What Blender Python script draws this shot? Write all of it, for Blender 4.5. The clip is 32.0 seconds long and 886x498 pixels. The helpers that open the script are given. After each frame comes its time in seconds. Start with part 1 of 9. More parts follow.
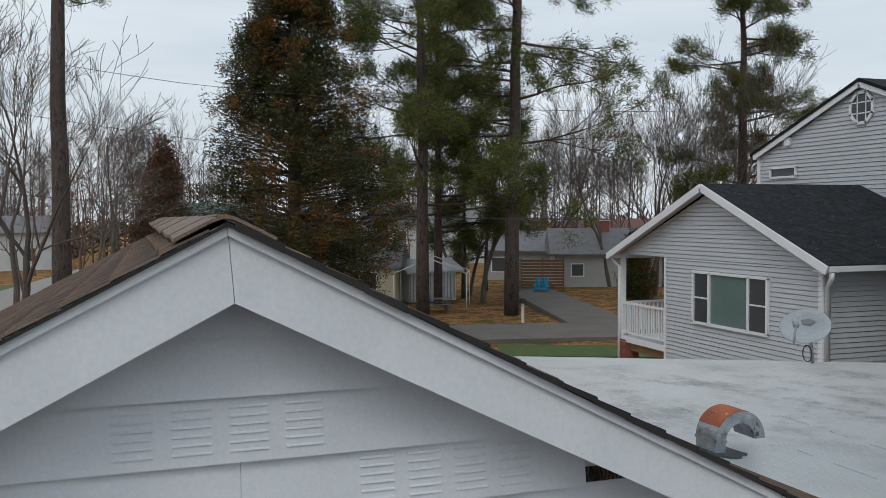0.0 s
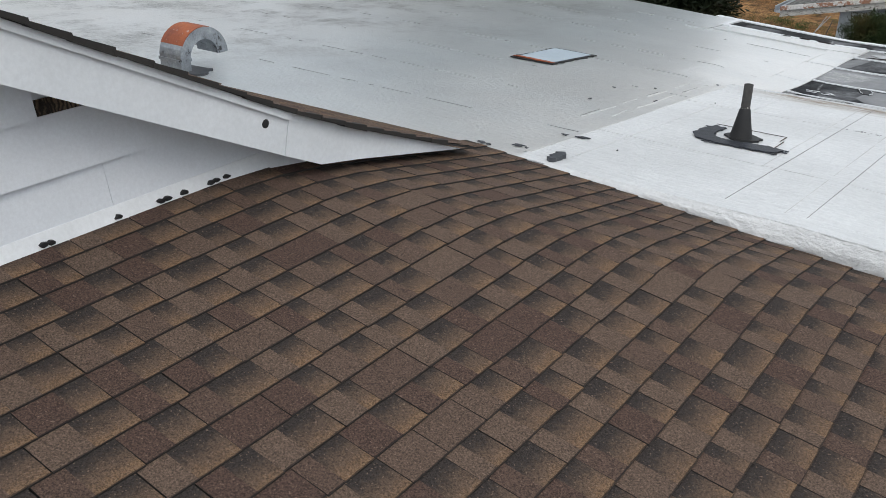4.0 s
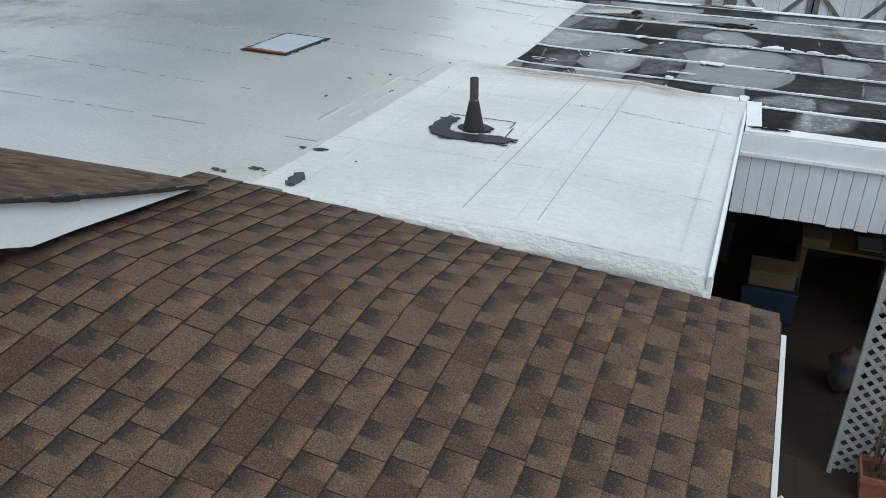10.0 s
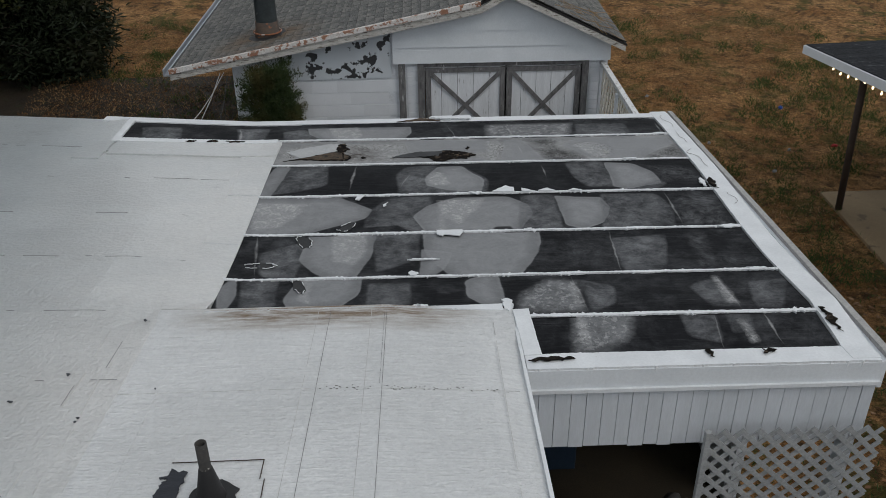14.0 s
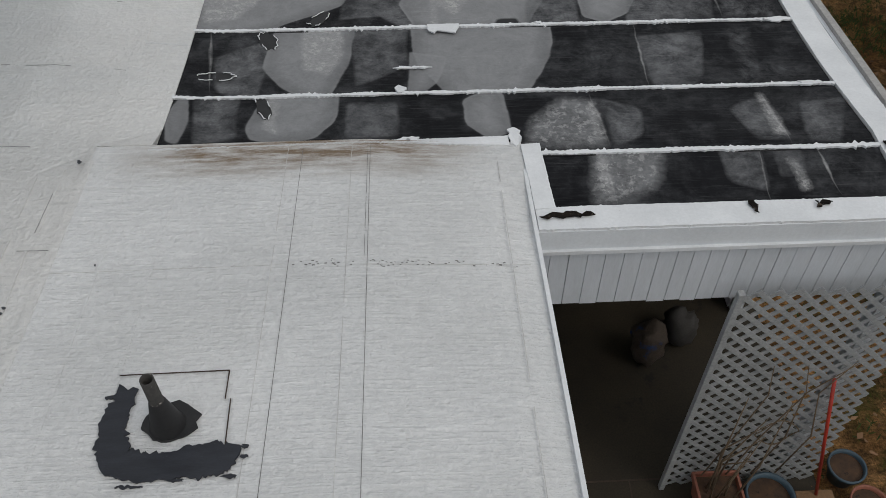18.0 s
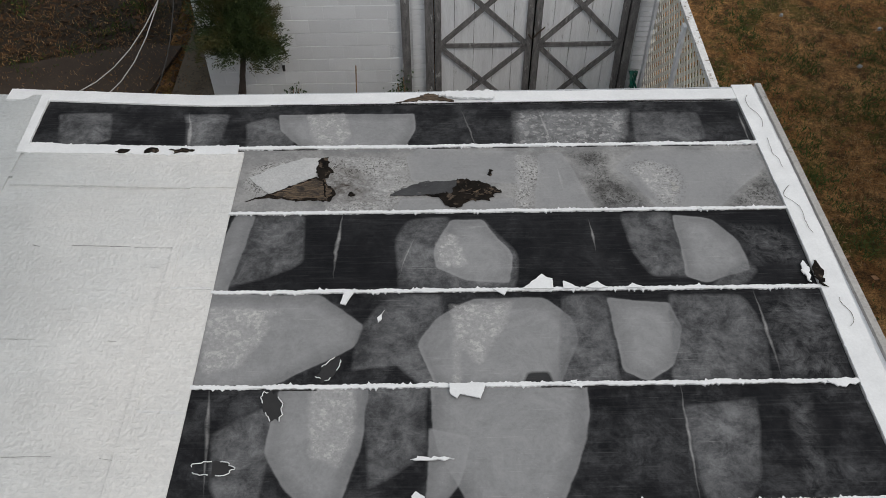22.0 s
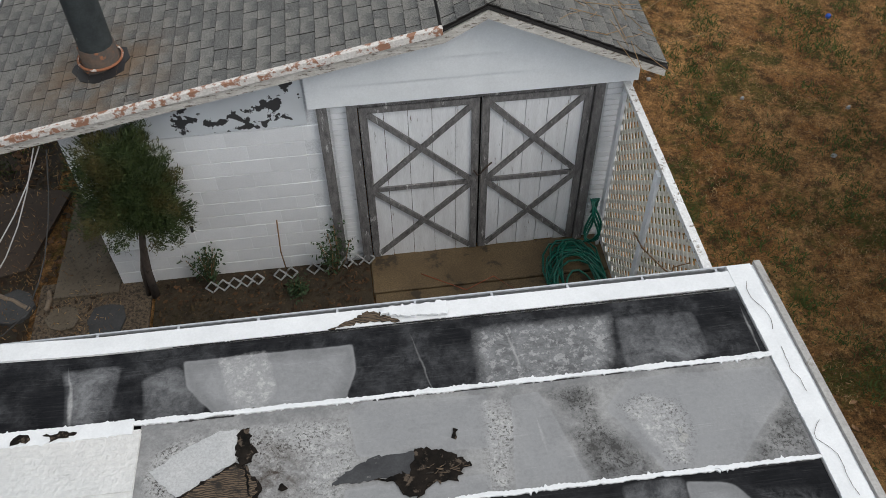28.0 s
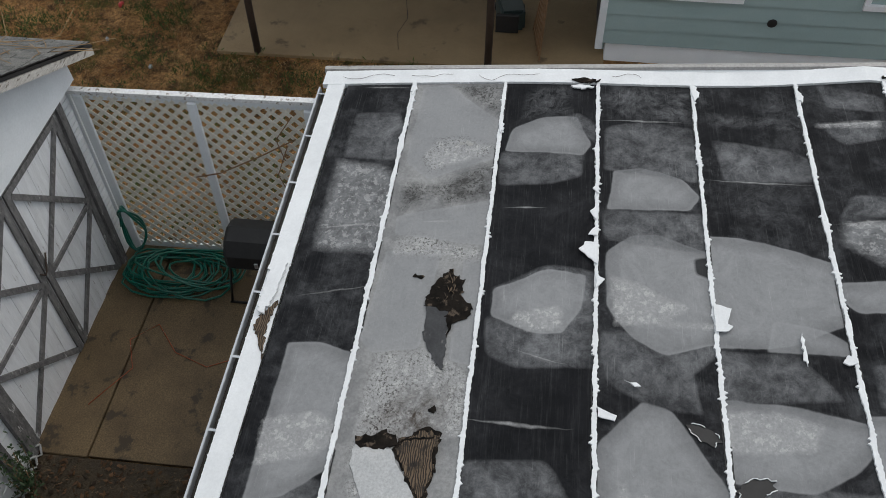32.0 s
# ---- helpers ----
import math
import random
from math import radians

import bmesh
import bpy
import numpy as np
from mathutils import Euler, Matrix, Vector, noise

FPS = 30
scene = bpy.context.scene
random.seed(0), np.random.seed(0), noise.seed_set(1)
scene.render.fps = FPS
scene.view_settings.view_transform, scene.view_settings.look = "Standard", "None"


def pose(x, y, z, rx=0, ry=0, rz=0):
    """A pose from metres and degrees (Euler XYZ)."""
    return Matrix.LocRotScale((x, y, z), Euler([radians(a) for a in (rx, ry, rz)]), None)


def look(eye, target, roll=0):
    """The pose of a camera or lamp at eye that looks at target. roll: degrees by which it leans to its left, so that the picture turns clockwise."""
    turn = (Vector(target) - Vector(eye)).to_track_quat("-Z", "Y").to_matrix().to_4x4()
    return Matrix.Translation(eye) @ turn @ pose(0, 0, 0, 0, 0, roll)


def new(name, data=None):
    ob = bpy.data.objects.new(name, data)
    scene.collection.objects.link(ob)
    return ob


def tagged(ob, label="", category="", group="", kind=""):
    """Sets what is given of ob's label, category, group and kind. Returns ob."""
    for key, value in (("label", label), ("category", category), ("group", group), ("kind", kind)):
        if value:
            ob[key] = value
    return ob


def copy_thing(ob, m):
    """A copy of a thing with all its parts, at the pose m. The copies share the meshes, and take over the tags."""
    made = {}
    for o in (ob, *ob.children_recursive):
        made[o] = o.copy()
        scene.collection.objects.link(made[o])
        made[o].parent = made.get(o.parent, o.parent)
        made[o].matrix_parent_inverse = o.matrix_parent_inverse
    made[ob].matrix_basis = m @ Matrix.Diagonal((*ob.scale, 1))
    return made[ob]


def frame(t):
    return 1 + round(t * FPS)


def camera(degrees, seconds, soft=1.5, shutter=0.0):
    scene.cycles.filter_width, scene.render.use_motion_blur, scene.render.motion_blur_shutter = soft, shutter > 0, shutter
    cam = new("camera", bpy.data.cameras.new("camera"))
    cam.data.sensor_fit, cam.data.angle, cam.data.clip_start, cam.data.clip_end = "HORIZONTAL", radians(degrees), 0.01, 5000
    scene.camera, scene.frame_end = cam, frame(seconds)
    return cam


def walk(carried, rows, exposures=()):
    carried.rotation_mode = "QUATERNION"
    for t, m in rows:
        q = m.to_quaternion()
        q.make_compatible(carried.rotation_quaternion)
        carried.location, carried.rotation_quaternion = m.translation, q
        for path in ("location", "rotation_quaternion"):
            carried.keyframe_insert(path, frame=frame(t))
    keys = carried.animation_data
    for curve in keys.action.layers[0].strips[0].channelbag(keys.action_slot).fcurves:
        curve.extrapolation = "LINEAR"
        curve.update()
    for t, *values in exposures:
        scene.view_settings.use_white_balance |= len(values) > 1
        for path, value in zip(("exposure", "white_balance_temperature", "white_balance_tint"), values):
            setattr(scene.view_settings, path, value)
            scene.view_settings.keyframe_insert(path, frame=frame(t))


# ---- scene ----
EXPOSURES = [(0.0, 0.15, 6350, 7), (1.0, 0.15, 6400, 7), (2.5, 0.5, 6450, 8), (4.0, 0.58, 6500, 9), (7.0, 0.56, 6450, 7), (8.0, 0.56, 6400, 7), (9.0, 0.65, 6400, 7), (10.0, 0.48, 6200, 5), (11.0, 0.28, 6150, 5), (13.0, -0.2, 6150, 5), (14.0, -0.17, 6600, 9), (17.0, -0.02, 6750, 10), (18.0, -0.15, 6800, 10), (19.0, -0.17, 6750, 10), (20.0, -0.22, 6850, 10), (20.5, -0.12, 6950, 11), (22.0, 0.22, 6950, 11), (23.0, 0.4, 7000, 11), (25.0, 0.5, 7100, 12), (28.0, 0.55, 6800, 10), (29.0, 0.6, 6700, 9), (31.0, 0.22, 6750, 9), (32.0, 0.33, 6700, 9)]
cam = camera(53.8, 32.0, soft=0.8)
ROWS = [
    (0, -0.143, -0.130, 5.453, 70.92, -2.11, -0.32),
    (0.5, -0.171, -0.082, 5.425, 65.40, -3.36, -0.45),
    (1, -0.201, -0.047, 5.433, 60.50, -6.98, -0.36),
    (1.5, -0.222, -0.040, 5.423, 55.90, -10.85, -0.16),
    (2, -0.240, -0.064, 5.413, 53.24, -14.86, 0.08),
    (2.5, -0.234, -0.087, 5.407, 51.28, -18.58, 0.22),
    (3, -0.221, -0.066, 5.407, 46.79, -21.82, -0.15),
    (3.5, -0.202, -0.043, 5.392, 42.14, -24.30, -0.23),
    (4, -0.208, -0.014, 5.365, 37.06, -26.28, 0.07),
    (4.5, -0.234, 0.005, 5.341, 32.17, -27.78, 0.49),
    (6.5, -0.170, 0.183, 5.213, 23.42, -29.44, -0.47),
    (7, -0.193, 0.172, 5.199, 21.41, -29.47, -0.48),
    (7.5, -0.185, 0.151, 5.195, 19.57, -29.59, -0.21),
    (8, -0.132, 0.139, 5.179, 19.53, -29.64, -0.21),
    (8.5, -0.078, 0.158, 5.216, 19.69, -29.78, -0.07),
    (9, -0.099, 0.172, 5.366, 19.97, -29.82, -0.07),
    (9.5, -0.164, 0.198, 5.573, 20.25, -29.99, -0.01),
    (10, -0.194, 0.288, 5.765, 20.55, -30.06, 0.00),
    (10.5, -0.207, 0.399, 6.013, 20.86, -30.16, -0.02),
    (11, -0.284, 0.571, 6.245, 21.12, -30.20, -0.10),
    (11.5, -0.350, 0.826, 6.425, 20.29, -30.20, -0.19),
    (12, -0.463, 1.147, 6.560, 18.02, -30.26, -0.26),
    (12.5, -0.612, 1.536, 6.649, 14.89, -30.32, -0.40),
    (13, -0.735, 1.900, 6.749, 10.73, -30.35, -0.63),
    (13.5, -0.807, 2.241, 6.793, 4.79, -30.30, -0.78),
    (14, -0.884, 2.519, 6.796, -1.25, -30.33, -0.79),
    (14.5, -0.887, 2.703, 6.817, -3.47, -30.52, -1.00),
    (16.5, -0.879, 3.049, 6.729, -3.27, -31.55, -0.23),
    (17, -0.883, 3.263, 6.813, -2.81, -32.15, -0.28),
    (17.5, -0.893, 3.533, 6.824, -2.43, -41.30, -0.27),
    (18, -0.918, 3.853, 6.796, -2.53, -48.94, -0.02),
    (18.5, -0.900, 4.182, 6.718, -2.22, -48.96, 0.08),
    (19, -0.865, 4.504, 6.691, -1.97, -49.09, 0.07),
    (19.5, -0.855, 4.812, 6.709, -1.90, -49.28, 0.22),
    (20, -0.887, 5.140, 6.755, -1.82, -49.37, 0.31),
    (20.5, -0.932, 5.465, 7.027, -1.66, -49.37, 0.32),
    (21, -0.922, 5.740, 7.380, -1.35, -49.31, 0.01),
    (21.5, -0.895, 6.031, 7.715, -0.93, -49.37, -0.17),
    (22, -0.864, 6.321, 8.015, -0.71, -49.33, -0.43),
    (22.5, -0.820, 6.593, 8.149, -0.55, -49.27, -0.55),
    (23, -0.752, 6.851, 8.153, -0.45, -49.10, -0.63),
    (23.5, -0.684, 7.087, 8.166, -0.19, -49.06, -0.90),
    (24, -0.609, 7.335, 8.152, -0.07, -49.00, -0.97),
    (24.5, -0.520, 7.639, 8.127, 1.57, -48.95, -1.10),
    (25, -0.479, 7.954, 8.094, 3.44, -48.82, -1.41),
    (25.5, -0.475, 8.314, 8.066, 5.31, -48.92, -1.54),
    (27.5, -0.471, 9.002, 8.168, -1.42, -49.89, -0.94),
    (28, -0.783, 8.803, 8.154, -6.60, -49.65, -0.86),
    (28.5, -1.475, 8.523, 8.097, -14.53, -49.22, -0.67),
    (29, -2.378, 8.345, 8.043, -24.03, -48.91, -0.83),
    (29.5, -3.492, 8.316, 8.004, -30.63, -48.81, -0.81),
    (30, -4.530, 8.430, 7.965, -39.24, -48.83, -0.89),
    (30.5, -5.305, 8.729, 7.954, -48.86, -48.97, -0.62),
    (31, -5.541, 9.236, 7.899, -58.81, -49.16, -1.12),
    (31.5, -5.239, 10.029, 7.935, -70.46, -49.29, -1.17),
    (32, -4.622, 10.963, 8.007, -82.73, -48.97, -0.86),
]
walk(cam, [(t, pose(x, y, z, 90 + pitch, 0, yaw) @ pose(0, 0, 0, 0, 0, roll)) for t, x, y, z, yaw, pitch, roll in ROWS],
     exposures=EXPOSURES)

# ---- world and light: an overcast sky ----
world = bpy.data.worlds.new("overcast_sky")
scene.world = world
world.use_nodes = True
wn, wl = world.node_tree.nodes, world.node_tree.links
wn.clear()
w_out = wn.new("ShaderNodeOutputWorld")
w_bg = wn.new("ShaderNodeBackground")
w_sky = wn.new("ShaderNodeTexSky")
w_sky.sky_type, w_sky.sun_disc = "NISHITA", False
w_sky.sun_elevation, w_sky.sun_rotation = radians(48), radians(120)
w_sky.air_density, w_sky.dust_density = 1.0, 4.0
w_scale = wn.new("ShaderNodeMix")
w_scale.data_type, w_scale.blend_type = "RGBA", "MULTIPLY"
w_scale.inputs[0].default_value = 1.0
w_scale.inputs[7].default_value = (0.11, 0.11, 0.11, 1)
w_mix = wn.new("ShaderNodeMix")
w_mix.data_type = "RGBA"
w_mix.inputs[0].default_value = 0.86
w_co = wn.new("ShaderNodeTexCoord")
w_map = wn.new("ShaderNodeMapping")
w_map.inputs["Scale"].default_value = (1.2, 1.2, 7.0)
w_noise = wn.new("ShaderNodeTexNoise")
w_noise.inputs["Scale"].default_value = 1.6
w_noise.inputs["Detail"].default_value = 6
w_ramp = wn.new("ShaderNodeValToRGB")
w_ramp.color_ramp.elements[0].position, w_ramp.color_ramp.elements[0].color = 0.3, (0.58, 0.63, 0.69, 1)
w_ramp.color_ramp.elements[1].position, w_ramp.color_ramp.elements[1].color = 0.7, (0.80, 0.835, 0.87, 1)
wl.new(w_co.outputs["Generated"], w_map.inputs["Vector"])
wl.new(w_map.outputs[0], w_noise.inputs["Vector"])
wl.new(w_noise.outputs["Fac"], w_ramp.inputs[0])
wl.new(w_sky.outputs[0], w_scale.inputs[6])
wl.new(w_scale.outputs[2], w_mix.inputs[6])
wl.new(w_ramp.outputs[0], w_mix.inputs[7])
wl.new(w_mix.outputs[2], w_bg.inputs[0])
w_bg.inputs[1].default_value = 1.0
wl.new(w_bg.outputs[0], w_out.inputs[0])
sun = new("sun", bpy.data.lights.new("sun", "SUN"))
sun.data.energy, sun.data.angle, sun.data.color = 0.6, radians(25), (1.0, 0.96, 0.9)
sun.matrix_world = look((20, -12, 30), (0, 5, 0))


# ---- materials ----
def nodes_of(name):
    m = bpy.data.materials.new(name)
    m.use_nodes = True
    return m, m.node_tree.nodes, m.node_tree.links, m.node_tree.nodes["Principled BSDF"]


def coords(n, l, stretch=(1, 1, 1), jitter=False):
    """World position, stretched; with jitter each object gets its own piece of the pattern."""
    g = n.new("ShaderNodeNewGeometry")
    v = n.new("ShaderNodeVectorMath")
    v.operation = "MULTIPLY"
    v.inputs[1].default_value = stretch
    l.new(g.outputs["Position"], v.inputs[0])
    if not jitter:
        return v.outputs[0]
    info = n.new("ShaderNodeObjectInfo")
    a = n.new("ShaderNodeVectorMath")
    a.operation = "MULTIPLY_ADD"
    a.inputs[1].default_value = (37.0, 19.0, 53.0)
    l.new(info.outputs["Random"], a.inputs[0])
    l.new(v.outputs[0], a.inputs[2])
    return a.outputs[0]


def noise_fac(n, l, co, scale, detail=5.0, rough=0.6, lo=0.3, hi=0.7, distort=0.0):
    t = n.new("ShaderNodeTexNoise")
    t.inputs["Scale"].default_value, t.inputs["Detail"].default_value = scale, detail
    t.inputs["Roughness"].default_value, t.inputs["Distortion"].default_value = rough, distort
    l.new(co, t.inputs["Vector"])
    r = n.new("ShaderNodeMapRange")
    r.inputs[1].default_value, r.inputs[2].default_value = lo, hi
    r.clamp = True
    l.new(t.outputs["Fac"], r.inputs[0])
    return r.outputs[0]


def mix_col(n, l, fac, a, b, kind="MIX"):
    m = n.new("ShaderNodeMix")
    m.data_type, m.blend_type = "RGBA", kind
    for sock, v in ((m.inputs[0], fac), (m.inputs[6], a), (m.inputs[7], b)):
        if hasattr(v, "links"):
            l.new(v, sock)
        elif isinstance(v, (int, float)):
            sock.default_value = v
        else:
            sock.default_value = (*v, 1)
    return m.outputs[2]


def bump_of(n, l, p, height, strength, dist=0.01):
    b = n.new("ShaderNodeBump")
    b.inputs["Strength"].default_value, b.inputs["Distance"].default_value = strength, dist
    l.new(height, b.inputs["Height"])
    l.new(b.outputs[0], p.inputs["Normal"])


def math_of(n, l, op, a, b=0.0, clamp=False):
    m = n.new("ShaderNodeMath")
    m.operation, m.use_clamp = op, clamp
    for sock, v in ((m.inputs[0], a), (m.inputs[1], b)):
        if hasattr(v, "links"):
            l.new(v, sock)
        else:
            sock.default_value = v
    return m.outputs[0]


def surf(name, c1, c2, c3=None, scale=3.0, fine=60.0, rough=0.8, metal=0.0, bump=0.2, dist=0.005, stretch=(1, 1, 1), wear=0.6, wear_scale=8.0, vary=0.0, jitter=False, spec=0.5, gr=0.22):
    """A weathered surface: two colours mixed at a large scale, fine grain, spots of a third colour where it is worn."""
    m, n, l, p = nodes_of(name)
    co = coords(n, l, stretch, jitter)
    big = noise_fac(n, l, co, scale)
    grain = noise_fac(n, l, co, fine, 3.0, 0.7, 0.25, 0.75)
    col = mix_col(n, l, big, c1, c2)
    g = mix_col(n, l, grain, (1 - gr,) * 3, (1 + gr,) * 3)
    col = mix_col(n, l, 1.0, col, g, "MULTIPLY")
    if c3:
        spots = noise_fac(n, l, co, wear_scale, 8.0, 0.65, wear, wear + 0.06)
        col = mix_col(n, l, spots, col, c3)
    if vary:
        info = n.new("ShaderNodeObjectInfo")
        f = n.new("ShaderNodeMapRange")
        f.inputs[3].default_value, f.inputs[4].default_value = 1 - vary, 1 + vary
        l.new(info.outputs["Random"], f.inputs[0])
        k = n.new("ShaderNodeCombineColor")
        for i in range(3):
            l.new(f.outputs[0], k.inputs[i])
        col = mix_col(n, l, 1.0, col, k.outputs[0], "MULTIPLY")
    l.new(col, p.inputs["Base Color"])
    p.inputs["Roughness"].default_value, p.inputs["Metallic"].default_value = rough, metal
    p.inputs["Specular IOR Level"].default_value = spec
    if bump:
        h = math_of(n, l, "ADD", math_of(n, l, "MULTIPLY", grain, 0.5), big)
        bump_of(n, l, p, h, bump, dist)
    return m


WHITE = surf("white_weathered_paint", (0.72, 0.75, 0.78), (0.64, 0.67, 0.70), (0.42, 0.42, 0.40), scale=2.5, fine=45, wear=0.72, bump=0.12, gr=0.06)
SIDING = surf("painted_siding", (0.70, 0.73, 0.77), (0.63, 0.66, 0.70), (0.50, 0.51, 0.52), scale=1.6, fine=70, wear=0.74, bump=0.08, rough=0.6, gr=0.06)
TRIMWHITE = surf("white_trim_coating", (0.76, 0.78, 0.80), (0.66, 0.68, 0.70), (0.35, 0.34, 0.33), scale=4, fine=50, wear=0.70, wear_scale=14, bump=0.2, rough=0.6, gr=0.06)
GREYBOARD = surf("grey_weathered_wood", (0.075, 0.073, 0.075), (0.20, 0.195, 0.195), (0.46, 0.46, 0.46), scale=7, fine=45, stretch=(3, 3, 0.8), wear=0.62, wear_scale=6, bump=0.6, gr=0.5)
DOORBOARD = surf("door_boards_peeling", (0.76, 0.78, 0.81), (0.64, 0.655, 0.68), (0.17, 0.15, 0.13), scale=3, fine=30, stretch=(5, 5, 0.6), wear=0.635, wear_scale=6, bump=0.3, gr=0.1)
BLOCK = surf("painted_block", (0.76, 0.78, 0.81), (0.69, 0.71, 0.74), (0.40, 0.40, 0.39), scale=2, fine=60, wear=0.74, bump=0.25, vary=0.05, gr=0.06)
PLY = surf("carport_siding_boards", (0.60, 0.63, 0.67), (0.52, 0.55, 0.58), (0.16, 0.16, 0.16), scale=2.5, fine=30, stretch=(3, 3, 0.5), wear=0.70, wear_scale=4, bump=0.3, gr=0.06)
CONCRETE = surf("wet_brown_concrete", (0.075, 0.050, 0.024), (0.140, 0.096, 0.048), (0.042, 0.029, 0.016), scale=1.8, fine=60, gr=0.5, wear=0.56, wear_scale=3.5, bump=0.15, rough=0.7)
PATIO = surf("pale_patio_concrete", (0.195, 0.132, 0.068), (0.29, 0.205, 0.112), (0.125, 0.086, 0.047), scale=0.9, fine=80, wear=0.6, wear_scale=2, bump=0.15)
METALGUT = surf("galvanised_gutter", (0.55, 0.57, 0.60), (0.45, 0.47, 0.50), None, scale=4, fine=50, metal=0.7, rough=0.45, bump=0.05, gr=0.06)
GALV = surf("galvanised_steel_rusting", (0.42, 0.45, 0.48), (0.19, 0.21, 0.23), (0.055, 0.055, 0.06), scale=6, fine=60, metal=0.6, rough=0.5, wear=0.60, wear_scale=12, bump=0.1)
RUST = surf("orange_rust", (0.33, 0.085, 0.03), (0.22, 0.06, 0.03), (0.40, 0.38, 0.36), scale=12, fine=60, rough=0.85, wear=0.62, wear_scale=16, bump=0.2)
BLACK = surf("black_rubber", (0.007, 0.007, 0.008), (0.015, 0.015, 0.016), None, scale=9, fine=60, rough=0.6, bump=0.1)
TORN = surf("black_torn_hole", (0.006, 0.006, 0.006), (0.022, 0.018, 0.015), (0.09, 0.07, 0.055), scale=9, fine=50, rough=0.95, wear=0.56, wear_scale=14, bump=0.4, spec=0.04)
TAR = surf("tar_smear", (0.032, 0.036, 0.043), (0.065, 0.07, 0.08), (0.25, 0.26, 0.28), scale=9, fine=50, rough=0.5, wear=0.68, wear_scale=20, bump=0.3)
BROWNWOOD = surf("brown_wood", (0.16, 0.085, 0.04), (0.24, 0.14, 0.07), (0.08, 0.05, 0.03), scale=4, fine=40, stretch=(1, 1, 6), bump=0.3)
DARKWOOD = surf("dark_post", (0.035, 0.022, 0.016), (0.06, 0.04, 0.03), None, scale=4, fine=40, bump=0.2)
TEAL = surf("sage_green_siding", (0.27, 0.36, 0.36), (0.31, 0.40, 0.40), (0.20, 0.26, 0.26), scale=1.5, fine=60, wear=0.75, bump=0.08, rough=0.55, gr=0.06)
VINYL = surf("grey_vinyl_siding", (0.50, 0.52, 0.55), (0.46, 0.48, 0.51), None, scale=0.5, fine=20, bump=0.05, rough=0.5, gr=0.06)
VINYLTRIM = surf("white_vinyl_trim", (0.78, 0.79, 0.82), (0.72, 0.73, 0.76), None, scale=2, fine=30, bump=0.03, rough=0.45, gr=0.06)
DARKROOF = surf("black_shingle_roof", (0.009, 0.010, 0.012), (0.024, 0.026, 0.031), (0.065, 0.067, 0.075), scale=3.5, fine=16, stretch=(1, 1, 3), wear=0.60, wear_scale=7, bump=0.6, dist=0.02, rough=0.95, gr=0.6, spec=0.2)
BRICK = surf("red_brick", (0.26, 0.09, 0.055), (0.19, 0.07, 0.05), (0.40, 0.36, 0.32), scale=5, fine=40, wear=0.70, bump=0.3, vary=0.25)
ASPHALT = surf("old_asphalt", (0.105, 0.096, 0.088), (0.15, 0.135, 0.12), (0.16, 0.10, 0.06), scale=0.6, fine=30, wear=0.6, wear_scale=1.5, bump=0.2, rough=0.9)
BARK = surf("pine_bark", (0.055, 0.042, 0.036), (0.10, 0.078, 0.066), (0.03, 0.024, 0.02), scale=5, fine=25, stretch=(1, 1, 0.3), wear=0.55, bump=0.8, dist=0.03, rough=0.95)
GREYBARK = surf("grey_bark", (0.070, 0.056, 0.047), (0.128, 0.107, 0.093), None, scale=4, fine=25, stretch=(1, 1, 0.3), bump=0.5, rough=0.95)
TERRACOTTA = surf("terracotta_plastic", (0.30, 0.11, 0.07), (0.24, 0.09, 0.06), None, scale=4, fine=30, rough=0.6, bump=0.05)
CABLE = surf("white_cable", (0.42, 0.42, 0.42), (0.32, 0.32, 0.32), None, bump=0.0)
DARKCABLE = surf("dark_cable", (0.03, 0.03, 0.03), (0.05, 0.05, 0.05), None, bump=0.0)
HOSE = surf("green_hose", (0.0, 0.11, 0.075), (0.0, 0.075, 0.055), None, scale=3, rough=0.35, bump=0.0)


def fract_of(n, l, src, k):
    return math_of(n, l, "FRACT", math_of(n, l, "MULTIPLY", src, k))


def ramp_of(n, l, x, lo, hi, a=0.0, b=1.0):
    r = n.new("ShaderNodeMapRange")
    r.inputs[1].default_value, r.inputs[2].default_value, r.inputs[3].default_value, r.inputs[4].default_value = lo, hi, a, b
    r.clamp = True
    l.new(x, r.inputs[0])
    return r.outputs[0]


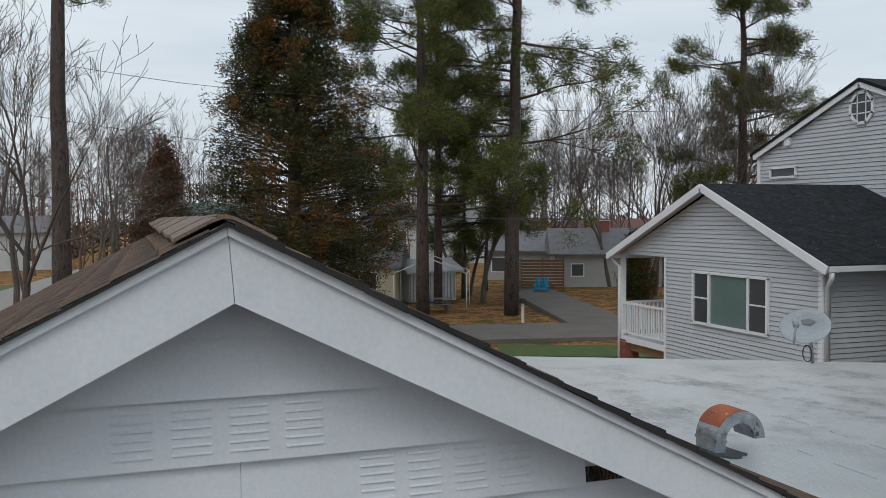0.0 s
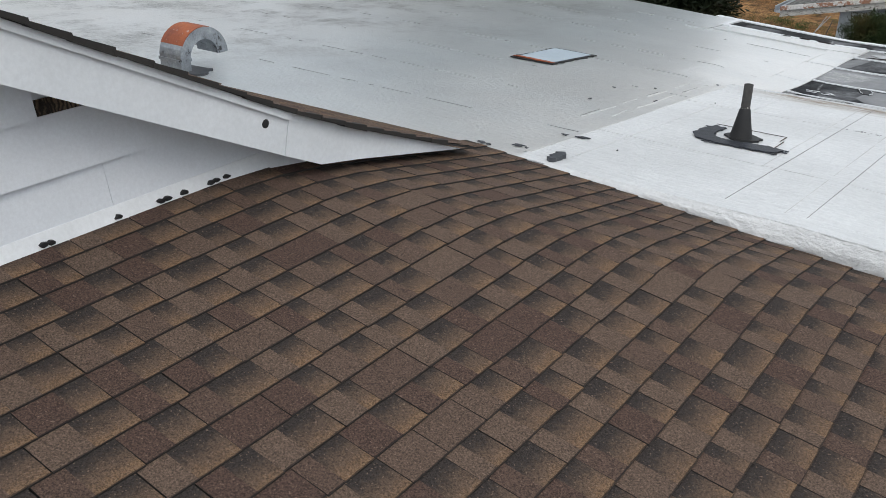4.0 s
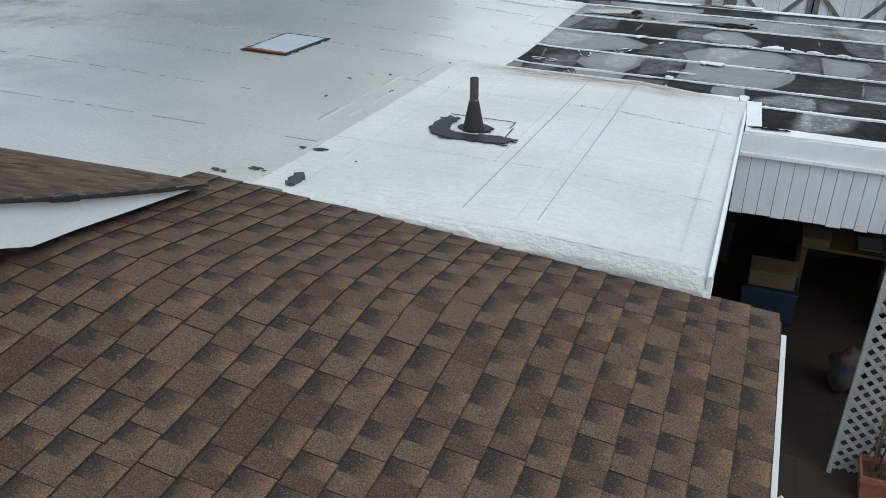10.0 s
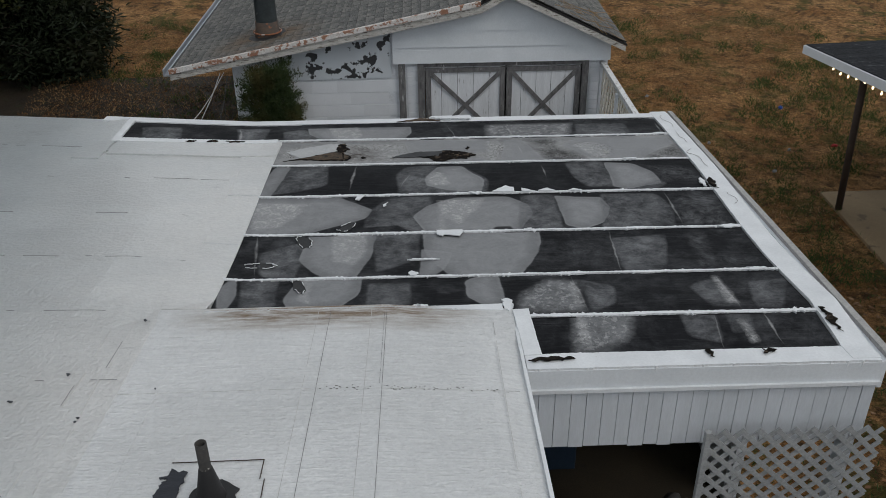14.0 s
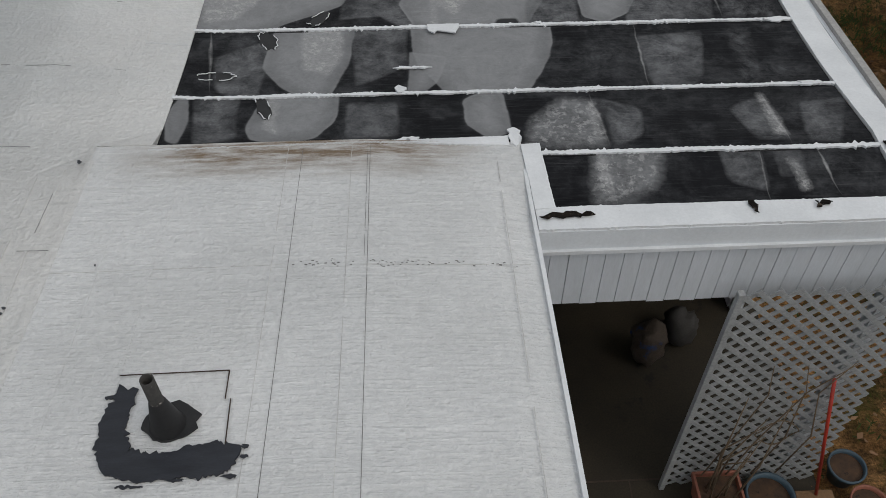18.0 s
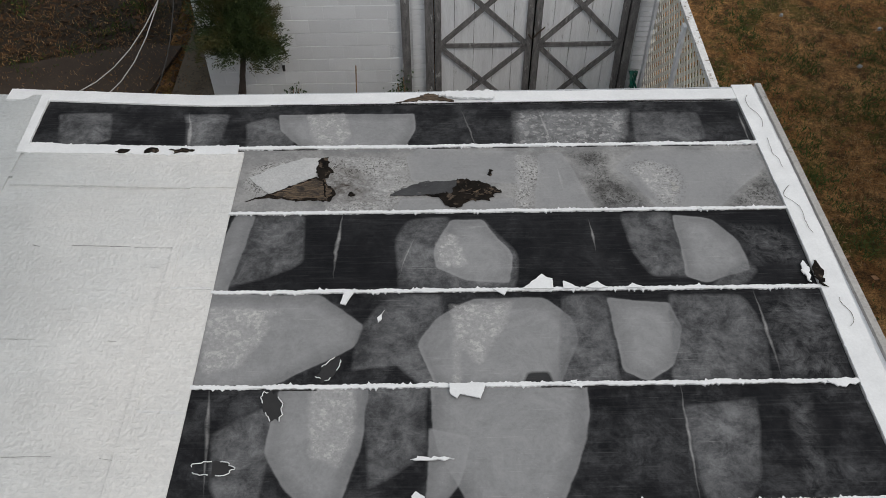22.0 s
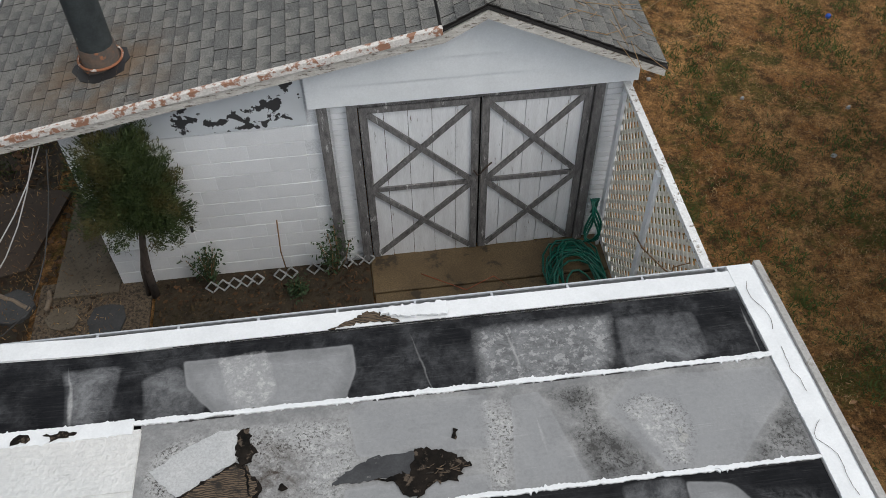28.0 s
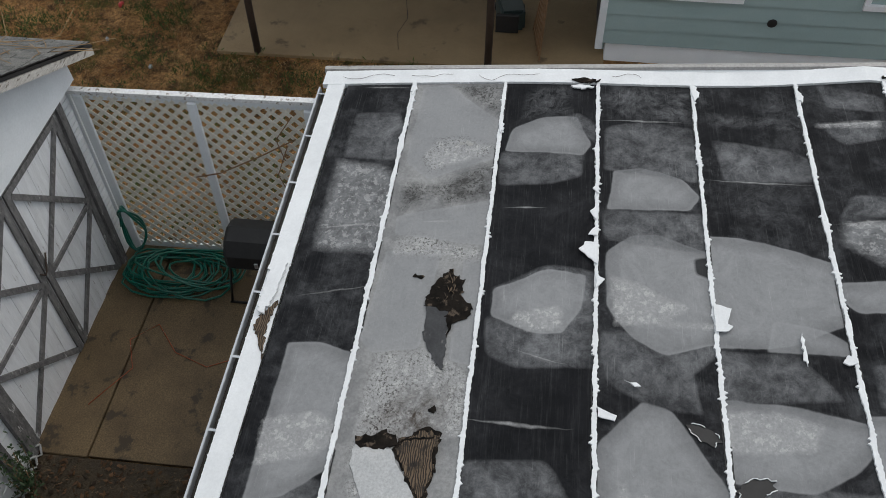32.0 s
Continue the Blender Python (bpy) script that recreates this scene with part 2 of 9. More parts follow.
def mat_ground():
    """Dormant lawn: rusty straw and leaf litter, with patches of green and dark earth."""
    m, n, l, p = nodes_of("dormant_lawn")
    co = coords(n, l)
    a = noise_fac(n, l, co, 0.9, 7, 0.65, 0.38, 0.62)
    b = noise_fac(n, l, co, 9.0, 7, 0.75, 0.38, 0.62)
    c = noise_fac(n, l, coords(n, l, (1, 0.35, 1)), 75.0, 5, 0.8, 0.36, 0.64)
    d = noise_fac(n, l, coords(n, l, (0.35, 1, 1)), 60.0, 5, 0.8, 0.36, 0.64)
    g = noise_fac(n, l, co, 0.7, 8, 0.75, 0.52, 0.58)
    dark = noise_fac(n, l, co, 3.2, 8, 0.75, 0.50, 0.60)
    col = mix_col(n, l, a, (0.34, 0.168, 0.060), (0.66, 0.385, 0.168))
    col = mix_col(n, l, math_of(n, l, "MULTIPLY", b, 0.75), col, (0.085, 0.046, 0.022))
    col = mix_col(n, l, math_of(n, l, "MULTIPLY", dark, 0.8), col, (0.055, 0.036, 0.018))
    col = mix_col(n, l, math_of(n, l, "MULTIPLY", g, math_of(n, l, "ADD", math_of(n, l, "MULTIPLY", c, 0.6), 0.35)), col, (0.05, 0.075, 0.014))
    k = mix_col(n, l, math_of(n, l, "MULTIPLY", math_of(n, l, "ADD", c, d), 0.5), (0.22, 0.22, 0.22), (1.9, 1.8, 1.65))
    col = mix_col(n, l, 1.0, col, k, "MULTIPLY")
    l.new(col, p.inputs["Base Color"])
    p.inputs["Roughness"].default_value = 0.95
    p.inputs["Specular IOR Level"].default_value = 0.2
    bump_of(n, l, p, math_of(n, l, "ADD", b, c), 0.9, 0.03)
    return m


def mat_membrane(name="white_roof_coating", a=(0.745, 0.752, 0.758), b=(0.665, 0.673, 0.68), lumps=0.75, brown=True):
    """White-coated roll roofing: short ripples along the rolls, brush marks, grime in patches and specks; the sky's
    bluish reflection and grazing sheen are painted on the older field.
    """
    m, n, l, p = nodes_of(name)
    mul = lambda u, v: math_of(n, l, "MULTIPLY", u, v)
    add = lambda u, v: math_of(n, l, "ADD", u, v)
    co = coords(n, l)
    ripple = noise_fac(n, l, coords(n, l, (5.0, 26.0, 5.0)), 1.5, 4, 0.62, 0.36, 0.66, 0.4)
    brush = noise_fac(n, l, coords(n, l, (2.2, 60.0, 2.2)), 1.2, 4, 0.6, 0.40, 0.70)
    lump = noise_fac(n, l, co, 30.0, 4, 0.58, 0.38, 0.64)
    grain = noise_fac(n, l, co, 110.0, 3, 0.7, 0.30, 0.70)
    dirt = noise_fac(n, l, co, 0.8, 8, 0.66, 0.44, 0.78)
    sep = n.new("ShaderNodeSeparateXYZ")
    g = n.new("ShaderNodeNewGeometry")
    l.new(g.outputs["Position"], sep.inputs[0])
    col = mix_col(n, l, noise_fac(n, l, co, 1.3), a, b)
    if not brown:
        untinted = mix_col(n, l, noise_fac(n, l, co, 1.3), (0.725, 0.718, 0.704), (0.635, 0.63, 0.618))
        # Bluish sky reflection painted by position; paler far west for the grazing sheen.
        blue = math_of(n, l, "ADD", mul(ramp_of(n, l, sep.outputs[0], -2.9, -5.2), ramp_of(n, l, sep.outputs[0], -9.5, -5.6, 0.10, 1.0)), mul(math_of(n, l, "SUBTRACT", noise_fac(n, l, co, 0.7, 6), 0.5), 0.3), True)
        col = mix_col(n, l, blue, untinted, col)
        patch = noise_fac(n, l, coords(n, l, (0.5, 1.5, 1)), 1.1, 7, 0.62, 0.46, 0.60)
        col = mix_col(n, l, mul(patch, 0.22), col, (0.62, 0.655, 0.675))
    # Relief shading of ripples, lumps and brush marks, painted into the colour.
    tone = add(add(mul(ripple, 0.32), mul(lump, 0.45 if not brown else 0.35)), mul(brush, 0.15 if not brown else 0.30))
    col = mix_col(n, l, 1.0, col, mix_col(n, l, tone, (0.84, 0.842, 0.845), (1.08, 1.08, 1.075)), "MULTIPLY")
    col = mix_col(n, l, mul(dirt, 0.40), col, (0.38, 0.385, 0.38))
    if not brown:
        # ponded grime on the west part, in streaks along the rolls
        band = mul(ramp_of(n, l, sep.outputs[0], -4.8, -7.4), ramp_of(n, l, sep.outputs[0], -11.4, -10.2))
        streak = noise_fac(n, l, coords(n, l, (1.1, 0.8, 1)), 1.2, 10, 0.78, 0.49, 0.60)
        fleck = noise_fac(n, l, coords(n, l, (1.0, 3.0, 1)), 9.0, 7, 0.75, 0.40, 0.62)
        col = mix_col(n, l, mul(mul(band, mul(streak, add(0.35, fleck))), 0.85), col, (0.085, 0.082, 0.072))
        worn = noise_fac(n, l, coords(n, l, (0.8, 3.4, 1)), 3.0, 8, 0.75, 0.60, 0.68)
        col = mix_col(n, l, mul(mul(worn, fleck), 0.55), col, (0.19, 0.19, 0.19))
    specks = noise_fac(n, l, co, 26.0, 6, 0.7, 0.72, 0.755)
    col = mix_col(n, l, specks, col, (0.22, 0.22, 0.21))
    dots = noise_fac(n, l, co, 75.0, 3, 0.6, 0.735, 0.76)
    col = mix_col(n, l, mul(dots, 0.6), col, (0.16, 0.155, 0.15))
    if brown:
        edge = mul(ramp_of(n, l, sep.outputs[1], 7.55, 7.82), add(0.25, noise_fac(n, l, coords(n, l, (0.8, 5.0, 1)), 3.2, 9, 0.75, 0.40, 0.62)))
        edge = mul(edge, mul(mul(ramp_of(n, l, sep.outputs[0], -0.4, -1.0), ramp_of(n, l, sep.outputs[0], -2.8, -2.2)), ramp_of(n, l, sep.outputs[1], 7.99, 7.97)))
        col = mix_col(n, l, mul(edge, 0.95), col, (0.19, 0.135, 0.085))
    l.new(col, p.inputs["Base Color"])
    p.inputs["Roughness"].default_value = 0.5 if brown else 0.30
    p.inputs["Specular IOR Level"].default_value = 0.5 if brown else 0.9
    if not brown:
        p.inputs["Coat Weight"].default_value, p.inputs["Coat Roughness"].default_value, p.inputs["Coat IOR"].default_value = 1.0, 0.36, 1.75
    h = add(add(mul(ripple, 0.5 if brown else 0.35), mul(lump, 0.5 if brown else 1.0)), add(mul(brush, 0.28 if brown else 0.10), mul(grain, 0.12)))
    bump_of(n, l, p, h, lumps, 0.010)
    return m


def mat_shingle(name, dark, tan, red, warm, per_island, fine=190.0, contrast=0.62, edge=1.0, stain=None):
    """Granule-coated tabs: one half of a tab runs from charcoal to warm granules, the other is plain tan or red-brown."""
    m, n, l, p = nodes_of(name)
    co = coords(n, l)
    if per_island:
        src = n.new("ShaderNodeNewGeometry").outputs["Random Per Island"]
    else:
        src = n.new("ShaderNodeObjectInfo").outputs["Random"]
    uv = n.new("ShaderNodeUVMap")
    sep = n.new("ShaderNodeSeparateXYZ")
    l.new(uv.outputs[0], sep.inputs[0])
    u, v = sep.outputs[0], sep.outputs[1]
    wob = noise_fac(n, l, co, 14.0, 5, 0.7, 0.25, 0.75)
    speck = noise_fac(n, l, co, fine * 0.5, 2, 0.7, 0.3, 0.7)
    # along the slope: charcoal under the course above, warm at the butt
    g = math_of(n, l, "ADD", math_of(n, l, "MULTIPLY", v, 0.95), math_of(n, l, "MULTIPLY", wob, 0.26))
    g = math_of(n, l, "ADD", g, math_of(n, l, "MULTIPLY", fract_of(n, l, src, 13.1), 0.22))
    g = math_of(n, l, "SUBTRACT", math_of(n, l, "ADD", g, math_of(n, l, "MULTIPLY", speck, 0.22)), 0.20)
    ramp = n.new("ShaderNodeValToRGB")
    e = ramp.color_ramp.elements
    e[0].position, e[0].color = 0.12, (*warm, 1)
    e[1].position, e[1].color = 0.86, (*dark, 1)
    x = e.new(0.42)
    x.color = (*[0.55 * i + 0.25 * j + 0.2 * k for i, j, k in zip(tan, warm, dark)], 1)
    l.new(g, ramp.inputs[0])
    plain = mix_col(n, l, ramp_of(n, l, fract_of(n, l, src, 3.7), 0.25, 0.75), tan, red)
    split = ramp_of(n, l, fract_of(n, l, src, 7.3), 0.0, 1.0, 0.34, 0.62)
    tooth = math_of(n, l, "GREATER_THAN", u, split)
    tooth = math_of(n, l, "MULTIPLY", tooth, math_of(n, l, "GREATER_THAN", fract_of(n, l, src, 29.0), 0.09))
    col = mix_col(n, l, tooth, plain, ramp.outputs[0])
    gran = noise_fac(n, l, co, fine, 2, 0.9, 0.36, 0.64)
    k = mix_col(n, l, gran, (1 - contrast,) * 3, (1 + contrast, 1 + contrast * 0.95, 1 + contrast * 0.9))
    col = mix_col(n, l, 1.0, col, k, "MULTIPLY")
    pale = noise_fac(n, l, co, fine * 0.8, 1, 0.5, 0.66, 0.72)
    col = mix_col(n, l, math_of(n, l, "MULTIPLY", pale, contrast), col, [2.2 * c for c in tan])
    if stain:
        g = n.new("ShaderNodeNewGeometry")
        off = n.new("ShaderNodeVectorMath")
        off.operation = "DISTANCE"
        off.inputs[1].default_value = stain
        l.new(g.outputs["Position"], off.inputs[0])
        near = math_of(n, l, "MULTIPLY", ramp_of(n, l, off.outputs["Value"], 1.0, 0.25), noise_fac(n, l, co, 2.5, 6, 0.7, 0.35, 0.6))
        col = mix_col(n, l, math_of(n, l, "MULTIPLY", near, 0.75), col, (0.17, 0.105, 0.055))
    # bare asphalt at the cut edges, with the butt's shadow line painted in
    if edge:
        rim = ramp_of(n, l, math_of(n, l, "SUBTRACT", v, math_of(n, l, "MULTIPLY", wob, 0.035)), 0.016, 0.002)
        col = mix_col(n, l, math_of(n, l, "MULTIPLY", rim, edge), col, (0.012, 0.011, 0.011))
    l.new(col, p.inputs["Base Color"])
    p.inputs["Roughness"].default_value = 0.92
    p.inputs["Specular IOR Level"].default_value = 0.25
    bump_of(n, l, p, gran, 0.8, 0.004)
    return m


def mat_rotwood():
    """Bare plywood gone rotten: dark wavering grain lines in weathered brown."""
    m, n, l, p = nodes_of("rotten_bare_wood")
    w = n.new("ShaderNodeTexWave")
    w.bands_direction = "Y"
    w.inputs["Scale"].default_value, w.inputs["Distortion"].default_value = 19.0, 9.0
    w.inputs["Detail"].default_value, w.inputs["Detail Scale"].default_value = 3.0, 1.2
    l.new(coords(n, l, (0.45, 1, 1)), w.inputs["Vector"])
    k = ramp_of(n, l, w.outputs["Fac"], 0.15, 0.75)
    col = mix_col(n, l, k, (0.025, 0.018, 0.013), (0.135, 0.095, 0.062))
    col = mix_col(n, l, noise_fac(n, l, coords(n, l), 9.0, 7, 0.7, 0.5, 0.62), col, (0.02, 0.016, 0.013))
    l.new(col, p.inputs["Base Color"])
    p.inputs["Roughness"].default_value = 0.95
    bump_of(n, l, p, k, 0.8, 0.006)
    return m


ROTWOOD = mat_rotwood()
GROUND = mat_ground()
MEMBRANE = mat_membrane()
MEMBRANE_OLD = mat_membrane("older_roof_coating_sky_tint", (0.50, 0.538, 0.555), (0.42, 0.455, 0.472), 0.55, False)
BROWN = ((0.040, 0.033, 0.030), (0.128, 0.089, 0.067), (0.086, 0.054, 0.043), (0.190, 0.118, 0.070))
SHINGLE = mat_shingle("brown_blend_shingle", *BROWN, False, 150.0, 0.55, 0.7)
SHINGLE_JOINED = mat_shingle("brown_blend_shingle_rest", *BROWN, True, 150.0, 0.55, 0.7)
GREY = ((0.112, 0.116, 0.116), (0.180, 0.181, 0.174), (0.122, 0.125, 0.124), (0.210, 0.207, 0.194))
RIDGECAP = surf("faded_ridge_shingle", (0.20, 0.15, 0.12), (0.15, 0.11, 0.088), (0.08, 0.06, 0.05), scale=5, fine=120, wear=0.64, wear_scale=9, bump=0.5, gr=0.4)
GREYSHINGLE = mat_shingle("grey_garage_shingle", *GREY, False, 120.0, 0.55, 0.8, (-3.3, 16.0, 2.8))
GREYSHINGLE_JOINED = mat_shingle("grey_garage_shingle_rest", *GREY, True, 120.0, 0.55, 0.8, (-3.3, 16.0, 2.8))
SHINGLE_EDGE = surf("black_asphalt_edge", (0.016, 0.014, 0.013), (0.028, 0.025, 0.023), None, bump=0.1)


def mat_glass(name, col, rough=0.05):
    m, n, l, p = nodes_of(name)
    co = coords(n, l)
    c = mix_col(n, l, noise_fac(n, l, co, 0.7), col, [v * 0.8 for v in col])
    l.new(c, p.inputs["Base Color"])
    p.inputs["Roughness"].default_value, p.inputs["Specular IOR Level"].default_value = rough, 0.8
    return m


GLASS = mat_glass("window_with_pale_blind", (0.16, 0.23, 0.215))
DARKGLASS = mat_glass("dark_window_screen", (0.055, 0.065, 0.072), 0.3)


# ---- mesh helpers ----
def mesh_of(name, verts, faces, material=None, uvs=None, smooth=False):
    me = bpy.data.meshes.new(name)
    me.from_pydata([tuple(v) for v in verts], [], faces)
    if uvs is not None:
        lay = me.uv_layers.new(name="UVMap")
        flat = []
        for poly in me.polygons:
            for vi in poly.vertices:
                flat.extend(uvs[vi])
        lay.data.foreach_set("uv", flat)
    if material:
        me.materials.append(material)
    if smooth:
        me.polygons.foreach_set("use_smooth", [True] * len(me.polygons))
    me.update()
    return me


def from_bm(name, bm, material, smooth=False):
    me = bpy.data.meshes.new(name)
    bm.normal_update()
    bm.to_mesh(me)
    bm.free()
    me.materials.append(material)
    if smooth:
        me.polygons.foreach_set("use_smooth", [True] * len(me.polygons))
    return me


def thing(name, label, category, loc=(0, 0, 0), group="", kind=""):
    """An Empty at the thing's base, which parents its parts."""
    ob = new(name)
    ob.location = loc
    ob.empty_display_size = 0.1
    return tagged(ob, label, category, group, kind)


def child(ob, parent):
    """Parents ob, leaving it where it is in the world."""
    base = Matrix.Identity(4)
    chain, q = [], parent
    while q:
        chain.append(q)
        q = q.parent
    for q in reversed(chain):
        base = base @ q.matrix_parent_inverse @ q.matrix_basis
    ob.parent = parent
    ob.matrix_parent_inverse = base.inverted()
    return ob


def part(name, data, parent=None, label="", m=None):
    """One mesh object, from mesh data, under a thing or under a part."""
    ob = new(name, data)
    if m is not None:
        ob.matrix_basis = m
    if parent is not None:
        child(ob, parent)
    return tagged(ob, label) if label else ob


def solid(name, data, label, category, kind="", group=""):
    return tagged(new(name, data), label, category, group, kind)


BOXF = [(0, 3, 2, 1), (4, 5, 6, 7), (0, 1, 5, 4), (1, 2, 6, 5), (2, 3, 7, 6), (3, 0, 4, 7)]


def box(name, lo, hi, material, bevel=0.0):
    (a, b, c), (d, e, f) = lo, hi
    v = [(a, b, c), (d, b, c), (d, e, c), (a, e, c), (a, b, f), (d, b, f), (d, e, f), (a, e, f)]
    if not bevel:
        return mesh_of(name, v, BOXF, material)
    bm = bmesh.new()
    vs = [bm.verts.new(p) for p in v]
    for q in BOXF:
        bm.faces.new([vs[i] for i in q])
    bmesh.ops.bevel(bm, geom=bm.edges[:], offset=bevel, segments=1, affect="EDGES")
    return from_bm(name, bm, material)


def prism(name, outline, axis, a, b, material):
    """An outline in the two other axes, pushed along an axis from a to b."""
    put = {"x": lambda u, v, w: (w, u, v), "y": lambda u, v, w: (u, w, v), "z": lambda u, v, w: (u, v, w)}[axis]
    n = len(outline)
    verts = [put(u, v, a) for u, v in outline] + [put(u, v, b) for u, v in outline]
    faces = [tuple(range(n))[::-1], tuple(range(n, 2 * n))] + [(i, (i + 1) % n, n + (i + 1) % n, n + i) for i in range(n)]
    bm = bmesh.new()
    vs = [bm.verts.new(p) for p in verts]
    for q in faces:
        bm.faces.new([vs[i] for i in q])
    bmesh.ops.recalc_face_normals(bm, faces=bm.faces[:])
    return from_bm(name, bm, material)


def beam(name, p, q, w, h, material, up=(0, 0, 1), grow=0.0):
    """A squared board from p to q, w wide and h deep along up."""
    p, q = Vector(p), Vector(q)
    d = (q - p).normalized()
    s = d.cross(Vector(up)).normalized()
    u = s.cross(d)
    p, q = p - d * grow, q + d * grow
    v = [e + s * i * w / 2 + u * j * h / 2 for e in (p, q) for i, j in ((-1, -1), (1, -1), (1, 1), (-1, 1))]
    return mesh_of(name, v, [(3, 2, 1, 0), (4, 5, 6, 7), (0, 1, 5, 4), (1, 2, 6, 5), (2, 3, 7, 6), (3, 0, 4, 7)], material)


def tube(name, pts, r, material, sides=8, taper=None, cap=True):
    """A round tube along points; taper gives a radius for each."""
    pts = [Vector(p) for p in pts]
    verts, faces = [], []
    side = None
    for i, p in enumerate(pts):
        d = (pts[min(i + 1, len(pts) - 1)] - pts[max(i - 1, 0)]).normalized()
        if side is None:
            side = d.cross(Vector((0, 0, 1)) if abs(d.z) < 0.9 else Vector((1, 0, 0))).normalized()
        side = (side - d * side.dot(d)).normalized()
        up = d.cross(side)
        rr = taper[i] if taper else r
        for k in range(sides):
            a = 2 * math.pi * k / sides
            verts.append(p + (side * math.cos(a) + up * math.sin(a)) * rr)
    for i in range(len(pts) - 1):
        for k in range(sides):
            a, b = i * sides + k, i * sides + (k + 1) % sides
            faces.append((a, b, b + sides, a + sides))
    if cap:
        faces.append(tuple(range(sides))[::-1])
        faces.append(tuple(range(len(verts) - sides, len(verts))))
    return mesh_of(name, verts, faces, material, smooth=True)


def lathe(name, profile, centre, material, sides=24):
    """A turned shape from (radius, height) pairs."""
    verts, faces = [], []
    n = len(profile)
    for k in range(sides):
        a = 2 * math.pi * k / sides
        verts += [(centre[0] + r * math.cos(a), centre[1] + r * math.sin(a), centre[2] + z) for r, z in profile]
    for k in range(sides):
        for i in range(n - 1):
            a, b = k * n + i, ((k + 1) % sides) * n + i
            faces.append((a, b, b + 1, a + 1))
    return mesh_of(name, verts, faces, material, smooth=True)


# ---- the ground: one sheet to the horizon ----
def ground_mesh():
    xs = sorted(set([-900, -400, -200, -120, -80] + list(range(-60, 41, 4)) + [60, 120, 300, 900]))
    verts, faces = [], []
    for y in xs:
        for x in xs:
            d = math.hypot(x, y - 8)
            lift = 0.25 * noise.noise((x * 0.05, y * 0.05, 3.0)) * min(1.0, max(0.0, (d - 14) / 30))
            verts.append((x, y, -0.03 + lift - (0.12 if d > 14 else 0)))
    n = len(xs)
    for j in range(n - 1):
        for i in range(n - 1):
            faces.append((j * n + i, j * n + i + 1, (j + 1) * n + i + 1, (j + 1) * n + i))
    return mesh_of("ground", verts, faces, GROUND, smooth=True)


solid("ground", ground_mesh(), "dormant straw-coloured lawn with green patches and leaf litter", "ground", "structure")


# ---- the house: levels of its roofs ----
def flat_z(x, y):
    """The low-slope roof, which falls to the gutter behind; its west part is laid flatter."""
    k = min(1.0, max(0.0, (-3.0 - x) / 4.0))
    sag = 0.105 * math.exp(-((y - 9.0) / 1.45) ** 2) * min(1.0, max(0.0, (x + 3.4) / 1.0))
    if y < 7.966 and x < -0.26:
        sag = 0.04 * min(1.0, max(0.0, (x + 1.2) / 0.95)) * (1.0 + min(1.0, max(0.0, (y - 4.2) / 3.7)))
    elif x >= -0.26:
        sag += 0.10 * min(1.0, max(0.0, (7.97 - y) / 0.6))
    return -sag + 3.5 - (0.103 - 0.029 * k) * (y - 4.4)


def porch_z(x, y):
    """The lower shingled roof: it falls to the eave, and past a soft hip also to the flat roof."""
    a = 3.372 - 0.176 * x
    b = 3.547 - 0.077 * (x + 3.18) - 0.212 * (y - 4.3)
    h = max(0.0, min(1.0, 0.5 + 0.5 * (a - b) / 0.07))
    return a * (1 - h) + b * h - 0.07 * h * (1 - h)


WEST, EAST, SOUTH, NORTH = -11.5, -0.245, 4.23, 12.98
CAR_E, CAR_S = 2.22, 7.19

house = thing("house", "single-storey white house with brown shingled gable and low-slope white roof", "house")


def sheet(name, x0, x1, y0, y1, material, lift=0.0, thick=0.06, step=0.45, zf=flat_z, wob=0.0, skew=0.0):
    """A slab that follows a roof surface."""
    nx, ny = max(2, int((x1 - x0) / step) + 1), max(2, int((y1 - y0) / step) + 1)
    top, bot, faces = [], [], []
    for j in range(ny):
        for i in range(nx):
            x, y = x0 + (x1 - x0) * i / (nx - 1), y0 + (y1 - y0) * j / (ny - 1)
            y += skew * x
            z = zf(x, y) + lift + wob * noise.noise((x * 2.3, y * 2.3, 1.7))
            top.append((x, y, z))
            bot.append((x, y, z - thick))
    k = nx * ny
    for j in range(ny - 1):
        for i in range(nx - 1):
            a = j * nx + i
            faces += [(a, a + 1, a + nx + 1, a + nx), (k + a, k + a + nx, k + a + nx + 1, k + a + 1)]
    rim = [i for i in range(nx)] + [j * nx + nx - 1 for j in range(1, ny)] + [(ny - 1) * nx + i for i in range(nx - 2, -1, -1)] + [j * nx for j in range(ny - 2, 0, -1)]
    for a, b in zip(rim, rim[1:] + rim[:1]):
        faces.append((b, a, k + a, k + b))
    return mesh_of(name, top + bot, faces, material, smooth=False)


# white membrane: the west field, and the newer raised sheets over the kitchen
flat_roof = part("flat_roof", sheet("flat_roof", WEST, -2.88, 4.05, NORTH - 0.12, MEMBRANE_OLD, 0.0, 0.12, 0.3, wob=0.005), house, "white-coated roll roofing with dirty streaks")
part("raised_roof", sheet("raised_roof", -2.875, EAST, SOUTH, 7.96, MEMBRANE, 0.012, 0.14, 0.22, wob=0.0015), house, "newer white membrane sheets with lapped seams")
part("raised_roof", sheet("raised_roof", -2.875, -2.54, 7.965, 12.0, MEMBRANE_OLD, 0.012, 0.1, 0.25, wob=0.008), house)
part("raised_roof", sheet("raised_roof", -4.42, -2.545, 11.55, 12.03, MEMBRANE_OLD, 0.020, 0.1, 0.2, wob=0.006), house)
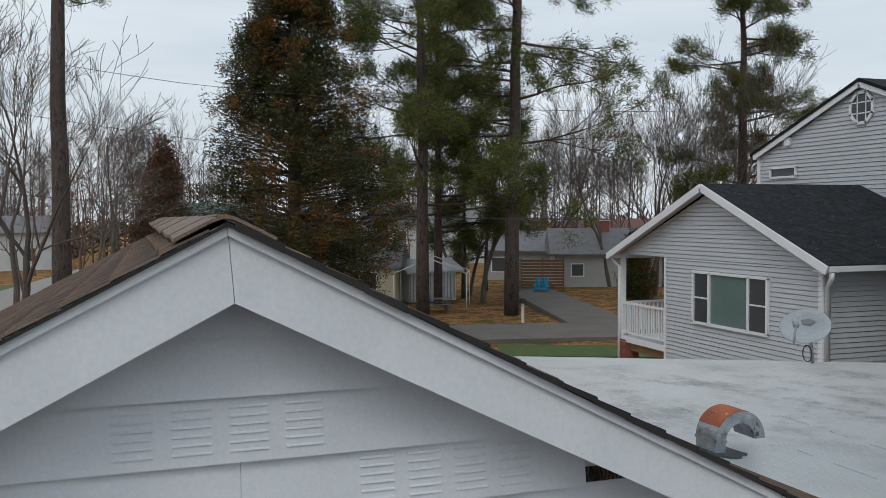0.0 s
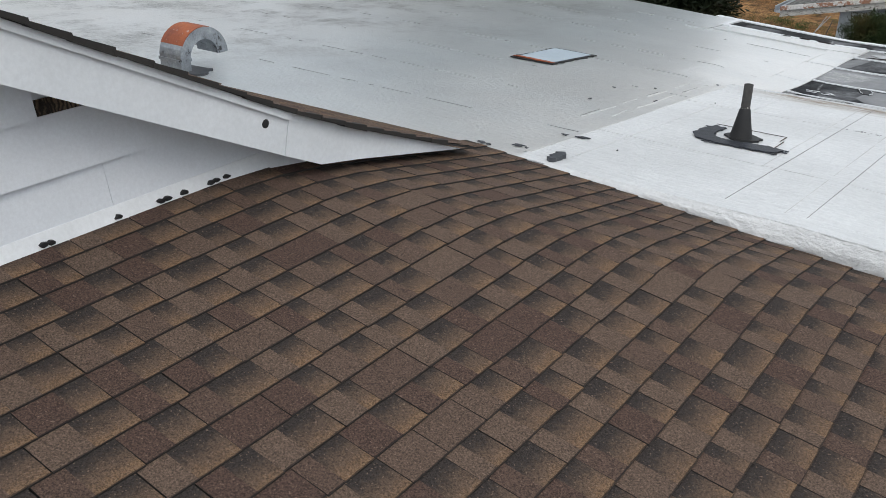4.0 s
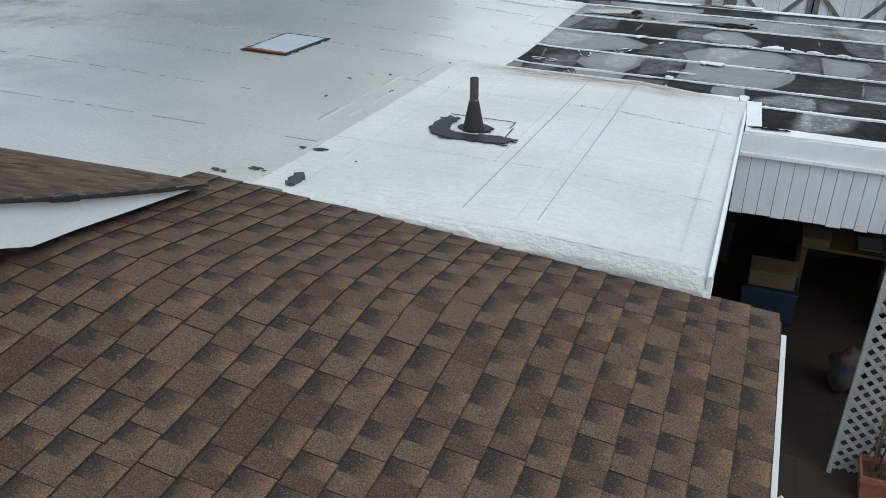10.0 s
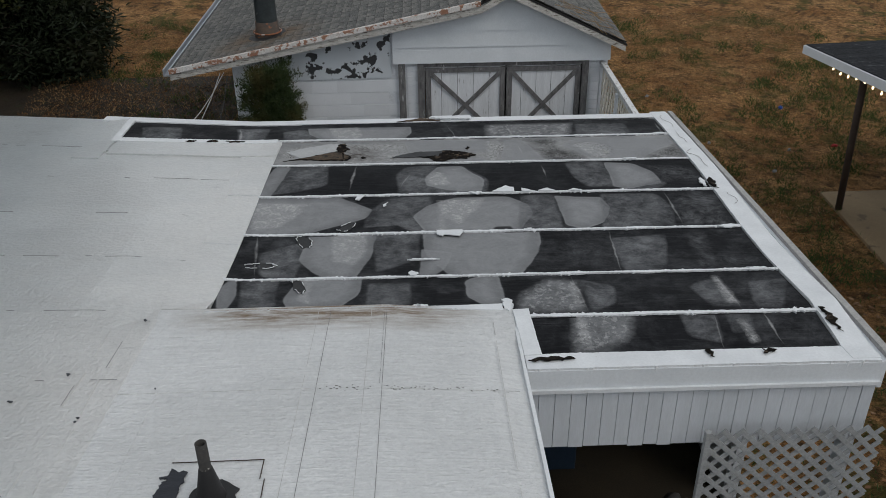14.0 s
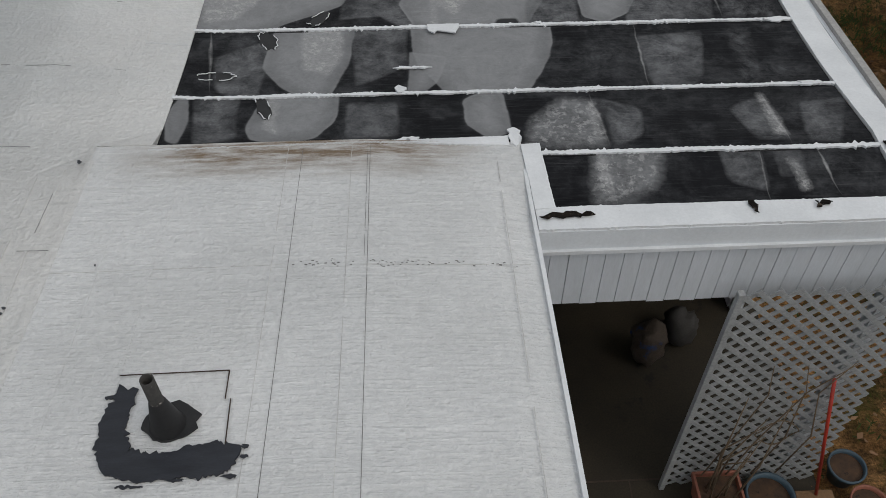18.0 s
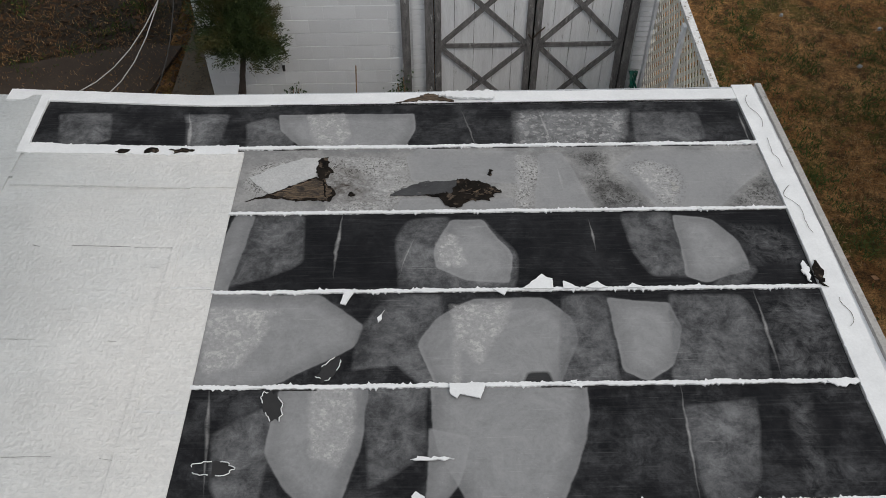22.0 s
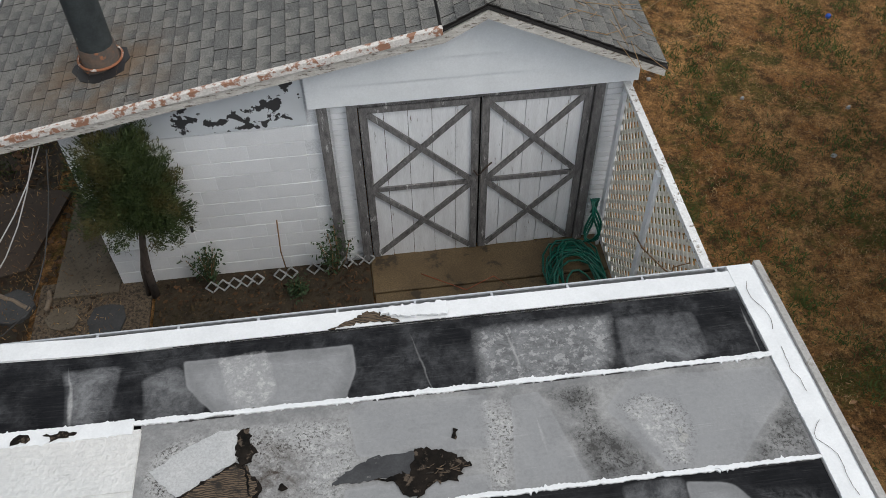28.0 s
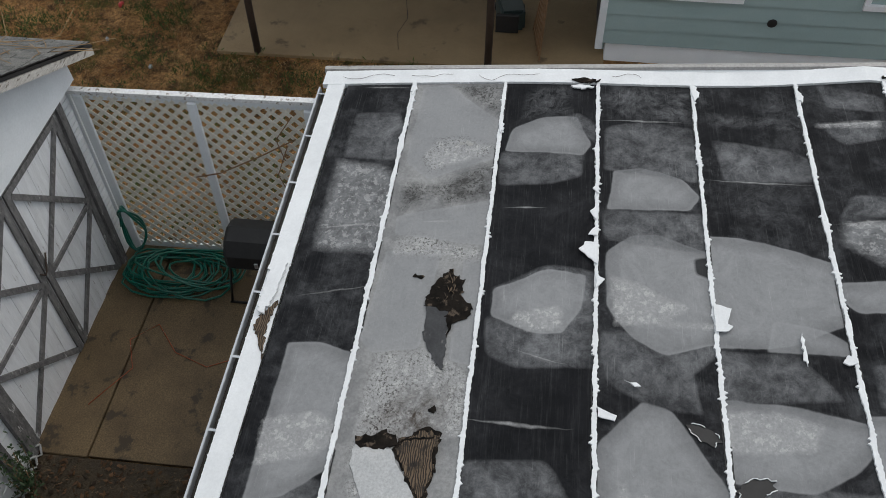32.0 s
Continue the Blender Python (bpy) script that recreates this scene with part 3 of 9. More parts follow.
part("raised_roof", sheet("raised_roof", -4.75, -4.46, 11.4, NORTH - 0.13, MEMBRANE_OLD, 0.016, 0.1, 0.2, wob=0.006), house)


# lapped seams in the white sheets: narrow raised ridges
def ridge_strip(name, p, q, w, material, lift=0.016, parent=None, thick=0.012, wob=0.006, ragged=0.0, seed=0):
    """A strip on the flat roof from p to q, with slightly uneven or torn edges."""
    rnd = random.Random(seed)
    p, q = Vector((*p, 0)), Vector((*q, 0))
    d = (q - p)
    n = max(4, int(d.length / (0.013 if ragged else 0.25)))
    s = Vector((-d.y, d.x, 0)).normalized()
    top, faces = [], []
    for i in range(n + 1):
        c = p + d * i / n
        a, b = [w / 2 + ragged * (0.16 * rnd.uniform(-1, 1) + 0.4 * noise.noise((c.x * 6, c.y * 6, seed + 9.0 * e)) + (rnd.uniform(0.1, 0.8) if rnd.random() < 0.06 else 0)) for e in range(2)]
        for e in (c - s * b, c + s * a):
            z = flat_z(e.x, e.y) + lift + wob * (0.4 + 0.9 * noise.noise((e.x * 3.1, e.y * 3.1, seed + 0.5)))
            top.append((e.x, e.y, z))
    k = len(top)
    verts = top + [(x, y, z - thick) for x, y, z in top]
    for i in range(n):
        a = 2 * i
        faces += [(a, a + 2, a + 3, a + 1), (k + a, k + a + 1, k + a + 3, k + a + 2), (a, k + a, k + a + 2, a + 2), (a + 1, a + 3, k + a + 3, k + a + 1)]
    faces += [(0, 1, k + 1, k), (k - 2, 2 * k - 2, 2 * k - 1, k - 1)]
    return part(name, mesh_of(name, verts, faces, material), parent)


for i, (p, q, w) in enumerate([((-2.88, 4.4), (-2.88, 7.8), 0.05), ((-2.89, 7.8), (-2.90, 11.7), 0.06), ((-4.6, 11.68), (-2.9, 11.70), 0.06), ((-2.86, 9.3), (-2.56, 9.3), 0.02), ((-2.86, 10.4), (-2.56, 10.4), 0.02), ((-2.62, 4.5), (-2.60, 7.85), 0.012), ((-2.33, 5.9), (-2.31, 7.85), 0.010), ((-2.84, 7.55), (-2.35, 7.55), 0.014)]):
    ridge_strip("membrane_seam", p, q, w, MEMBRANE if p[0] > -2.87 else MEMBRANE_OLD, 0.0145, house, thick=0.010, wob=0.001, seed=i)


# laps of the newer sheets: a hairline crack, darkest on the fold and the double lap
LAPDARK = surf("black_lap_gap", (0.10, 0.098, 0.095), (0.24, 0.235, 0.23), None, scale=9, fine=40, bump=0.1)
LAPDIRT = surf("dirty_lap_line", (0.62, 0.62, 0.61), (0.42, 0.415, 0.41), None, scale=3.5, fine=30, bump=0.1)
for i, (p, q, mt, w, keep) in enumerate((((-1.62, 4.4), (-1.60, 7.92), LAPDARK, 0.0022, 1.0), ((-1.188, 4.4), (-1.188, 7.92), LAPDARK, 0.0022, 1.0), ((-1.205, 6.9), (-1.203, 7.92), LAPDARK, 0.0016, 0.8), ((-1.302, 4.4), (-1.30, 7.92), LAPDIRT, 0.003, 0.8), ((-1.70, 5.3), (-1.69, 7.92), LAPDIRT, 0.003, 0.6),
                                         ((-2.85, 6.85), (-1.62, 6.86), LAPDIRT, 0.003, 0.8), ((-1.61, 6.84), (-0.3, 6.852), LAPDIRT, 0.003, 0.9), ((-2.85, 5.28), (-0.3, 5.25), LAPDIRT, 0.003, 0.8), ((-0.41, 4.4), (-0.41, 7.88), LAPDIRT, 0.003, 0.8), ((-2.87, 4.6), (-2.87, 7.7), LAPDARK, 0.003, 0.5))):
    dr, t = random.Random(70 + i), 0.0
    p, q = Vector(p), Vector(q)
    while t < 0.97:
        e = min(0.99, t + dr.uniform(0.15, 0.5))
        if dr.random() < keep:
            ridge_strip("lap_line", p.lerp(q, t), p.lerp(q, e), w, mt, 0.0140, house, 0.004, 0.0005, seed=70 + i)
        t = e + (0.0 if keep == 1.0 else dr.uniform(0.005, 0.05))
# specks of grit caught on the cross lap
dr = random.Random(75)
for _ in range(70):
    x = -1.18 + abs(dr.gauss(0, 0.42)) if dr.random() < 0.8 else dr.uniform(-1.6, -1.2)
    if x < -0.3:
        y, r = 6.855 + dr.gauss(0, 0.014), dr.uniform(0.002, 0.006)
        ridge_strip("grit_speck", (x, y), (x + r * 2.5, y + dr.gauss(0, 0.002)), r, LAPDARK, 0.0142, house, 0.003, 0.0005, seed=76)
# the rolls of the older field: laps that show as broken dark hairlines
GRIME = surf("grimy_lap_line", (0.20, 0.20, 0.195), (0.40, 0.405, 0.40), None, scale=9, fine=40, bump=0.1)
dr = random.Random(170)
for k in range(8):
    y, x = 5.15 + 0.95 * k, -8.2
    while x < (-3.0 if k < 7 else -4.9):
        e = x + dr.choice((0.06, 0.1, 0.18, 0.3, 0.45))
        if dr.random() < 0.55:
            ridge_strip("lap_line", (x, y - 0.012 + dr.gauss(0, 0.004)), (e, y - 0.012 + dr.gauss(0, 0.004)), dr.choice((0.002, 0.003, 0.004)), GRIME, 0.0050, house, 0.004, 0.001, 0.004, seed=171 + k)
        x = e + dr.uniform(0.03, 0.3)
for x, y0, y1, w in ((-3.16, 5.6, 7.7, 0.010), (-3.02, 5.8, 7.75, 0.014)):
    y = y0
    while y < y1:
        e = min(y1, y + dr.uniform(0.2, 0.7))
        ridge_strip("brushed_ridge", (x + dr.gauss(0, 0.008), y), (x + dr.gauss(0, 0.008), e), w * 0.7, MEMBRANE_OLD, 0.0050, house, 0.008, 0.001, 0.006, seed=190)
        if dr.random() < 0.4:
            ridge_strip("lap_line", (x - w * 0.7, y), (x - w * 0.7 + dr.gauss(0, 0.006), y + (e - y) * 0.6), 0.002, GRIME, 0.0052, house, 0.004, 0.001, 0.003, seed=191)
        y = e + dr.uniform(0.02, 0.2)


# ---- the bare black strips of the carport roof ----
def mat_strip(name, stains, seed, pale=0.0, dusty=0.34):
    """Black rubber with dried-puddle stains: each stain is a rounded area between straight sides, its rim wavering, of one of several kinds."""
    m, n, l, p = nodes_of(name)
    co = coords(n, l)

    def warped(src, scale, amount, detail):
        w = n.new("ShaderNodeTexNoise")
        w.inputs["Scale"].default_value, w.inputs["Detail"].default_value = scale, detail
        l.new(co, w.inputs["Vector"])
        v = n.new("ShaderNodeVectorMath")
        v.operation = "MULTIPLY_ADD"
        v.inputs[1].default_value, v.inputs[2].default_value = (amount, amount, 0), (-amount / 2, -amount / 2, 0)
        l.new(w.outputs["Color"], v.inputs[0])
        q = n.new("ShaderNodeVectorMath")
        l.new(src, q.inputs[0])
        l.new(v.outputs[0], q.inputs[1])
        return q.outputs[0]

    crisp = warped(warped(co, 3.0, 0.05, 2.0), 14.0, 0.014, 6.0)
    torn = warped(warped(co, 5.0, 0.06, 4.0), 26.0, 0.04, 7.0)

    def inside_of(corners, src, rounding):
        """The distance out of a convex area with these corners, its corners rounded."""
        pts = list(zip(corners[::2], corners[1::2]))
        far = None
        for (x0, y0), (x1, y1) in zip(pts, pts[1:] + pts[:1]):
            ln = math.hypot(x1 - x0, y1 - y0) or 1.0
            nx, ny = (y1 - y0) / ln, (x0 - x1) / ln
            d = n.new("ShaderNodeVectorMath")
            d.operation = "DOT_PRODUCT"
            d.inputs[1].default_value = (nx, ny, 0)
            l.new(src, d.inputs[0])
            e = math_of(n, l, "SUBTRACT", d.outputs["Value"], nx * x0 + ny * y0)
            if far is None:
                far = e
            else:
                k = n.new("ShaderNodeMath")
                k.operation = "SMOOTH_MAX"
                k.inputs[2].default_value = rounding
                l.new(far, k.inputs[0])
                l.new(e, k.inputs[1])
                far = k.outputs[0]
        return far

    mul = lambda a, b: math_of(n, l, "MULTIPLY", a, b)
    add = lambda a, b: math_of(n, l, "ADD", a, b)
    along = noise_fac(n, l, coords(n, l, (0.8, 16.0, 1)), 3.0, 6, 0.7, 0.52, 0.68)
    cloud = noise_fac(n, l, coords(n, l, (1.3, 1.0, 1)), 3.4 + 0.1 * seed, 8, 0.68, 0.36, 0.66)
    wisp = noise_fac(n, l, warped(co, 2.0, 0.5, 3.0), 8.0, 10, 0.76, 0.40, 0.62)
    dust = noise_fac(n, l, co, 1.5 + 0.1 * seed, 8, 0.7, 0.44, 0.74)
    pool = noise_fac(n, l, warped(co, 1.7, 0.4, 2.0), 2.6, 5, 0.55, 0.36, 0.62)
    fine = noise_fac(n, l, co, 42.0, 6, 0.75, 0.34, 0.66)
    chips = noise_fac(n, l, co, 17.0, 7, 0.72, 0.53, 0.57)
    specks = noise_fac(n, l, co, 48.0, 6, 0.78, 0.535, 0.56)
    col = mix_col(n, l, noise_fac(n, l, co, 4.0), (0.0050, 0.0053, 0.0066), (0.0100, 0.0105, 0.0125))
    col = mix_col(n, l, mul(mul(dust, dusty), add(mul(wisp, 0.8), mul(fine, 0.3))), col, (0.14, 0.145, 0.155))
    col = mix_col(n, l, mul(along, 0.045), col, (0.30, 0.31, 0.32))
    if pale:
        tone = mix_col(n, l, noise_fac(n, l, co, 2.6, 8, 0.65, 0.40, 0.60), (0.235, 0.238, 0.243), (0.36, 0.362, 0.362))
        col = mix_col(n, l, mul(pale, add(0.75, mul(fine, 0.3))), col, tone)
    # scuffs: hairlines along the roll, and small pale flecks
    scuff = mul(noise_fac(n, l, coords(n, l, (1.2, 42.0, 1)), 2.4, 5, 0.7, 0.60, 0.66), pool)
    fleck = noise_fac(n, l, co, 60.0, 4, 0.7, 0.66, 0.70)
    mottle = noise_fac(n, l, warped(co, 3.0, 0.25, 3.0), 6.5, 9, 0.74, 0.38, 0.62)
    grey = mix_col(n, l, fine, (0.222, 0.227, 0.235), (0.268, 0.274, 0.283))
    grey = mix_col(n, l, mul(wisp, 0.22), grey, (0.31, 0.316, 0.326))
    grey = mix_col(n, l, mul(mul(cloud, dust), 0.45), grey, (0.15, 0.154, 0.162))
    grey = mix_col(n, l, mul(pool, 0.20), grey, (0.30, 0.306, 0.316))
    grey = mix_col(n, l, mul(scuff, 0.40), grey, (0.42, 0.425, 0.43))
    grey = mix_col(n, l, mul(fleck, 0.35), grey, (0.42, 0.42, 0.42))
    bright = mix_col(n, l, add(mul(fine, 0.6), mul(chips, 0.5)), (0.32, 0.325, 0.332), (0.53, 0.53, 0.525))
    haze = mix_col(n, l, add(mul(mottle, 0.65), mul(fine, 0.35)), (0.050, 0.052, 0.057), (0.200, 0.205, 0.214))
    haze = mix_col(n, l, mul(scuff, 0.35), haze, (0.34, 0.345, 0.35))
    for kind, *corners in stains:
        r = inside_of(corners, torn if kind in "bDk" else crisp, 0.004 if kind == "s" else 0.09 if kind in "dD" else 0.05)
        if kind == "c":
            k = mul(add(mul(ramp_of(n, l, r, 0.008, -0.006), 0.62), mul(ramp_of(n, l, r, 0.02, -0.13), 0.38)), add(0.88, mul(wisp, 0.12)))
            col = mix_col(n, l, k, col, grey)
            rim = mul(ramp_of(n, l, r, 0.004, -0.003), ramp_of(n, l, r, -0.03, -0.006))
            col = mix_col(n, l, mul(rim, mul(pool, 0.22)), col, (0.38, 0.388, 0.40))
        elif kind == "d":
            k = mul(add(mul(ramp_of(n, l, r, 0.014, -0.012), 0.6), mul(ramp_of(n, l, r, 0.02, -0.12), 0.4)), add(0.36, add(mul(pool, 0.45), mul(mottle, 0.22))))
            col = mix_col(n, l, k, col, haze)
        elif kind == "D":
            k = mul(ramp_of(n, l, r, 0.05, -0.04), add(0.30, add(mul(mottle, 0.40), add(mul(chips, 0.15), mul(fine, 0.2)))))
            col = mix_col(n, l, math_of(n, l, "MINIMUM", k, 1.0), col, grey)
            col = mix_col(n, l, mul(mul(ramp_of(n, l, r, 0.03, -0.06), chips), 0.30), col, bright)
        elif kind == "f":
            col = mix_col(n, l, mul(ramp_of(n, l, r, 0.05, -0.05), mul(wisp, 0.6)), col, haze)
        elif kind == "b":
            k = mul(ramp_of(n, l, r, 0.012, -0.030), add(mul(mottle, 0.22), add(mul(fine, 0.25), add(mul(chips, 0.18), add(0.20, mul(scuff, 0.4))))))
            col = mix_col(n, l, math_of(n, l, "MINIMUM", k, 0.95), col, bright)
            if pale:
                col = mix_col(n, l, mul(mul(ramp_of(n, l, r, 0.06, -0.04), mul(specks, pool)), 0.95), col, (0.030, 0.026, 0.022))
        elif kind == "s":
            col = mix_col(n, l, mul(ramp_of(n, l, r, 0.006, -0.010), add(0.15, add(mul(pool, 0.4), mul(mottle, 0.35)))), col, bright)
        elif kind == "n":
            col = mix_col(n, l, mul(ramp_of(n, l, r, 0.012, -0.010), 0.9), col, (0.010, 0.0105, 0.012))
        elif kind == "k":
            k = mul(ramp_of(n, l, r, 0.03, -0.08), add(mul(mottle, 0.75), add(0.12, mul(specks, 0.5))))
            col = mix_col(n, l, math_of(n, l, "MINIMUM", k, 0.9), col, (0.032, 0.031, 0.030))
    # a smeary veil of dust over the whole strip
    col = mix_col(n, l, mul(mul(cloud, mottle), 0.10 * dusty), col, (0.21, 0.214, 0.222))
    col = mix_col(n, l, mul(scuff, 0.06 + 0.06 * dusty), col, (0.40, 0.405, 0.41))
    if pale:
        rot = mul(inside_of((-2.0, 11.36, -1.35, 11.30, -1.42, 11.75, -1.72, 11.92), torn, 0.12), -1.0)
        col = mix_col(n, l, mul(ramp_of(n, l, rot, -0.05, 0.16), add(0.15, mul(wisp, 0.8))), col, (0.040, 0.028, 0.020))
    l.new(col, p.inputs["Base Color"])
    p.inputs["Roughness"].default_value = 0.7
    p.inputs["Specular IOR Level"].default_value = 0.08
    bump_of(n, l, p, add(cloud, fine), 0.15, 0.004)
    return m


SEAMS = (12.73, 12.07, 11.20, 10.34, 9.49, 8.59, 7.85, 7.38)
SKEW = -0.007
STRIP_E = 2.0


def roofing_strip(i, x0, lo, hi, stains, skew=SKEW, pale=0.0, dusty=0.34):
    me = sheet("roofing_strip", x0, STRIP_E, lo, hi, mat_strip("black_strip", stains, i, pale, dusty), 0.004, 0.1, 0.4, skew=skew)
    part("roofing_strip", me, house, "bare black roofing strip with grey dried-puddle stains")


puddles = [("d", -4.14, 11.98, -3.76, 12.2, -3.85, 12.62, -4.31, 12.57), ("d", -3.04, 11.97, -2.83, 11.97, -2.76, 12.3, -2.77, 12.63, -3.18, 12.62), ("d", -3.02, 12.1, -2.87, 12.15, -2.84, 12.63, -3.16, 12.62), ("s", -3.03, 12.02, -3.06, 12.3, -3.14, 12.6, -3.1, 12.3), ("d", -2.51, 11.97, -2.19, 11.97, -2.11, 12.24, -2.35, 12.57, -2.59, 12.47), ("c", -2.27, 12.36, -1.95, 11.96, -1.17, 11.96, -1.03, 12.33, -1.05, 12.59, -2.31, 12.61), ("b", -1.99, 12.28, -1.8, 11.96, -1.61, 12.23, -1.69, 12.61, -2.05, 12.6), ("s", -0.5, 12.12, -0.544, 12.38, -0.585, 12.56, -0.558, 12.38), ("D", -0.14, 11.95, 0.59, 11.95, 0.85, 12.17, 0.92, 12.59, -0.1, 12.59), ("s", 0.18, 12.07, 0.159, 12.36, 0.125, 12.56, 0.135, 12.36), ("d", 0.94, 11.94, 1.59, 12.15, 1.58, 12.54, 0.97, 12.56), ("s", 1.95, 12.1, 1.97, 12.33, 1.96, 12.49, 1.95, 12.33)]
roofing_strip(0, -4.45, SEAMS[1], SEAMS[0], puddles, dusty=0.7)
puddles = [("b", -2.02, 11.95, -1.75, 11.22, -1.25, 11.22, -1.08, 11.5, -1.12, 11.9, -1.5, 11.95), ("b", -2.5, 11.6, -2.3, 11.4, -2.1, 11.95, -2.4, 11.85), ("c", -1.12, 11.95, -1.06, 11.6, -0.1, 11.55, -0.12, 12, -1, 12.05), ("c", -1.2, 11.2, -0.2, 11.2, -0.2, 11.36, -1.15, 11.38), ("b", -0.2, 11.22, -0.1, 11.22, 0.05, 11.72, 0.02, 11.95, -0.16, 11.95), ("c", -0.05, 11.2, 0.46, 11.2, 0.26, 11.97, 0.05, 11.95), ("s", 0.2, 11.35, 0.226, 11.6, 0.17, 11.88, 0.2, 11.6), ("k", 0.27, 11.96, 0.55, 11.6, 0.66, 11.75, 0.68, 11.99, 0.5, 12), ("k", 0.37, 11.6, 0.48, 11.2, 0.96, 11.2, 0.62, 11.75), ("c", 0.69, 11.75, 0.97, 11.21, 1.45, 11.2, 1.99, 11.72, 1.96, 11.96, 0.92, 11.99), ("b", 0.8, 11.75, 1, 11.3, 1.12, 11.25, 1.23, 11.51, 1.2, 11.74, 0.98, 11.85), ("k", 1.47, 11.2, 2.02, 11.2, 1.99, 11.7, 1.68, 11.41), ("s", 0.92, 11.4, 0.95, 11.65, 0.88, 11.9, 0.92, 11.65)]
roofing_strip(1, -2.55, SEAMS[2], SEAMS[1], puddles, pale=0.9)
puddles = [("c", -2.67, 10.3, -2.44, 10.3, -2.33, 11.2, -2.49, 11.2), ("d", -2.44, 10.42, -2.12, 10.51, -1.88, 10.66, -1.94, 11.2, -2.33, 11.2), ("s", -1.64, 10.55, -1.625, 10.85, -1.62, 11.16, -1.66, 10.85), ("d", -1.19, 10.9, -1.14, 10.3, -0.87, 10.3, -0.75, 11.15, -1.08, 11.12), ("s", -1.12, 10.62, -1.08, 10.75, -1.05, 10.86, -1.09, 10.74), ("d", -0.93, 10.57, -0.82, 10.3, -0.28, 10.3, -0.22, 10.69, -0.47, 11.12), ("c", -0.88, 10.82, -0.87, 10.58, -0.63, 10.44, -0.31, 10.42, -0.27, 10.7, -0.47, 11.1, -0.75, 11.11), ("b", -0.87, 10.82, -0.83, 10.57, -0.62, 10.6, -0.7, 10.92, -0.8, 10.98), ("s", 0.38, 10.68, 0.395, 10.9, 0.36, 11.16, 0.378, 10.9), ("d", 0.65, 10.75, 0.77, 10.46, 1.05, 10.45, 1.06, 11.16, 0.65, 11.16), ("c", 1.03, 10.45, 1.17, 10.38, 1.54, 10.51, 1.53, 10.8, 1.36, 11.08, 1.07, 11.13), ("d", 1.17, 10.33, 1.4, 10.31, 1.6, 10.5, 1.54, 10.62), ("f", 1.5, 11, 1.59, 10.58, 1.95, 10.6, 1.89, 10.95)]
roofing_strip(2, -2.55, SEAMS[3], SEAMS[2], puddles, dusty=0.22)
puddles = [("c", -2.64, 10.35, -2.6, 9.44, -2.2, 9.44, -1.92, 9.56, -1.44, 9.85, -1.39, 10.04, -1.75, 10.33), ("b", -2.55, 10.22, -2.52, 9.62, -2.25, 9.66, -2.05, 10.05, -2.2, 10.22), ("b", -2.4, 10.12, -2, 10.14, -2, 10.2, -2.4, 10.2), ("d", -1.47, 9.62, -1.2, 9.66, -0.98, 9.7, -0.82, 10.13, -0.85, 10.33, -1.24, 10.27, -1.42, 10.02), ("d", -1.2, 9.75, -1, 9.5, -0.88, 9.49, -0.98, 9.75), ("c", -1.01, 9.86, -0.87, 9.42, -0.06, 9.42, 0.15, 9.87, 0.12, 10.08, -0.07, 10.26, -0.6, 10.27, -0.87, 10.1), ("n", -0.31, 9.44, -0.06, 9.44, -0.1, 9.6, -0.25, 9.6), ("b", -0.78, 10.22, -0.74, 9.85, -0.57, 9.66, -0.35, 10.03, -0.29, 10.25), ("b", -0.77, 9.9, -0.76, 9.45, -0.7, 9.45, -0.72, 9.9), ("d", -0.04, 9.44, 0.38, 9.44, 0.39, 10.28, 0.07, 10.28), ("c", 0.4, 10.26, 0.42, 9.58, 0.58, 9.5, 0.77, 9.62, 0.91, 9.96, 0.85, 10.2), ("d", 0.75, 9.5, 1.42, 9.5, 1.5, 9.95, 1.4, 10.25, 0.86, 10.28), ("s", 1.5, 9.59, 1.525, 9.95, 1.5, 10.25, 1.5, 9.95), ("f", 1.5, 9.5, 1.95, 9.5, 1.95, 10.2, 1.55, 10.2)]
roofing_strip(3, -2.55, SEAMS[4], SEAMS[3], puddles, dusty=0.8)
puddles = [("d", -2.28, 8.7, -1.99, 8.48, -1.93, 9.4, -2.35, 9.14), ("s", -2.33, 8.79, -2.37, 9.204, -2.42, 9.48, -2.4, 9.204), ("c", -2, 9, -1.81, 8.71, -1.52, 8.48, -1.36, 9.04, -1.33, 9.62, -1.94, 9.62), ("b", -1.71, 8.96, -1.5, 8.88, -1.41, 9.11, -1.44, 9.62, -1.74, 9.62), ("d", -1.31, 8.72, -0.95, 8.96, -0.95, 9.62, -1.38, 9.62), ("c", -0.89, 9.02, -0.63, 8.47, -0.16, 8.47, 0.11, 9.09, 0.16, 9.61, -0.93, 9.62), ("c", -0.95, 8.48, -0.73, 8.75, -0.65, 9.08, -0.93, 9.16), ("s", 0.725, 8.64, 0.767, 9.078, 0.78, 9.37, 0.749, 9.078), ("d", 0.76, 8.46, 0.92, 8.46, 1.15, 8.75, 1.28, 9.35, 0.77, 9.3), ("f", 1.39, 8.46, 1.51, 8.67, 1.61, 9.34, 1.49, 9.34)]
roofing_strip(4, -2.55, SEAMS[5], SEAMS[4], puddles, dusty=0.75)
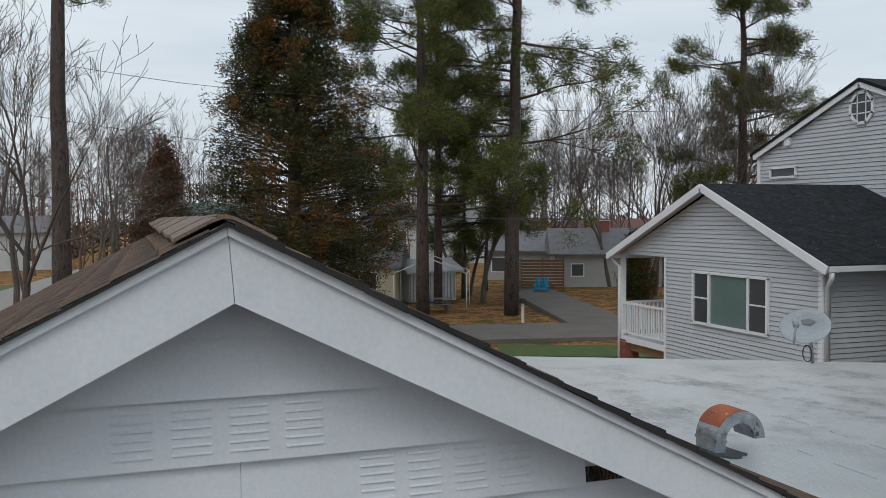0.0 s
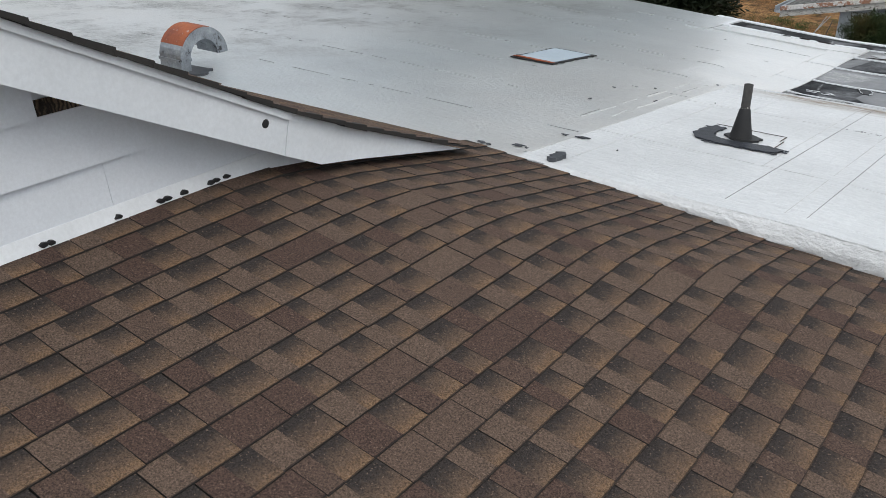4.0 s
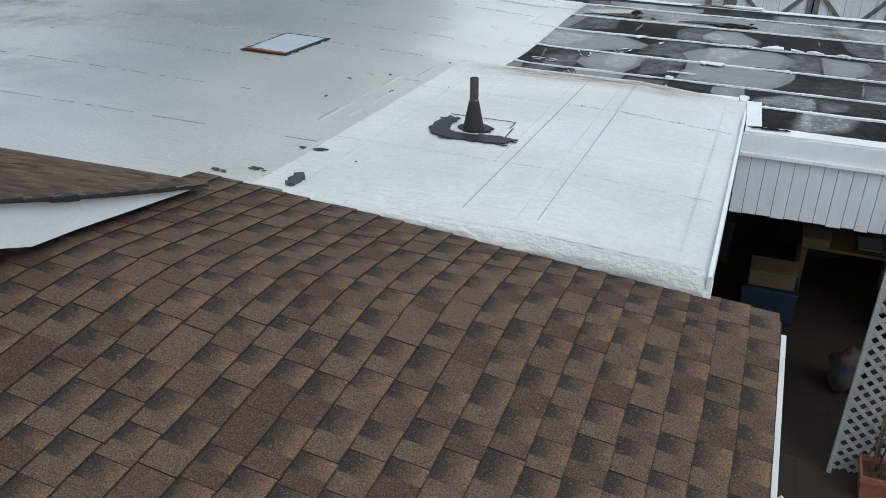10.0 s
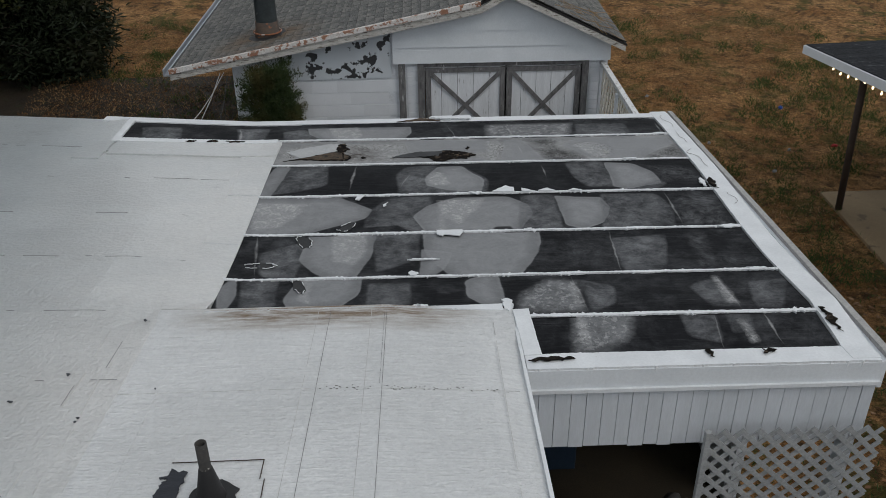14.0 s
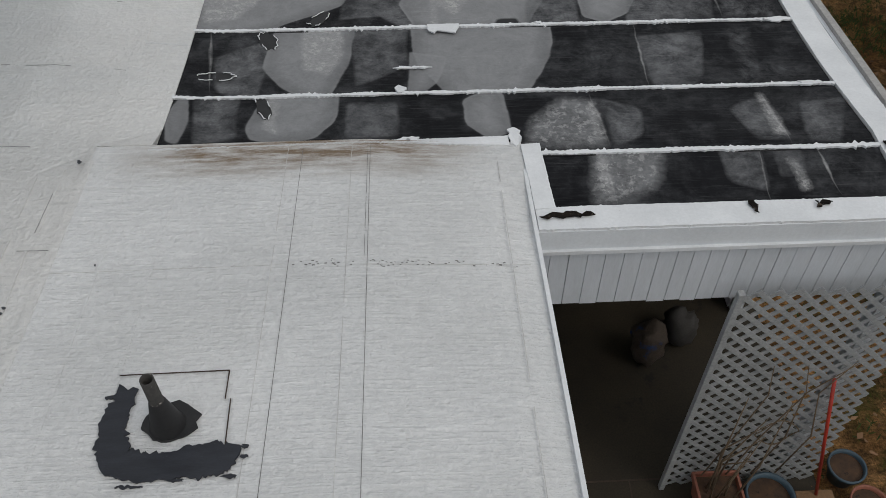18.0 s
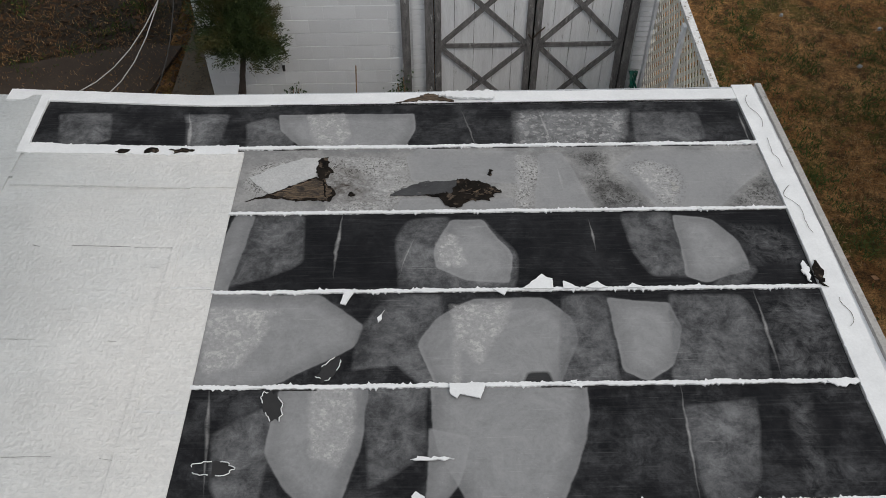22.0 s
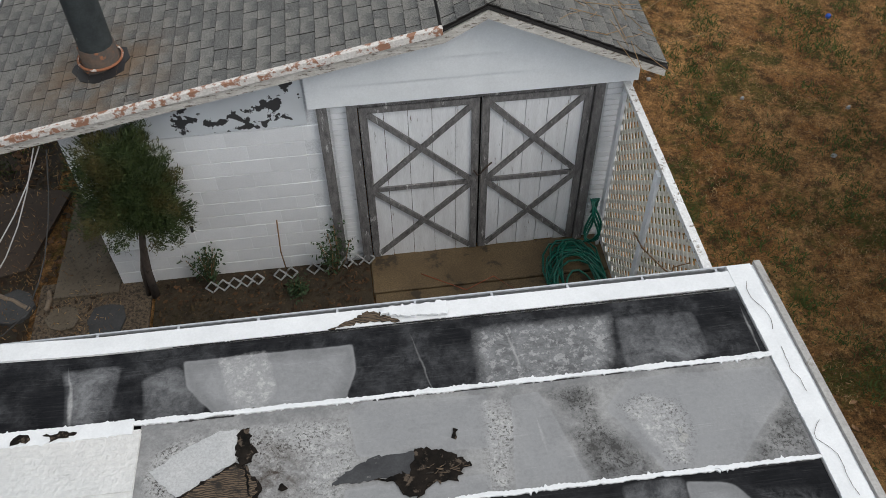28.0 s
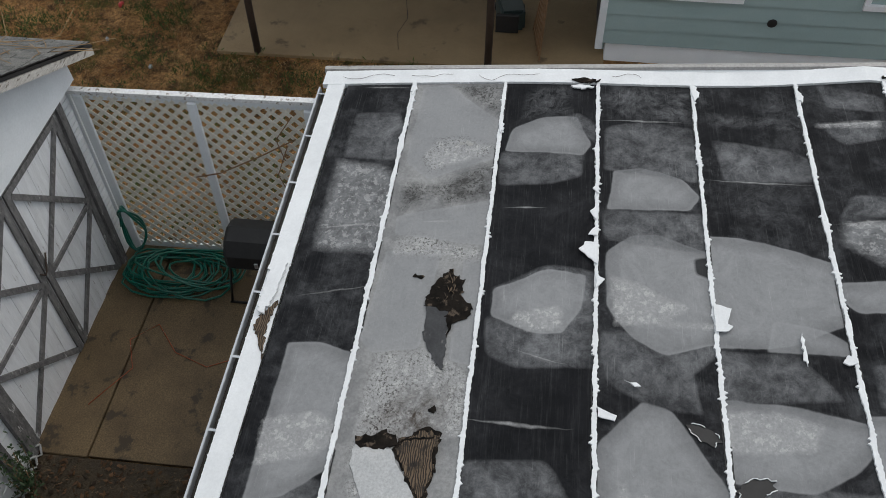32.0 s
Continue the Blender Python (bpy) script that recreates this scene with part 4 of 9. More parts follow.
puddles = [("c", -2.5, 8.08, -2.42, 8.05, -2.39, 8.28, -2.47, 8.73, -2.57, 8.38), ("d", -2.32, 8.05, -2.07, 8.1, -2.11, 8.72, -2.43, 8.73), ("c", -1.97, 8.09, -1.77, 8.02, -1.54, 8.08, -1.43, 8.3, -1.41, 8.72, -1.91, 8.72, -2.02, 8.21), ("b", -1.89, 8.2, -1.8, 8.14, -1.83, 8.72, -1.93, 8.72), ("d", -1.35, 8.07, -1.02, 8.08, -1.02, 8.49, -1.37, 8.5), ("c", -0.58, 8.21, -0.46, 8.04, -0.29, 8.08, -0.3, 8.71, -0.58, 8.5), ("D", -0.18, 7.93, 0.27, 7.91, 0.3, 8.44, 0.1, 8.48, -0.15, 8.19), ("s", 0.31, 8, 0.31, 8.282, 0.29, 8.47, 0.286, 8.282), ("d", 0.34, 7.91, 0.55, 8, 0.6, 8.34, 0.34, 8.47), ("d", 1.26, 7.92, 1.48, 7.92, 1.43, 8.43, 1.18, 8.31), ("s", 1.46, 7.925, 1.47, 8.246, 1.46, 8.46, 1.44, 8.246), ("d", 1.58, 7.91, 1.79, 7.88, 2.01, 8.4, 1.68, 8.35), ("b", 0.22, 7.96, 0.30, 7.96, 0.31, 8.43, 0.25, 8.43), ("b", 1.38, 7.96, 1.48, 7.96, 1.48, 8.49, 1.42, 8.49)]
roofing_strip(5, -2.55, 7.97, SEAMS[5], puddles, dusty=0.55)
roofing_strip(5, -0.27, SEAMS[6], 7.968, puddles, dusty=0.55)
puddles = [("D", 0.15, 7.43, 0.35, 7.43, 0.58, 7.6, 0.63, 7.92, 0.21, 7.92), ("s", 0.275, 7.45, 0.272, 7.66, 0.255, 7.8, 0.254, 7.66), ("d", 0.99, 7.55, 1.21, 7.46, 1.25, 7.91, 0.98, 7.91), ("s", 1.2, 7.48, 1.22, 7.657, 1.23, 7.775, 1.21, 7.657), ("s", 1.63, 7.5, 1.63, 7.68, 1.61, 7.8, 1.61, 7.68), ("d", 1.31, 7.58, 1.48, 7.61, 1.5, 7.91, 1.34, 7.91), ("b", 0.21, 7.48, 0.29, 7.48, 0.27, 7.83, 0.21, 7.83), ("b", 1.40, 7.46, 1.48, 7.46, 1.45, 7.75, 1.39, 7.75)]
roofing_strip(6, -0.2, SEAMS[7], SEAMS[6], puddles, dusty=0.5)
for i in range(1, 7):
    x0 = {1: -4.45, 6: -0.2}.get(i, -2.55)
    ridge_strip("seam_tape", (x0, SEAMS[i] + SKEW * x0), (STRIP_E + 0.02, SEAMS[i] + SKEW * 2), 0.030 if i > 1 else 0.038, TRIMWHITE, 0.018, house, 0.016, 0.003, 0.028, seed=10 + i)
# dark torn gaps along the tapes, the tapes' shadow line drawn in with them
tg = random.Random(61)
for i in range(1, 7):
    for side in (-1, 1):
        x = {1: -4.4, 6: -0.2}.get(i, -2.5)
        while x < 1.9:
            e = min(1.95, x + tg.uniform(0.1, 0.7))
            if tg.random() < 0.45:
                y = SEAMS[i] + side * 0.021
                ridge_strip("tape_gap", (x, y + SKEW * x), (e, y + SKEW * e + tg.gauss(0, 0.003)), tg.uniform(0.004, 0.010), BLACK, 0.0085, house, 0.006, 0.001, 0.008, seed=tg.randrange(99))
            x = e + tg.uniform(0.05, 0.3)
ridge_strip("tape_gap", (-2.4, 12.755), (1.95, 12.735), 0.010, BLACK, 0.0095, house, 0.006, 0.001, 0.012, seed=62)
# white coated border: gutter side, east side, south side, strip end
ridge_strip("roof_border", (-4.85, 12.85), (CAR_E, 12.83), 0.17, TRIMWHITE, 0.016, house, 0.05, 0.002, 0.009, seed=31)
ridge_strip("roof_border", (2.11, 7.21), (2.11, 12.97), 0.20, TRIMWHITE, 0.020, house, 0.05, 0.002, 0.009, seed=32)
ridge_strip("roof_border", (-0.22, 7.285), (2.2, 7.285), 0.20, TRIMWHITE, 0.016, house, 0.05, 0.002, 0.009, seed=33)
ridge_strip("roof_border", (-0.16, 7.37), (-0.19, 7.93), 0.12, TRIMWHITE, 0.024, house, 0.05, 0.002, 0.009, seed=34)
ridge_strip("roof_border", (-4.44, 12.03), (-2.6, 12.06), 0.12, TRIMWHITE, 0.026, house, 0.02, 0.003, 0.022, seed=35)
ridge_strip("roof_border", (-4.46, 11.98), (-4.5, 12.85), 0.08, TRIMWHITE, 0.026, house, 0.02, 0.003, 0.01, seed=36)
ridge_strip("roof_border", (-2.55, 7.95), (-0.32, 7.975), 0.09, TRIMWHITE, 0.022, house, 0.02, 0.003, 0.014, seed=37)

# ---- walls that carry the roofs ----
part("wall", box("wall", (-11.35, 4.4, 0), (-0.4, 4.55, 3.25), SIDING), house)
part("wall", box("wall", (-11.35, 12.7, 0), (-3.2, 12.85, 2.45), SIDING), house)
part("wall", box("wall", (-11.35, 4.4, 0), (-11.2, 12.85, 2.45), SIDING), house)
part("wall", box("wall", (-3.2, 7.4, 0), (-3.05, 12.85, 2.3), SIDING), house)
part("wall", box("wall", (-3.2, 7.4, 0), (-0.45, 7.55, 2.6), SIDING), house)
part("wall", box("wall", (-0.45, 4.55, 0), (-0.3, 7.55, 3.0), SIDING), house)
# east fascia of the raised roof, and the turned-down coating on its south edge
part("edge_board", prism("edge_board", [(SOUTH - 0.03, 3.475), (7.95, 3.055), (7.95, 2.90), (SOUTH - 0.03, 3.05)], "x", EAST - 0.01, EAST + 0.012, TRIMWHITE), house)


def turned_down_edge():
    """The coated membrane turned down over the south edge, wrinkled, deepest at the corner."""
    rnd = random.Random(5)
    verts, faces, n, k = [], [], 140, 12
    for i in range(n + 1):
        x = -2.66 + (EAST + 0.02 + 2.66) * i / n
        top = flat_z(x, SOUTH) + 0.014
        y0 = SOUTH - 0.03
        low = porch_z(x, y0) - 0.03
        for j in range(k + 1):
            t = j / k
            bulge = 0.018 * math.sin(math.pi * t) + 0.016 * noise.noise((x * 3.2, t * 2.6 + x, 2.0)) * t + 0.006 * noise.noise((x * 14, t * 9, 5.0))
            verts.append((x, y0 + 0.035 * (1 - t) ** 2 - bulge, top + (low - top) * t))
    for i in range(n):
        for j in range(k):
            a = i * (k + 1) + j
            faces.append((a, a + 1, a + k + 2, a + k + 1))
    me = mesh_of("turned_down_edge", verts, faces, MEMBRANE, smooth=True)
    return me


part("turned_down_edge", turned_down_edge(), house, "wrinkled white coating turned over the roof edge")

# ---- gable end ----
RAKE_X, WALL_X = -2.93, -3.18
PEAK_Y, PEAK_Z = 0.125, 5.44
part("gable_wall", prism("gable_wall", [(-3.6, 0.0), (4.3, 0.0), (4.3, 3.45), (PEAK_Y + 0.02, 5.24), (-3.6, 3.35)], "x", WALL_X - 0.15, WALL_X - 0.02, SIDING), house)
LAPS = (5.05, 4.845, 4.62, 4.40, 4.175, 3.985)


def rake_y(z, s=1):
    return PEAK_Y + s * max(0.0, 5.36 - z) / 0.515


def lap_board(z0, z1, ends0, ends1):
    """One clapboard, thick at its lower edge, cut to the slope of the rakes."""
    (a0, b0), (a1, b1), x = ends0, ends1, WALL_X
    return mesh_of("siding_board", [(x - 0.03, a0, z0), (x + 0.024, a0, z0), (x + 0.024, b0, z0), (x - 0.03, b0, z0), (x - 0.03, a1, z1), (x - 0.006, a1, z1), (x - 0.006, b1, z1), (x - 0.03, b1, z1)], BOXF, SIDING)


tops = (5.30,) + LAPS[:-1]
for z1, z0 in zip(tops, LAPS):
    cut = {4.40: 0.18, 3.985: 1.73}.get(z0)
    e0, e1 = [(rake_y(z, -1), min(rake_y(z, 1), 1.50 if z0 == 4.40 else 3.05)) for z in (z0, z1)]
    if cut:
        part("siding_board", lap_board(z0, z1, (e0[0], cut - 0.0007), (e1[0], cut - 0.0007)), house)
        part("siding_board", lap_board(z0, z1, (cut + 0.0007, e0[1]), (cut + 0.0007, e1[1])), house)
    else:
        part("siding_board", lap_board(z0, z1, e0, e1), house)
# a short gap in the siding by the rake, bare wood inside
part("bare_gap", box("bare_gap", (WALL_X - 0.025, 1.501, 4.40), (WALL_X - 0.012, 1.95, 4.46), ROTWOOD), house, "bare wood where siding is missing")
# white flashing board at the foot of the wall, on the lower roof
part("foot_board", mesh_of("foot_board", [(WALL_X - 0.01, -2.4, 3.84), (WALL_X + 0.085, -2.4, 3.84), (WALL_X + 0.085, 2.9, 3.84), (WALL_X - 0.01, 2.9, 3.84), (WALL_X - 0.01, -2.4, 3.99), (WALL_X + 0.027, -2.4, 3.99), (WALL_X + 0.027, 2.6, 3.99), (WALL_X - 0.01, 2.6, 3.99)], BOXF, TRIMWHITE), house)


fb = random.Random(12)
for y in (0.78, 0.81, 1.10, 1.13, 1.41, 1.44, 1.73, 1.93, 1.96, 2.05, 2.19, 2.22, 2.28):
    me = prism("tar_dab", [(y + 0.022 * math.cos(k * 0.9) * fb.uniform(0.6, 1.2), 3.948 + 0.010 * math.sin(k * 0.9) * fb.uniform(0.6, 1.2)) for k in range(7)], "x", WALL_X + 0.040, WALL_X + 0.054, BLACK)
    part("tar_dab", me, house)


def louvre(y0, z0, y1, z1, lap0, lap1, rows=6):
    """A vent field pressed into a siding board: thin slots, each under a raised lip."""
    face = lambda z: WALL_X + 0.024 - 0.030 * (z - lap0) / (lap1 - lap0)
    bm = bmesh.new()
    for i in range(rows):
        z = z0 + (z1 - z0) * (i + 0.5) / rows
        a, b, c = (face(z + 0.007) + 0.0005, z + 0.007), (face(z) + 0.0065, z), (face(z - 0.001) - 0.004, z - 0.0015)
        vs = [[bm.verts.new((x, y, h)) for x, h in (a, b, c)] for y in (y0, y1)]
        for k in range(2):
            bm.faces.new((vs[0][k], vs[0][k + 1], vs[1][k + 1], vs[1][k]))
        bm.faces.new(vs[0][::-1])
        bm.faces.new(vs[1])
    return from_bm("louvre", bm, SIDING)


for k in range(4):
    part("louvre", louvre(-0.235 + 0.19 * k, 4.645, -0.105 + 0.19 * k, 4.82, 4.62, 4.845), house)
    part("louvre", louvre(0.60 + 0.18 * k, 4.425, 0.725 + 0.18 * k, 4.60, 4.40, 4.62), house)
S = 0.51
part("rake_board", prism("rake_board", [(PEAK_Y, PEAK_Z), (2.487, 4.232), (2.443, 4.04), (PEAK_Y + 0.02, PEAK_Z - 0.255)], "x", RAKE_X - 0.03, RAKE_X, WHITE), house, "white rake board with worn paint")
part("rake_board", prism("rake_board", [(2.489, 4.23), (3.75, 3.70), (2.92, 3.885), (2.66, 3.935), (2.445, 4.038)], "x", RAKE_X - 0.028, RAKE_X + 0.002, WHITE), house)
part("rake_board", prism("rake_board", [(PEAK_Y - 0.002, PEAK_Z), (-3.7, PEAK_Z - 3.825 * 0.525), (-3.7, PEAK_Z - 3.825 * 0.525 - 0.232), (PEAK_Y + 0.018, PEAK_Z - 0.255)], "x", RAKE_X - 0.03, RAKE_X, WHITE), house)
part("rake_trim", prism("rake_trim", [(PEAK_Y, PEAK_Z - 0.004), (2.487, 4.228), (2.48, 4.192), (PEAK_Y, PEAK_Z - 0.042)], "x", RAKE_X + 0.001, RAKE_X + 0.018, WHITE), house)
part("rake_trim", prism("rake_trim", [(PEAK_Y - 0.002, PEAK_Z - 0.004), (-3.7, PEAK_Z - 3.825 * 0.525 - 0.004), (-3.7, PEAK_Z - 3.825 * 0.525 - 0.042), (PEAK_Y - 0.002, PEAK_Z - 0.042)], "x", RAKE_X + 0.001, RAKE_X + 0.018, WHITE), house)
# soffit under the overhang
part("soffit", prism("soffit", [(PEAK_Y, PEAK_Z - 0.12), (2.9, PEAK_Z - 0.12 - 2.775 * S), (2.9, PEAK_Z - 0.15 - 2.775 * S), (PEAK_Y, PEAK_Z - 0.15)], "x", WALL_X - 0.1, RAKE_X - 0.031, WHITE), house)
part("soffit", prism("soffit", [(PEAK_Y - 0.002, PEAK_Z - 0.12), (-3.6, PEAK_Z - 0.12 - 3.725 * 0.525), (-3.6, PEAK_Z - 0.15 - 3.725 * 0.525), (PEAK_Y - 0.002, PEAK_Z - 0.15)], "x", WALL_X - 0.1, RAKE_X - 0.031, WHITE), house)
part("nail_hole", lathe("nail_hole", [(0.0, 0.0), (0.016, 0.002), (0.02, 0.0)], (0, 0, 0), BLACK, 10), house, m=Matrix.Translation((RAKE_X + 0.001, 2.35, 4.21)) @ pose(0, 0, 0, 0, 90, 0))


# ---- main gable roof ----
def main_z(x, y):
    sink = 0.014 * max(0.0, RAKE_X - x)
    if y < PEAK_Y:
        return PEAK_Z + 0.003 - (PEAK_Y - y) * 0.525 - sink
    if y < 2.5:
        return PEAK_Z + 0.003 - (y - PEAK_Y) * S - sink
    t = y - 2.5
    return PEAK_Z + 0.003 - (2.5 - PEAK_Y) * S - t * 0.44 + 0.03 * t * t - sink


UNDER = surf("dark_felt", (0.012, 0.011, 0.011), (0.02, 0.018, 0.017), None, bump=0.1)
part("main_roof", sheet("main_roof", -11.6, RAKE_X + 0.035, PEAK_Y, 3.86, UNDER, -0.004, 0.010, 0.15, main_z), house, "brown shingled gable roof")
part("main_roof", sheet("main_roof", -11.6, RAKE_X + 0.035, -3.75, PEAK_Y - 0.002, UNDER, -0.004, 0.010, 0.4, main_z), house)
porch_roof = part("porch_roof", sheet("porch_roof", WALL_X - 0.02, 0.12, -2.6, 4.16, UNDER, -0.014, 0.05, 0.2, porch_z), house, "lower brown shingled roof over the porch")


def rake_edge():
    """The cut ends of the shingle courses over the rake: a black, stepped and slightly wavy edge."""
    rnd = random.Random(27)
    verts, faces, y = [], [], PEAK_Y + 0.02
    while y < 3.5:
        e = y + rnd.uniform(0.125, 0.15)
        out = RAKE_X + 0.040 + 0.012 * noise.noise((y * 2.0, 3.0, 1.0)) + rnd.uniform(0, 0.006)
        top, low = 0.005 + rnd.uniform(0, 0.005), -0.012 + rnd.uniform(-0.006, 0.004)
        k = len(verts)
        for x in (RAKE_X - 0.01, out):
            verts += [(x, y, main_z(x, y) + low), (x, e + 0.01, main_z(x, e + 0.01) + low), (x, e + 0.01, main_z(x, e + 0.01) + top + 0.006), (x, y, main_z(x, y) + top - 0.004)]
        faces += [tuple(k + i for i in f) for f in BOXF]
        y = e
    return mesh_of("rake_edge", verts, faces, SHINGLE_EDGE)


part("rake_edge", rake_edge(), house, "black cut edge of the shingles over the rake")


# ---- fittings on the roofs ----
def on_roof(x, y, h=0.0):
    return (x, y, flat_z(x, y) + h)


def blot(name, outline, material, lift=0.02, thick=0.006, parent=None, label=""):
    """A thin smear or sheet lying on the flat roof."""
    n = len(outline)
    verts = [on_roof(x, y, lift) for x, y in outline] + [on_roof(x, y, lift - thick) for x, y in outline]
    faces = [tuple(range(n)), tuple(range(2 * n - 1, n - 1, -1))] + [(i, n + i, n + (i + 1) % n, (i + 1) % n) for i in range(n)]
    bm = bmesh.new()
    vs = [bm.verts.new(p) for p in verts]
    for f in faces:
        bm.faces.new([vs[i] for i in f])
    bmesh.ops.recalc_face_normals(bm, faces=bm.faces[:])
    return part(name, from_bm(name, bm, material), parent, label)


def rough_outline(cx, cy, rx, ry, n, rnd, jag=0.25):
    return [(cx + rx * math.cos(2 * math.pi * k / n) * rnd.uniform(1 - jag, 1 + jag), cy + ry * math.sin(2 * math.pi * k / n) * rnd.uniform(1 - jag, 1 + jag)) for k in range(n)]


def ragged(pts, rnd, step=0.02, amp=0.012):
    """The outline with its sides broken into small uneven tears."""
    out = []
    for (x0, y0), (x1, y1) in zip(pts, pts[1:] + pts[:1]):
        n = max(1, int(math.hypot(x1 - x0, y1 - y0) / step))
        for i in range(n):
            out.append((x0 + (x1 - x0) * i / n + rnd.gauss(0, amp), y0 + (y1 - y0) * i / n + rnd.gauss(0, amp * 0.7)))
    return out


# hooded vent: a square duct bent over into an arch
VX0, VX1, VYC, VZC, VR = -6.29, -6.02, 4.46, 3.62, 0.24
vent = thing("roof_vent", "curved galvanised vent hood with an orange rusted crown", "vent", on_roof(-6.15, 4.3))


def duct_bend(name, a0, a1, material, grow=0.0, r_in=0.14):
    """Part of the bent duct: a hollow arch about a level axis."""
    n = max(3, int(abs(a1 - a0) / 9))
    arc = [radians(a0 + (a1 - a0) * i / n) for i in range(n + 1)]
    out = [(VYC + (VR + grow) * math.cos(a), VZC + (VR + grow) * math.sin(a)) for a in arc] + [(VYC + (r_in - grow) * math.cos(a), VZC + (r_in - grow) * math.sin(a)) for a in reversed(arc)]
    return prism(name, out, "x", VX0 - grow, VX1 + grow, material)


part("hood", duct_bend("hood", 0, 98, GALV), vent)
part("hood", duct_bend("hood", 98, 148, GALV), vent)
part("crown", duct_bend("crown", 72, 150, surf("rusted_crown", (0.36, 0.10, 0.035), (0.20, 0.06, 0.035), (0.42, 0.38, 0.36), scale=5, fine=60, rough=0.8, wear=0.62, wear_scale=16, bump=0.2), 0.002, VR - 0.001), vent, "orange rusted crown")
part("shoulder", duct_bend("shoulder", 148, 180, GALV), vent)
part("throat", box("throat", (VX0, VYC - VR, 3.42), (VX1, VYC - 0.14, VZC), GALV, 0.004), vent)
part("throat_seam", box("throat_seam", (VX0 - 0.006, VYC - VR - 0.006, VZC - 0.012), (VX1 + 0.006, VYC - 0.134, VZC + 0.012), GALV), vent)
# Black plate on the solid bend paints in the shade inside the duct.
part("open_end", box("open_end", (VX0 + 0.015, VYC + 0.152, VZC - 0.003), (VX1 - 0.015, VYC + VR - 0.012, VZC + 0.001), BLACK), vent)
tv = random.Random(4)
blot("flashing", ragged(rough_outline(-6.12, 4.34, 0.24, 0.16, 16, tv, 0.25), tv, 0.03, 0.008), TAR, 0.022, 0.03, vent, "tarred flashing plate")

# plumbing vent with its rubber boot and tar
px, py = -2.045, 5.85
boot = thing("plumbing_vent", "black plumbing vent pipe in a flared rubber boot", "vent pipe", on_roof(px, py))
pz = flat_z(px, py)
part("boot", lathe("boot", [(0.085, 0.012), (0.078, 0.035), (0.068, 0.07), (0.058, 0.12), (0.046, 0.18), (0.037, 0.225), (0.032, 0.235)], (px, py, pz), BLACK, 24), boot)
part("pipe", lathe("pipe", [(0.031, 0.2), (0.030, 0.40), (0.025, 0.40), (0.024, 0.30)], (px, py, pz), surf("sooty_pipe", (0.03, 0.03, 0.03), (0.06, 0.055, 0.05), (0.35, 0.33, 0.30), scale=14, fine=60, wear=0.62, wear_scale=25, bump=0.2), 20), boot)
tr = random.Random(15)


def brushed(name, path, material, lift, thick, parent, label=""):
    """A brushed stroke along a line of (x, y, half width), with frayed sides and ends."""
    pts = []
    for (x0, y0, w0), (x1, y1, w1) in zip(path, path[1:]):
        for k in range(9):
            t = k / 9
            pts.append((x0 + (x1 - x0) * t, y0 + (y1 - y0) * t, w0 + (w1 - w0) * t))
    pts.append(path[-1])
    n = len(pts)
    rows = []
    for i, (x, y, w) in enumerate(pts):
        a, b = pts[max(0, i - 2)], pts[min(n - 1, i + 2)]
        d = Vector((b[0] - a[0], b[1] - a[1])).normalized()
        u, v = w + tr.gauss(0, 0.006), w + tr.gauss(0, 0.006)
        rows.append([(x - d.y * u * c, y + d.x * u * c) if c > 0 else (x + d.y * v * -c, y - d.x * v * -c) for c in (1, 0.5, 0.001, -0.5, -1)])
    for e in (0, n - 1):
        d = Vector((pts[1][0] - pts[0][0], pts[1][1] - pts[0][1])).normalized() if e == 0 else -Vector((pts[-1][0] - pts[-2][0], pts[-1][1] - pts[-2][1])).normalized()
        rows[e] = [(x - d.x * tr.uniform(0, 0.05), y - d.y * tr.uniform(0, 0.05)) for x, y in rows[e]]
    verts = [on_roof(x, y, lift) for r in rows for x, y in r] + [on_roof(x, y, lift - thick) for r in rows for x, y in r]
    h, faces = 5 * n, []
    for i in range(n - 1):
        for j in range(4):
            a = 5 * i + j
            faces += [(a, a + 5, a + 6, a + 1), (h + a, h + a + 1, h + a + 6, h + a + 5)]
        for a, b in ((5 * i, 5 * i + 5), (5 * i + 9, 5 * i + 4)):
            faces.append((b, a, h + a, h + b))
    return part(name, mesh_of(name, verts, faces, material), parent, label)


SLATE = surf("dark_slate_sealant", (0.010, 0.012, 0.018), (0.022, 0.025, 0.034), (0.30, 0.31, 0.33), scale=6, fine=40, rough=0.55, wear=0.72, wear_scale=24, bump=0.35, stretch=(1, 4, 1))
brushed("tar_smear", [(px - 0.225, py + 0.20, 0.045), (px - 0.25, py + 0.06, 0.058), (px - 0.235, py - 0.07, 0.068), (px - 0.19, py - 0.17, 0.075), (px - 0.09, py - 0.21, 0.072), (px + 0.03, py - 0.205, 0.068), (px + 0.15, py - 0.185, 0.083), (px + 0.25, py - 0.175, 0.085), (px + 0.30, py - 0.165, 0.055)], SLATE, 0.026, 0.008, boot, "dark slate sealant brushed in an open arc")
for dx, dy, rx, ry in ((0.35, -0.12, 0.025, 0.008), (0.36, -0.17, 0.02, 0.008), (0.30, -0.265, 0.03, 0.008), (-0.30, 0.17, 0.02, 0.012), (-0.1, -0.30, 0.05, 0.006), (0.08, -0.275, 0.04, 0.006)):
    blot("tar_smear", ragged(rough_outline(px + dx, py + dy, rx, ry, 9, tr, 0.5), tr, 0.01, 0.004), SLATE, 0.024, 0.006, boot)
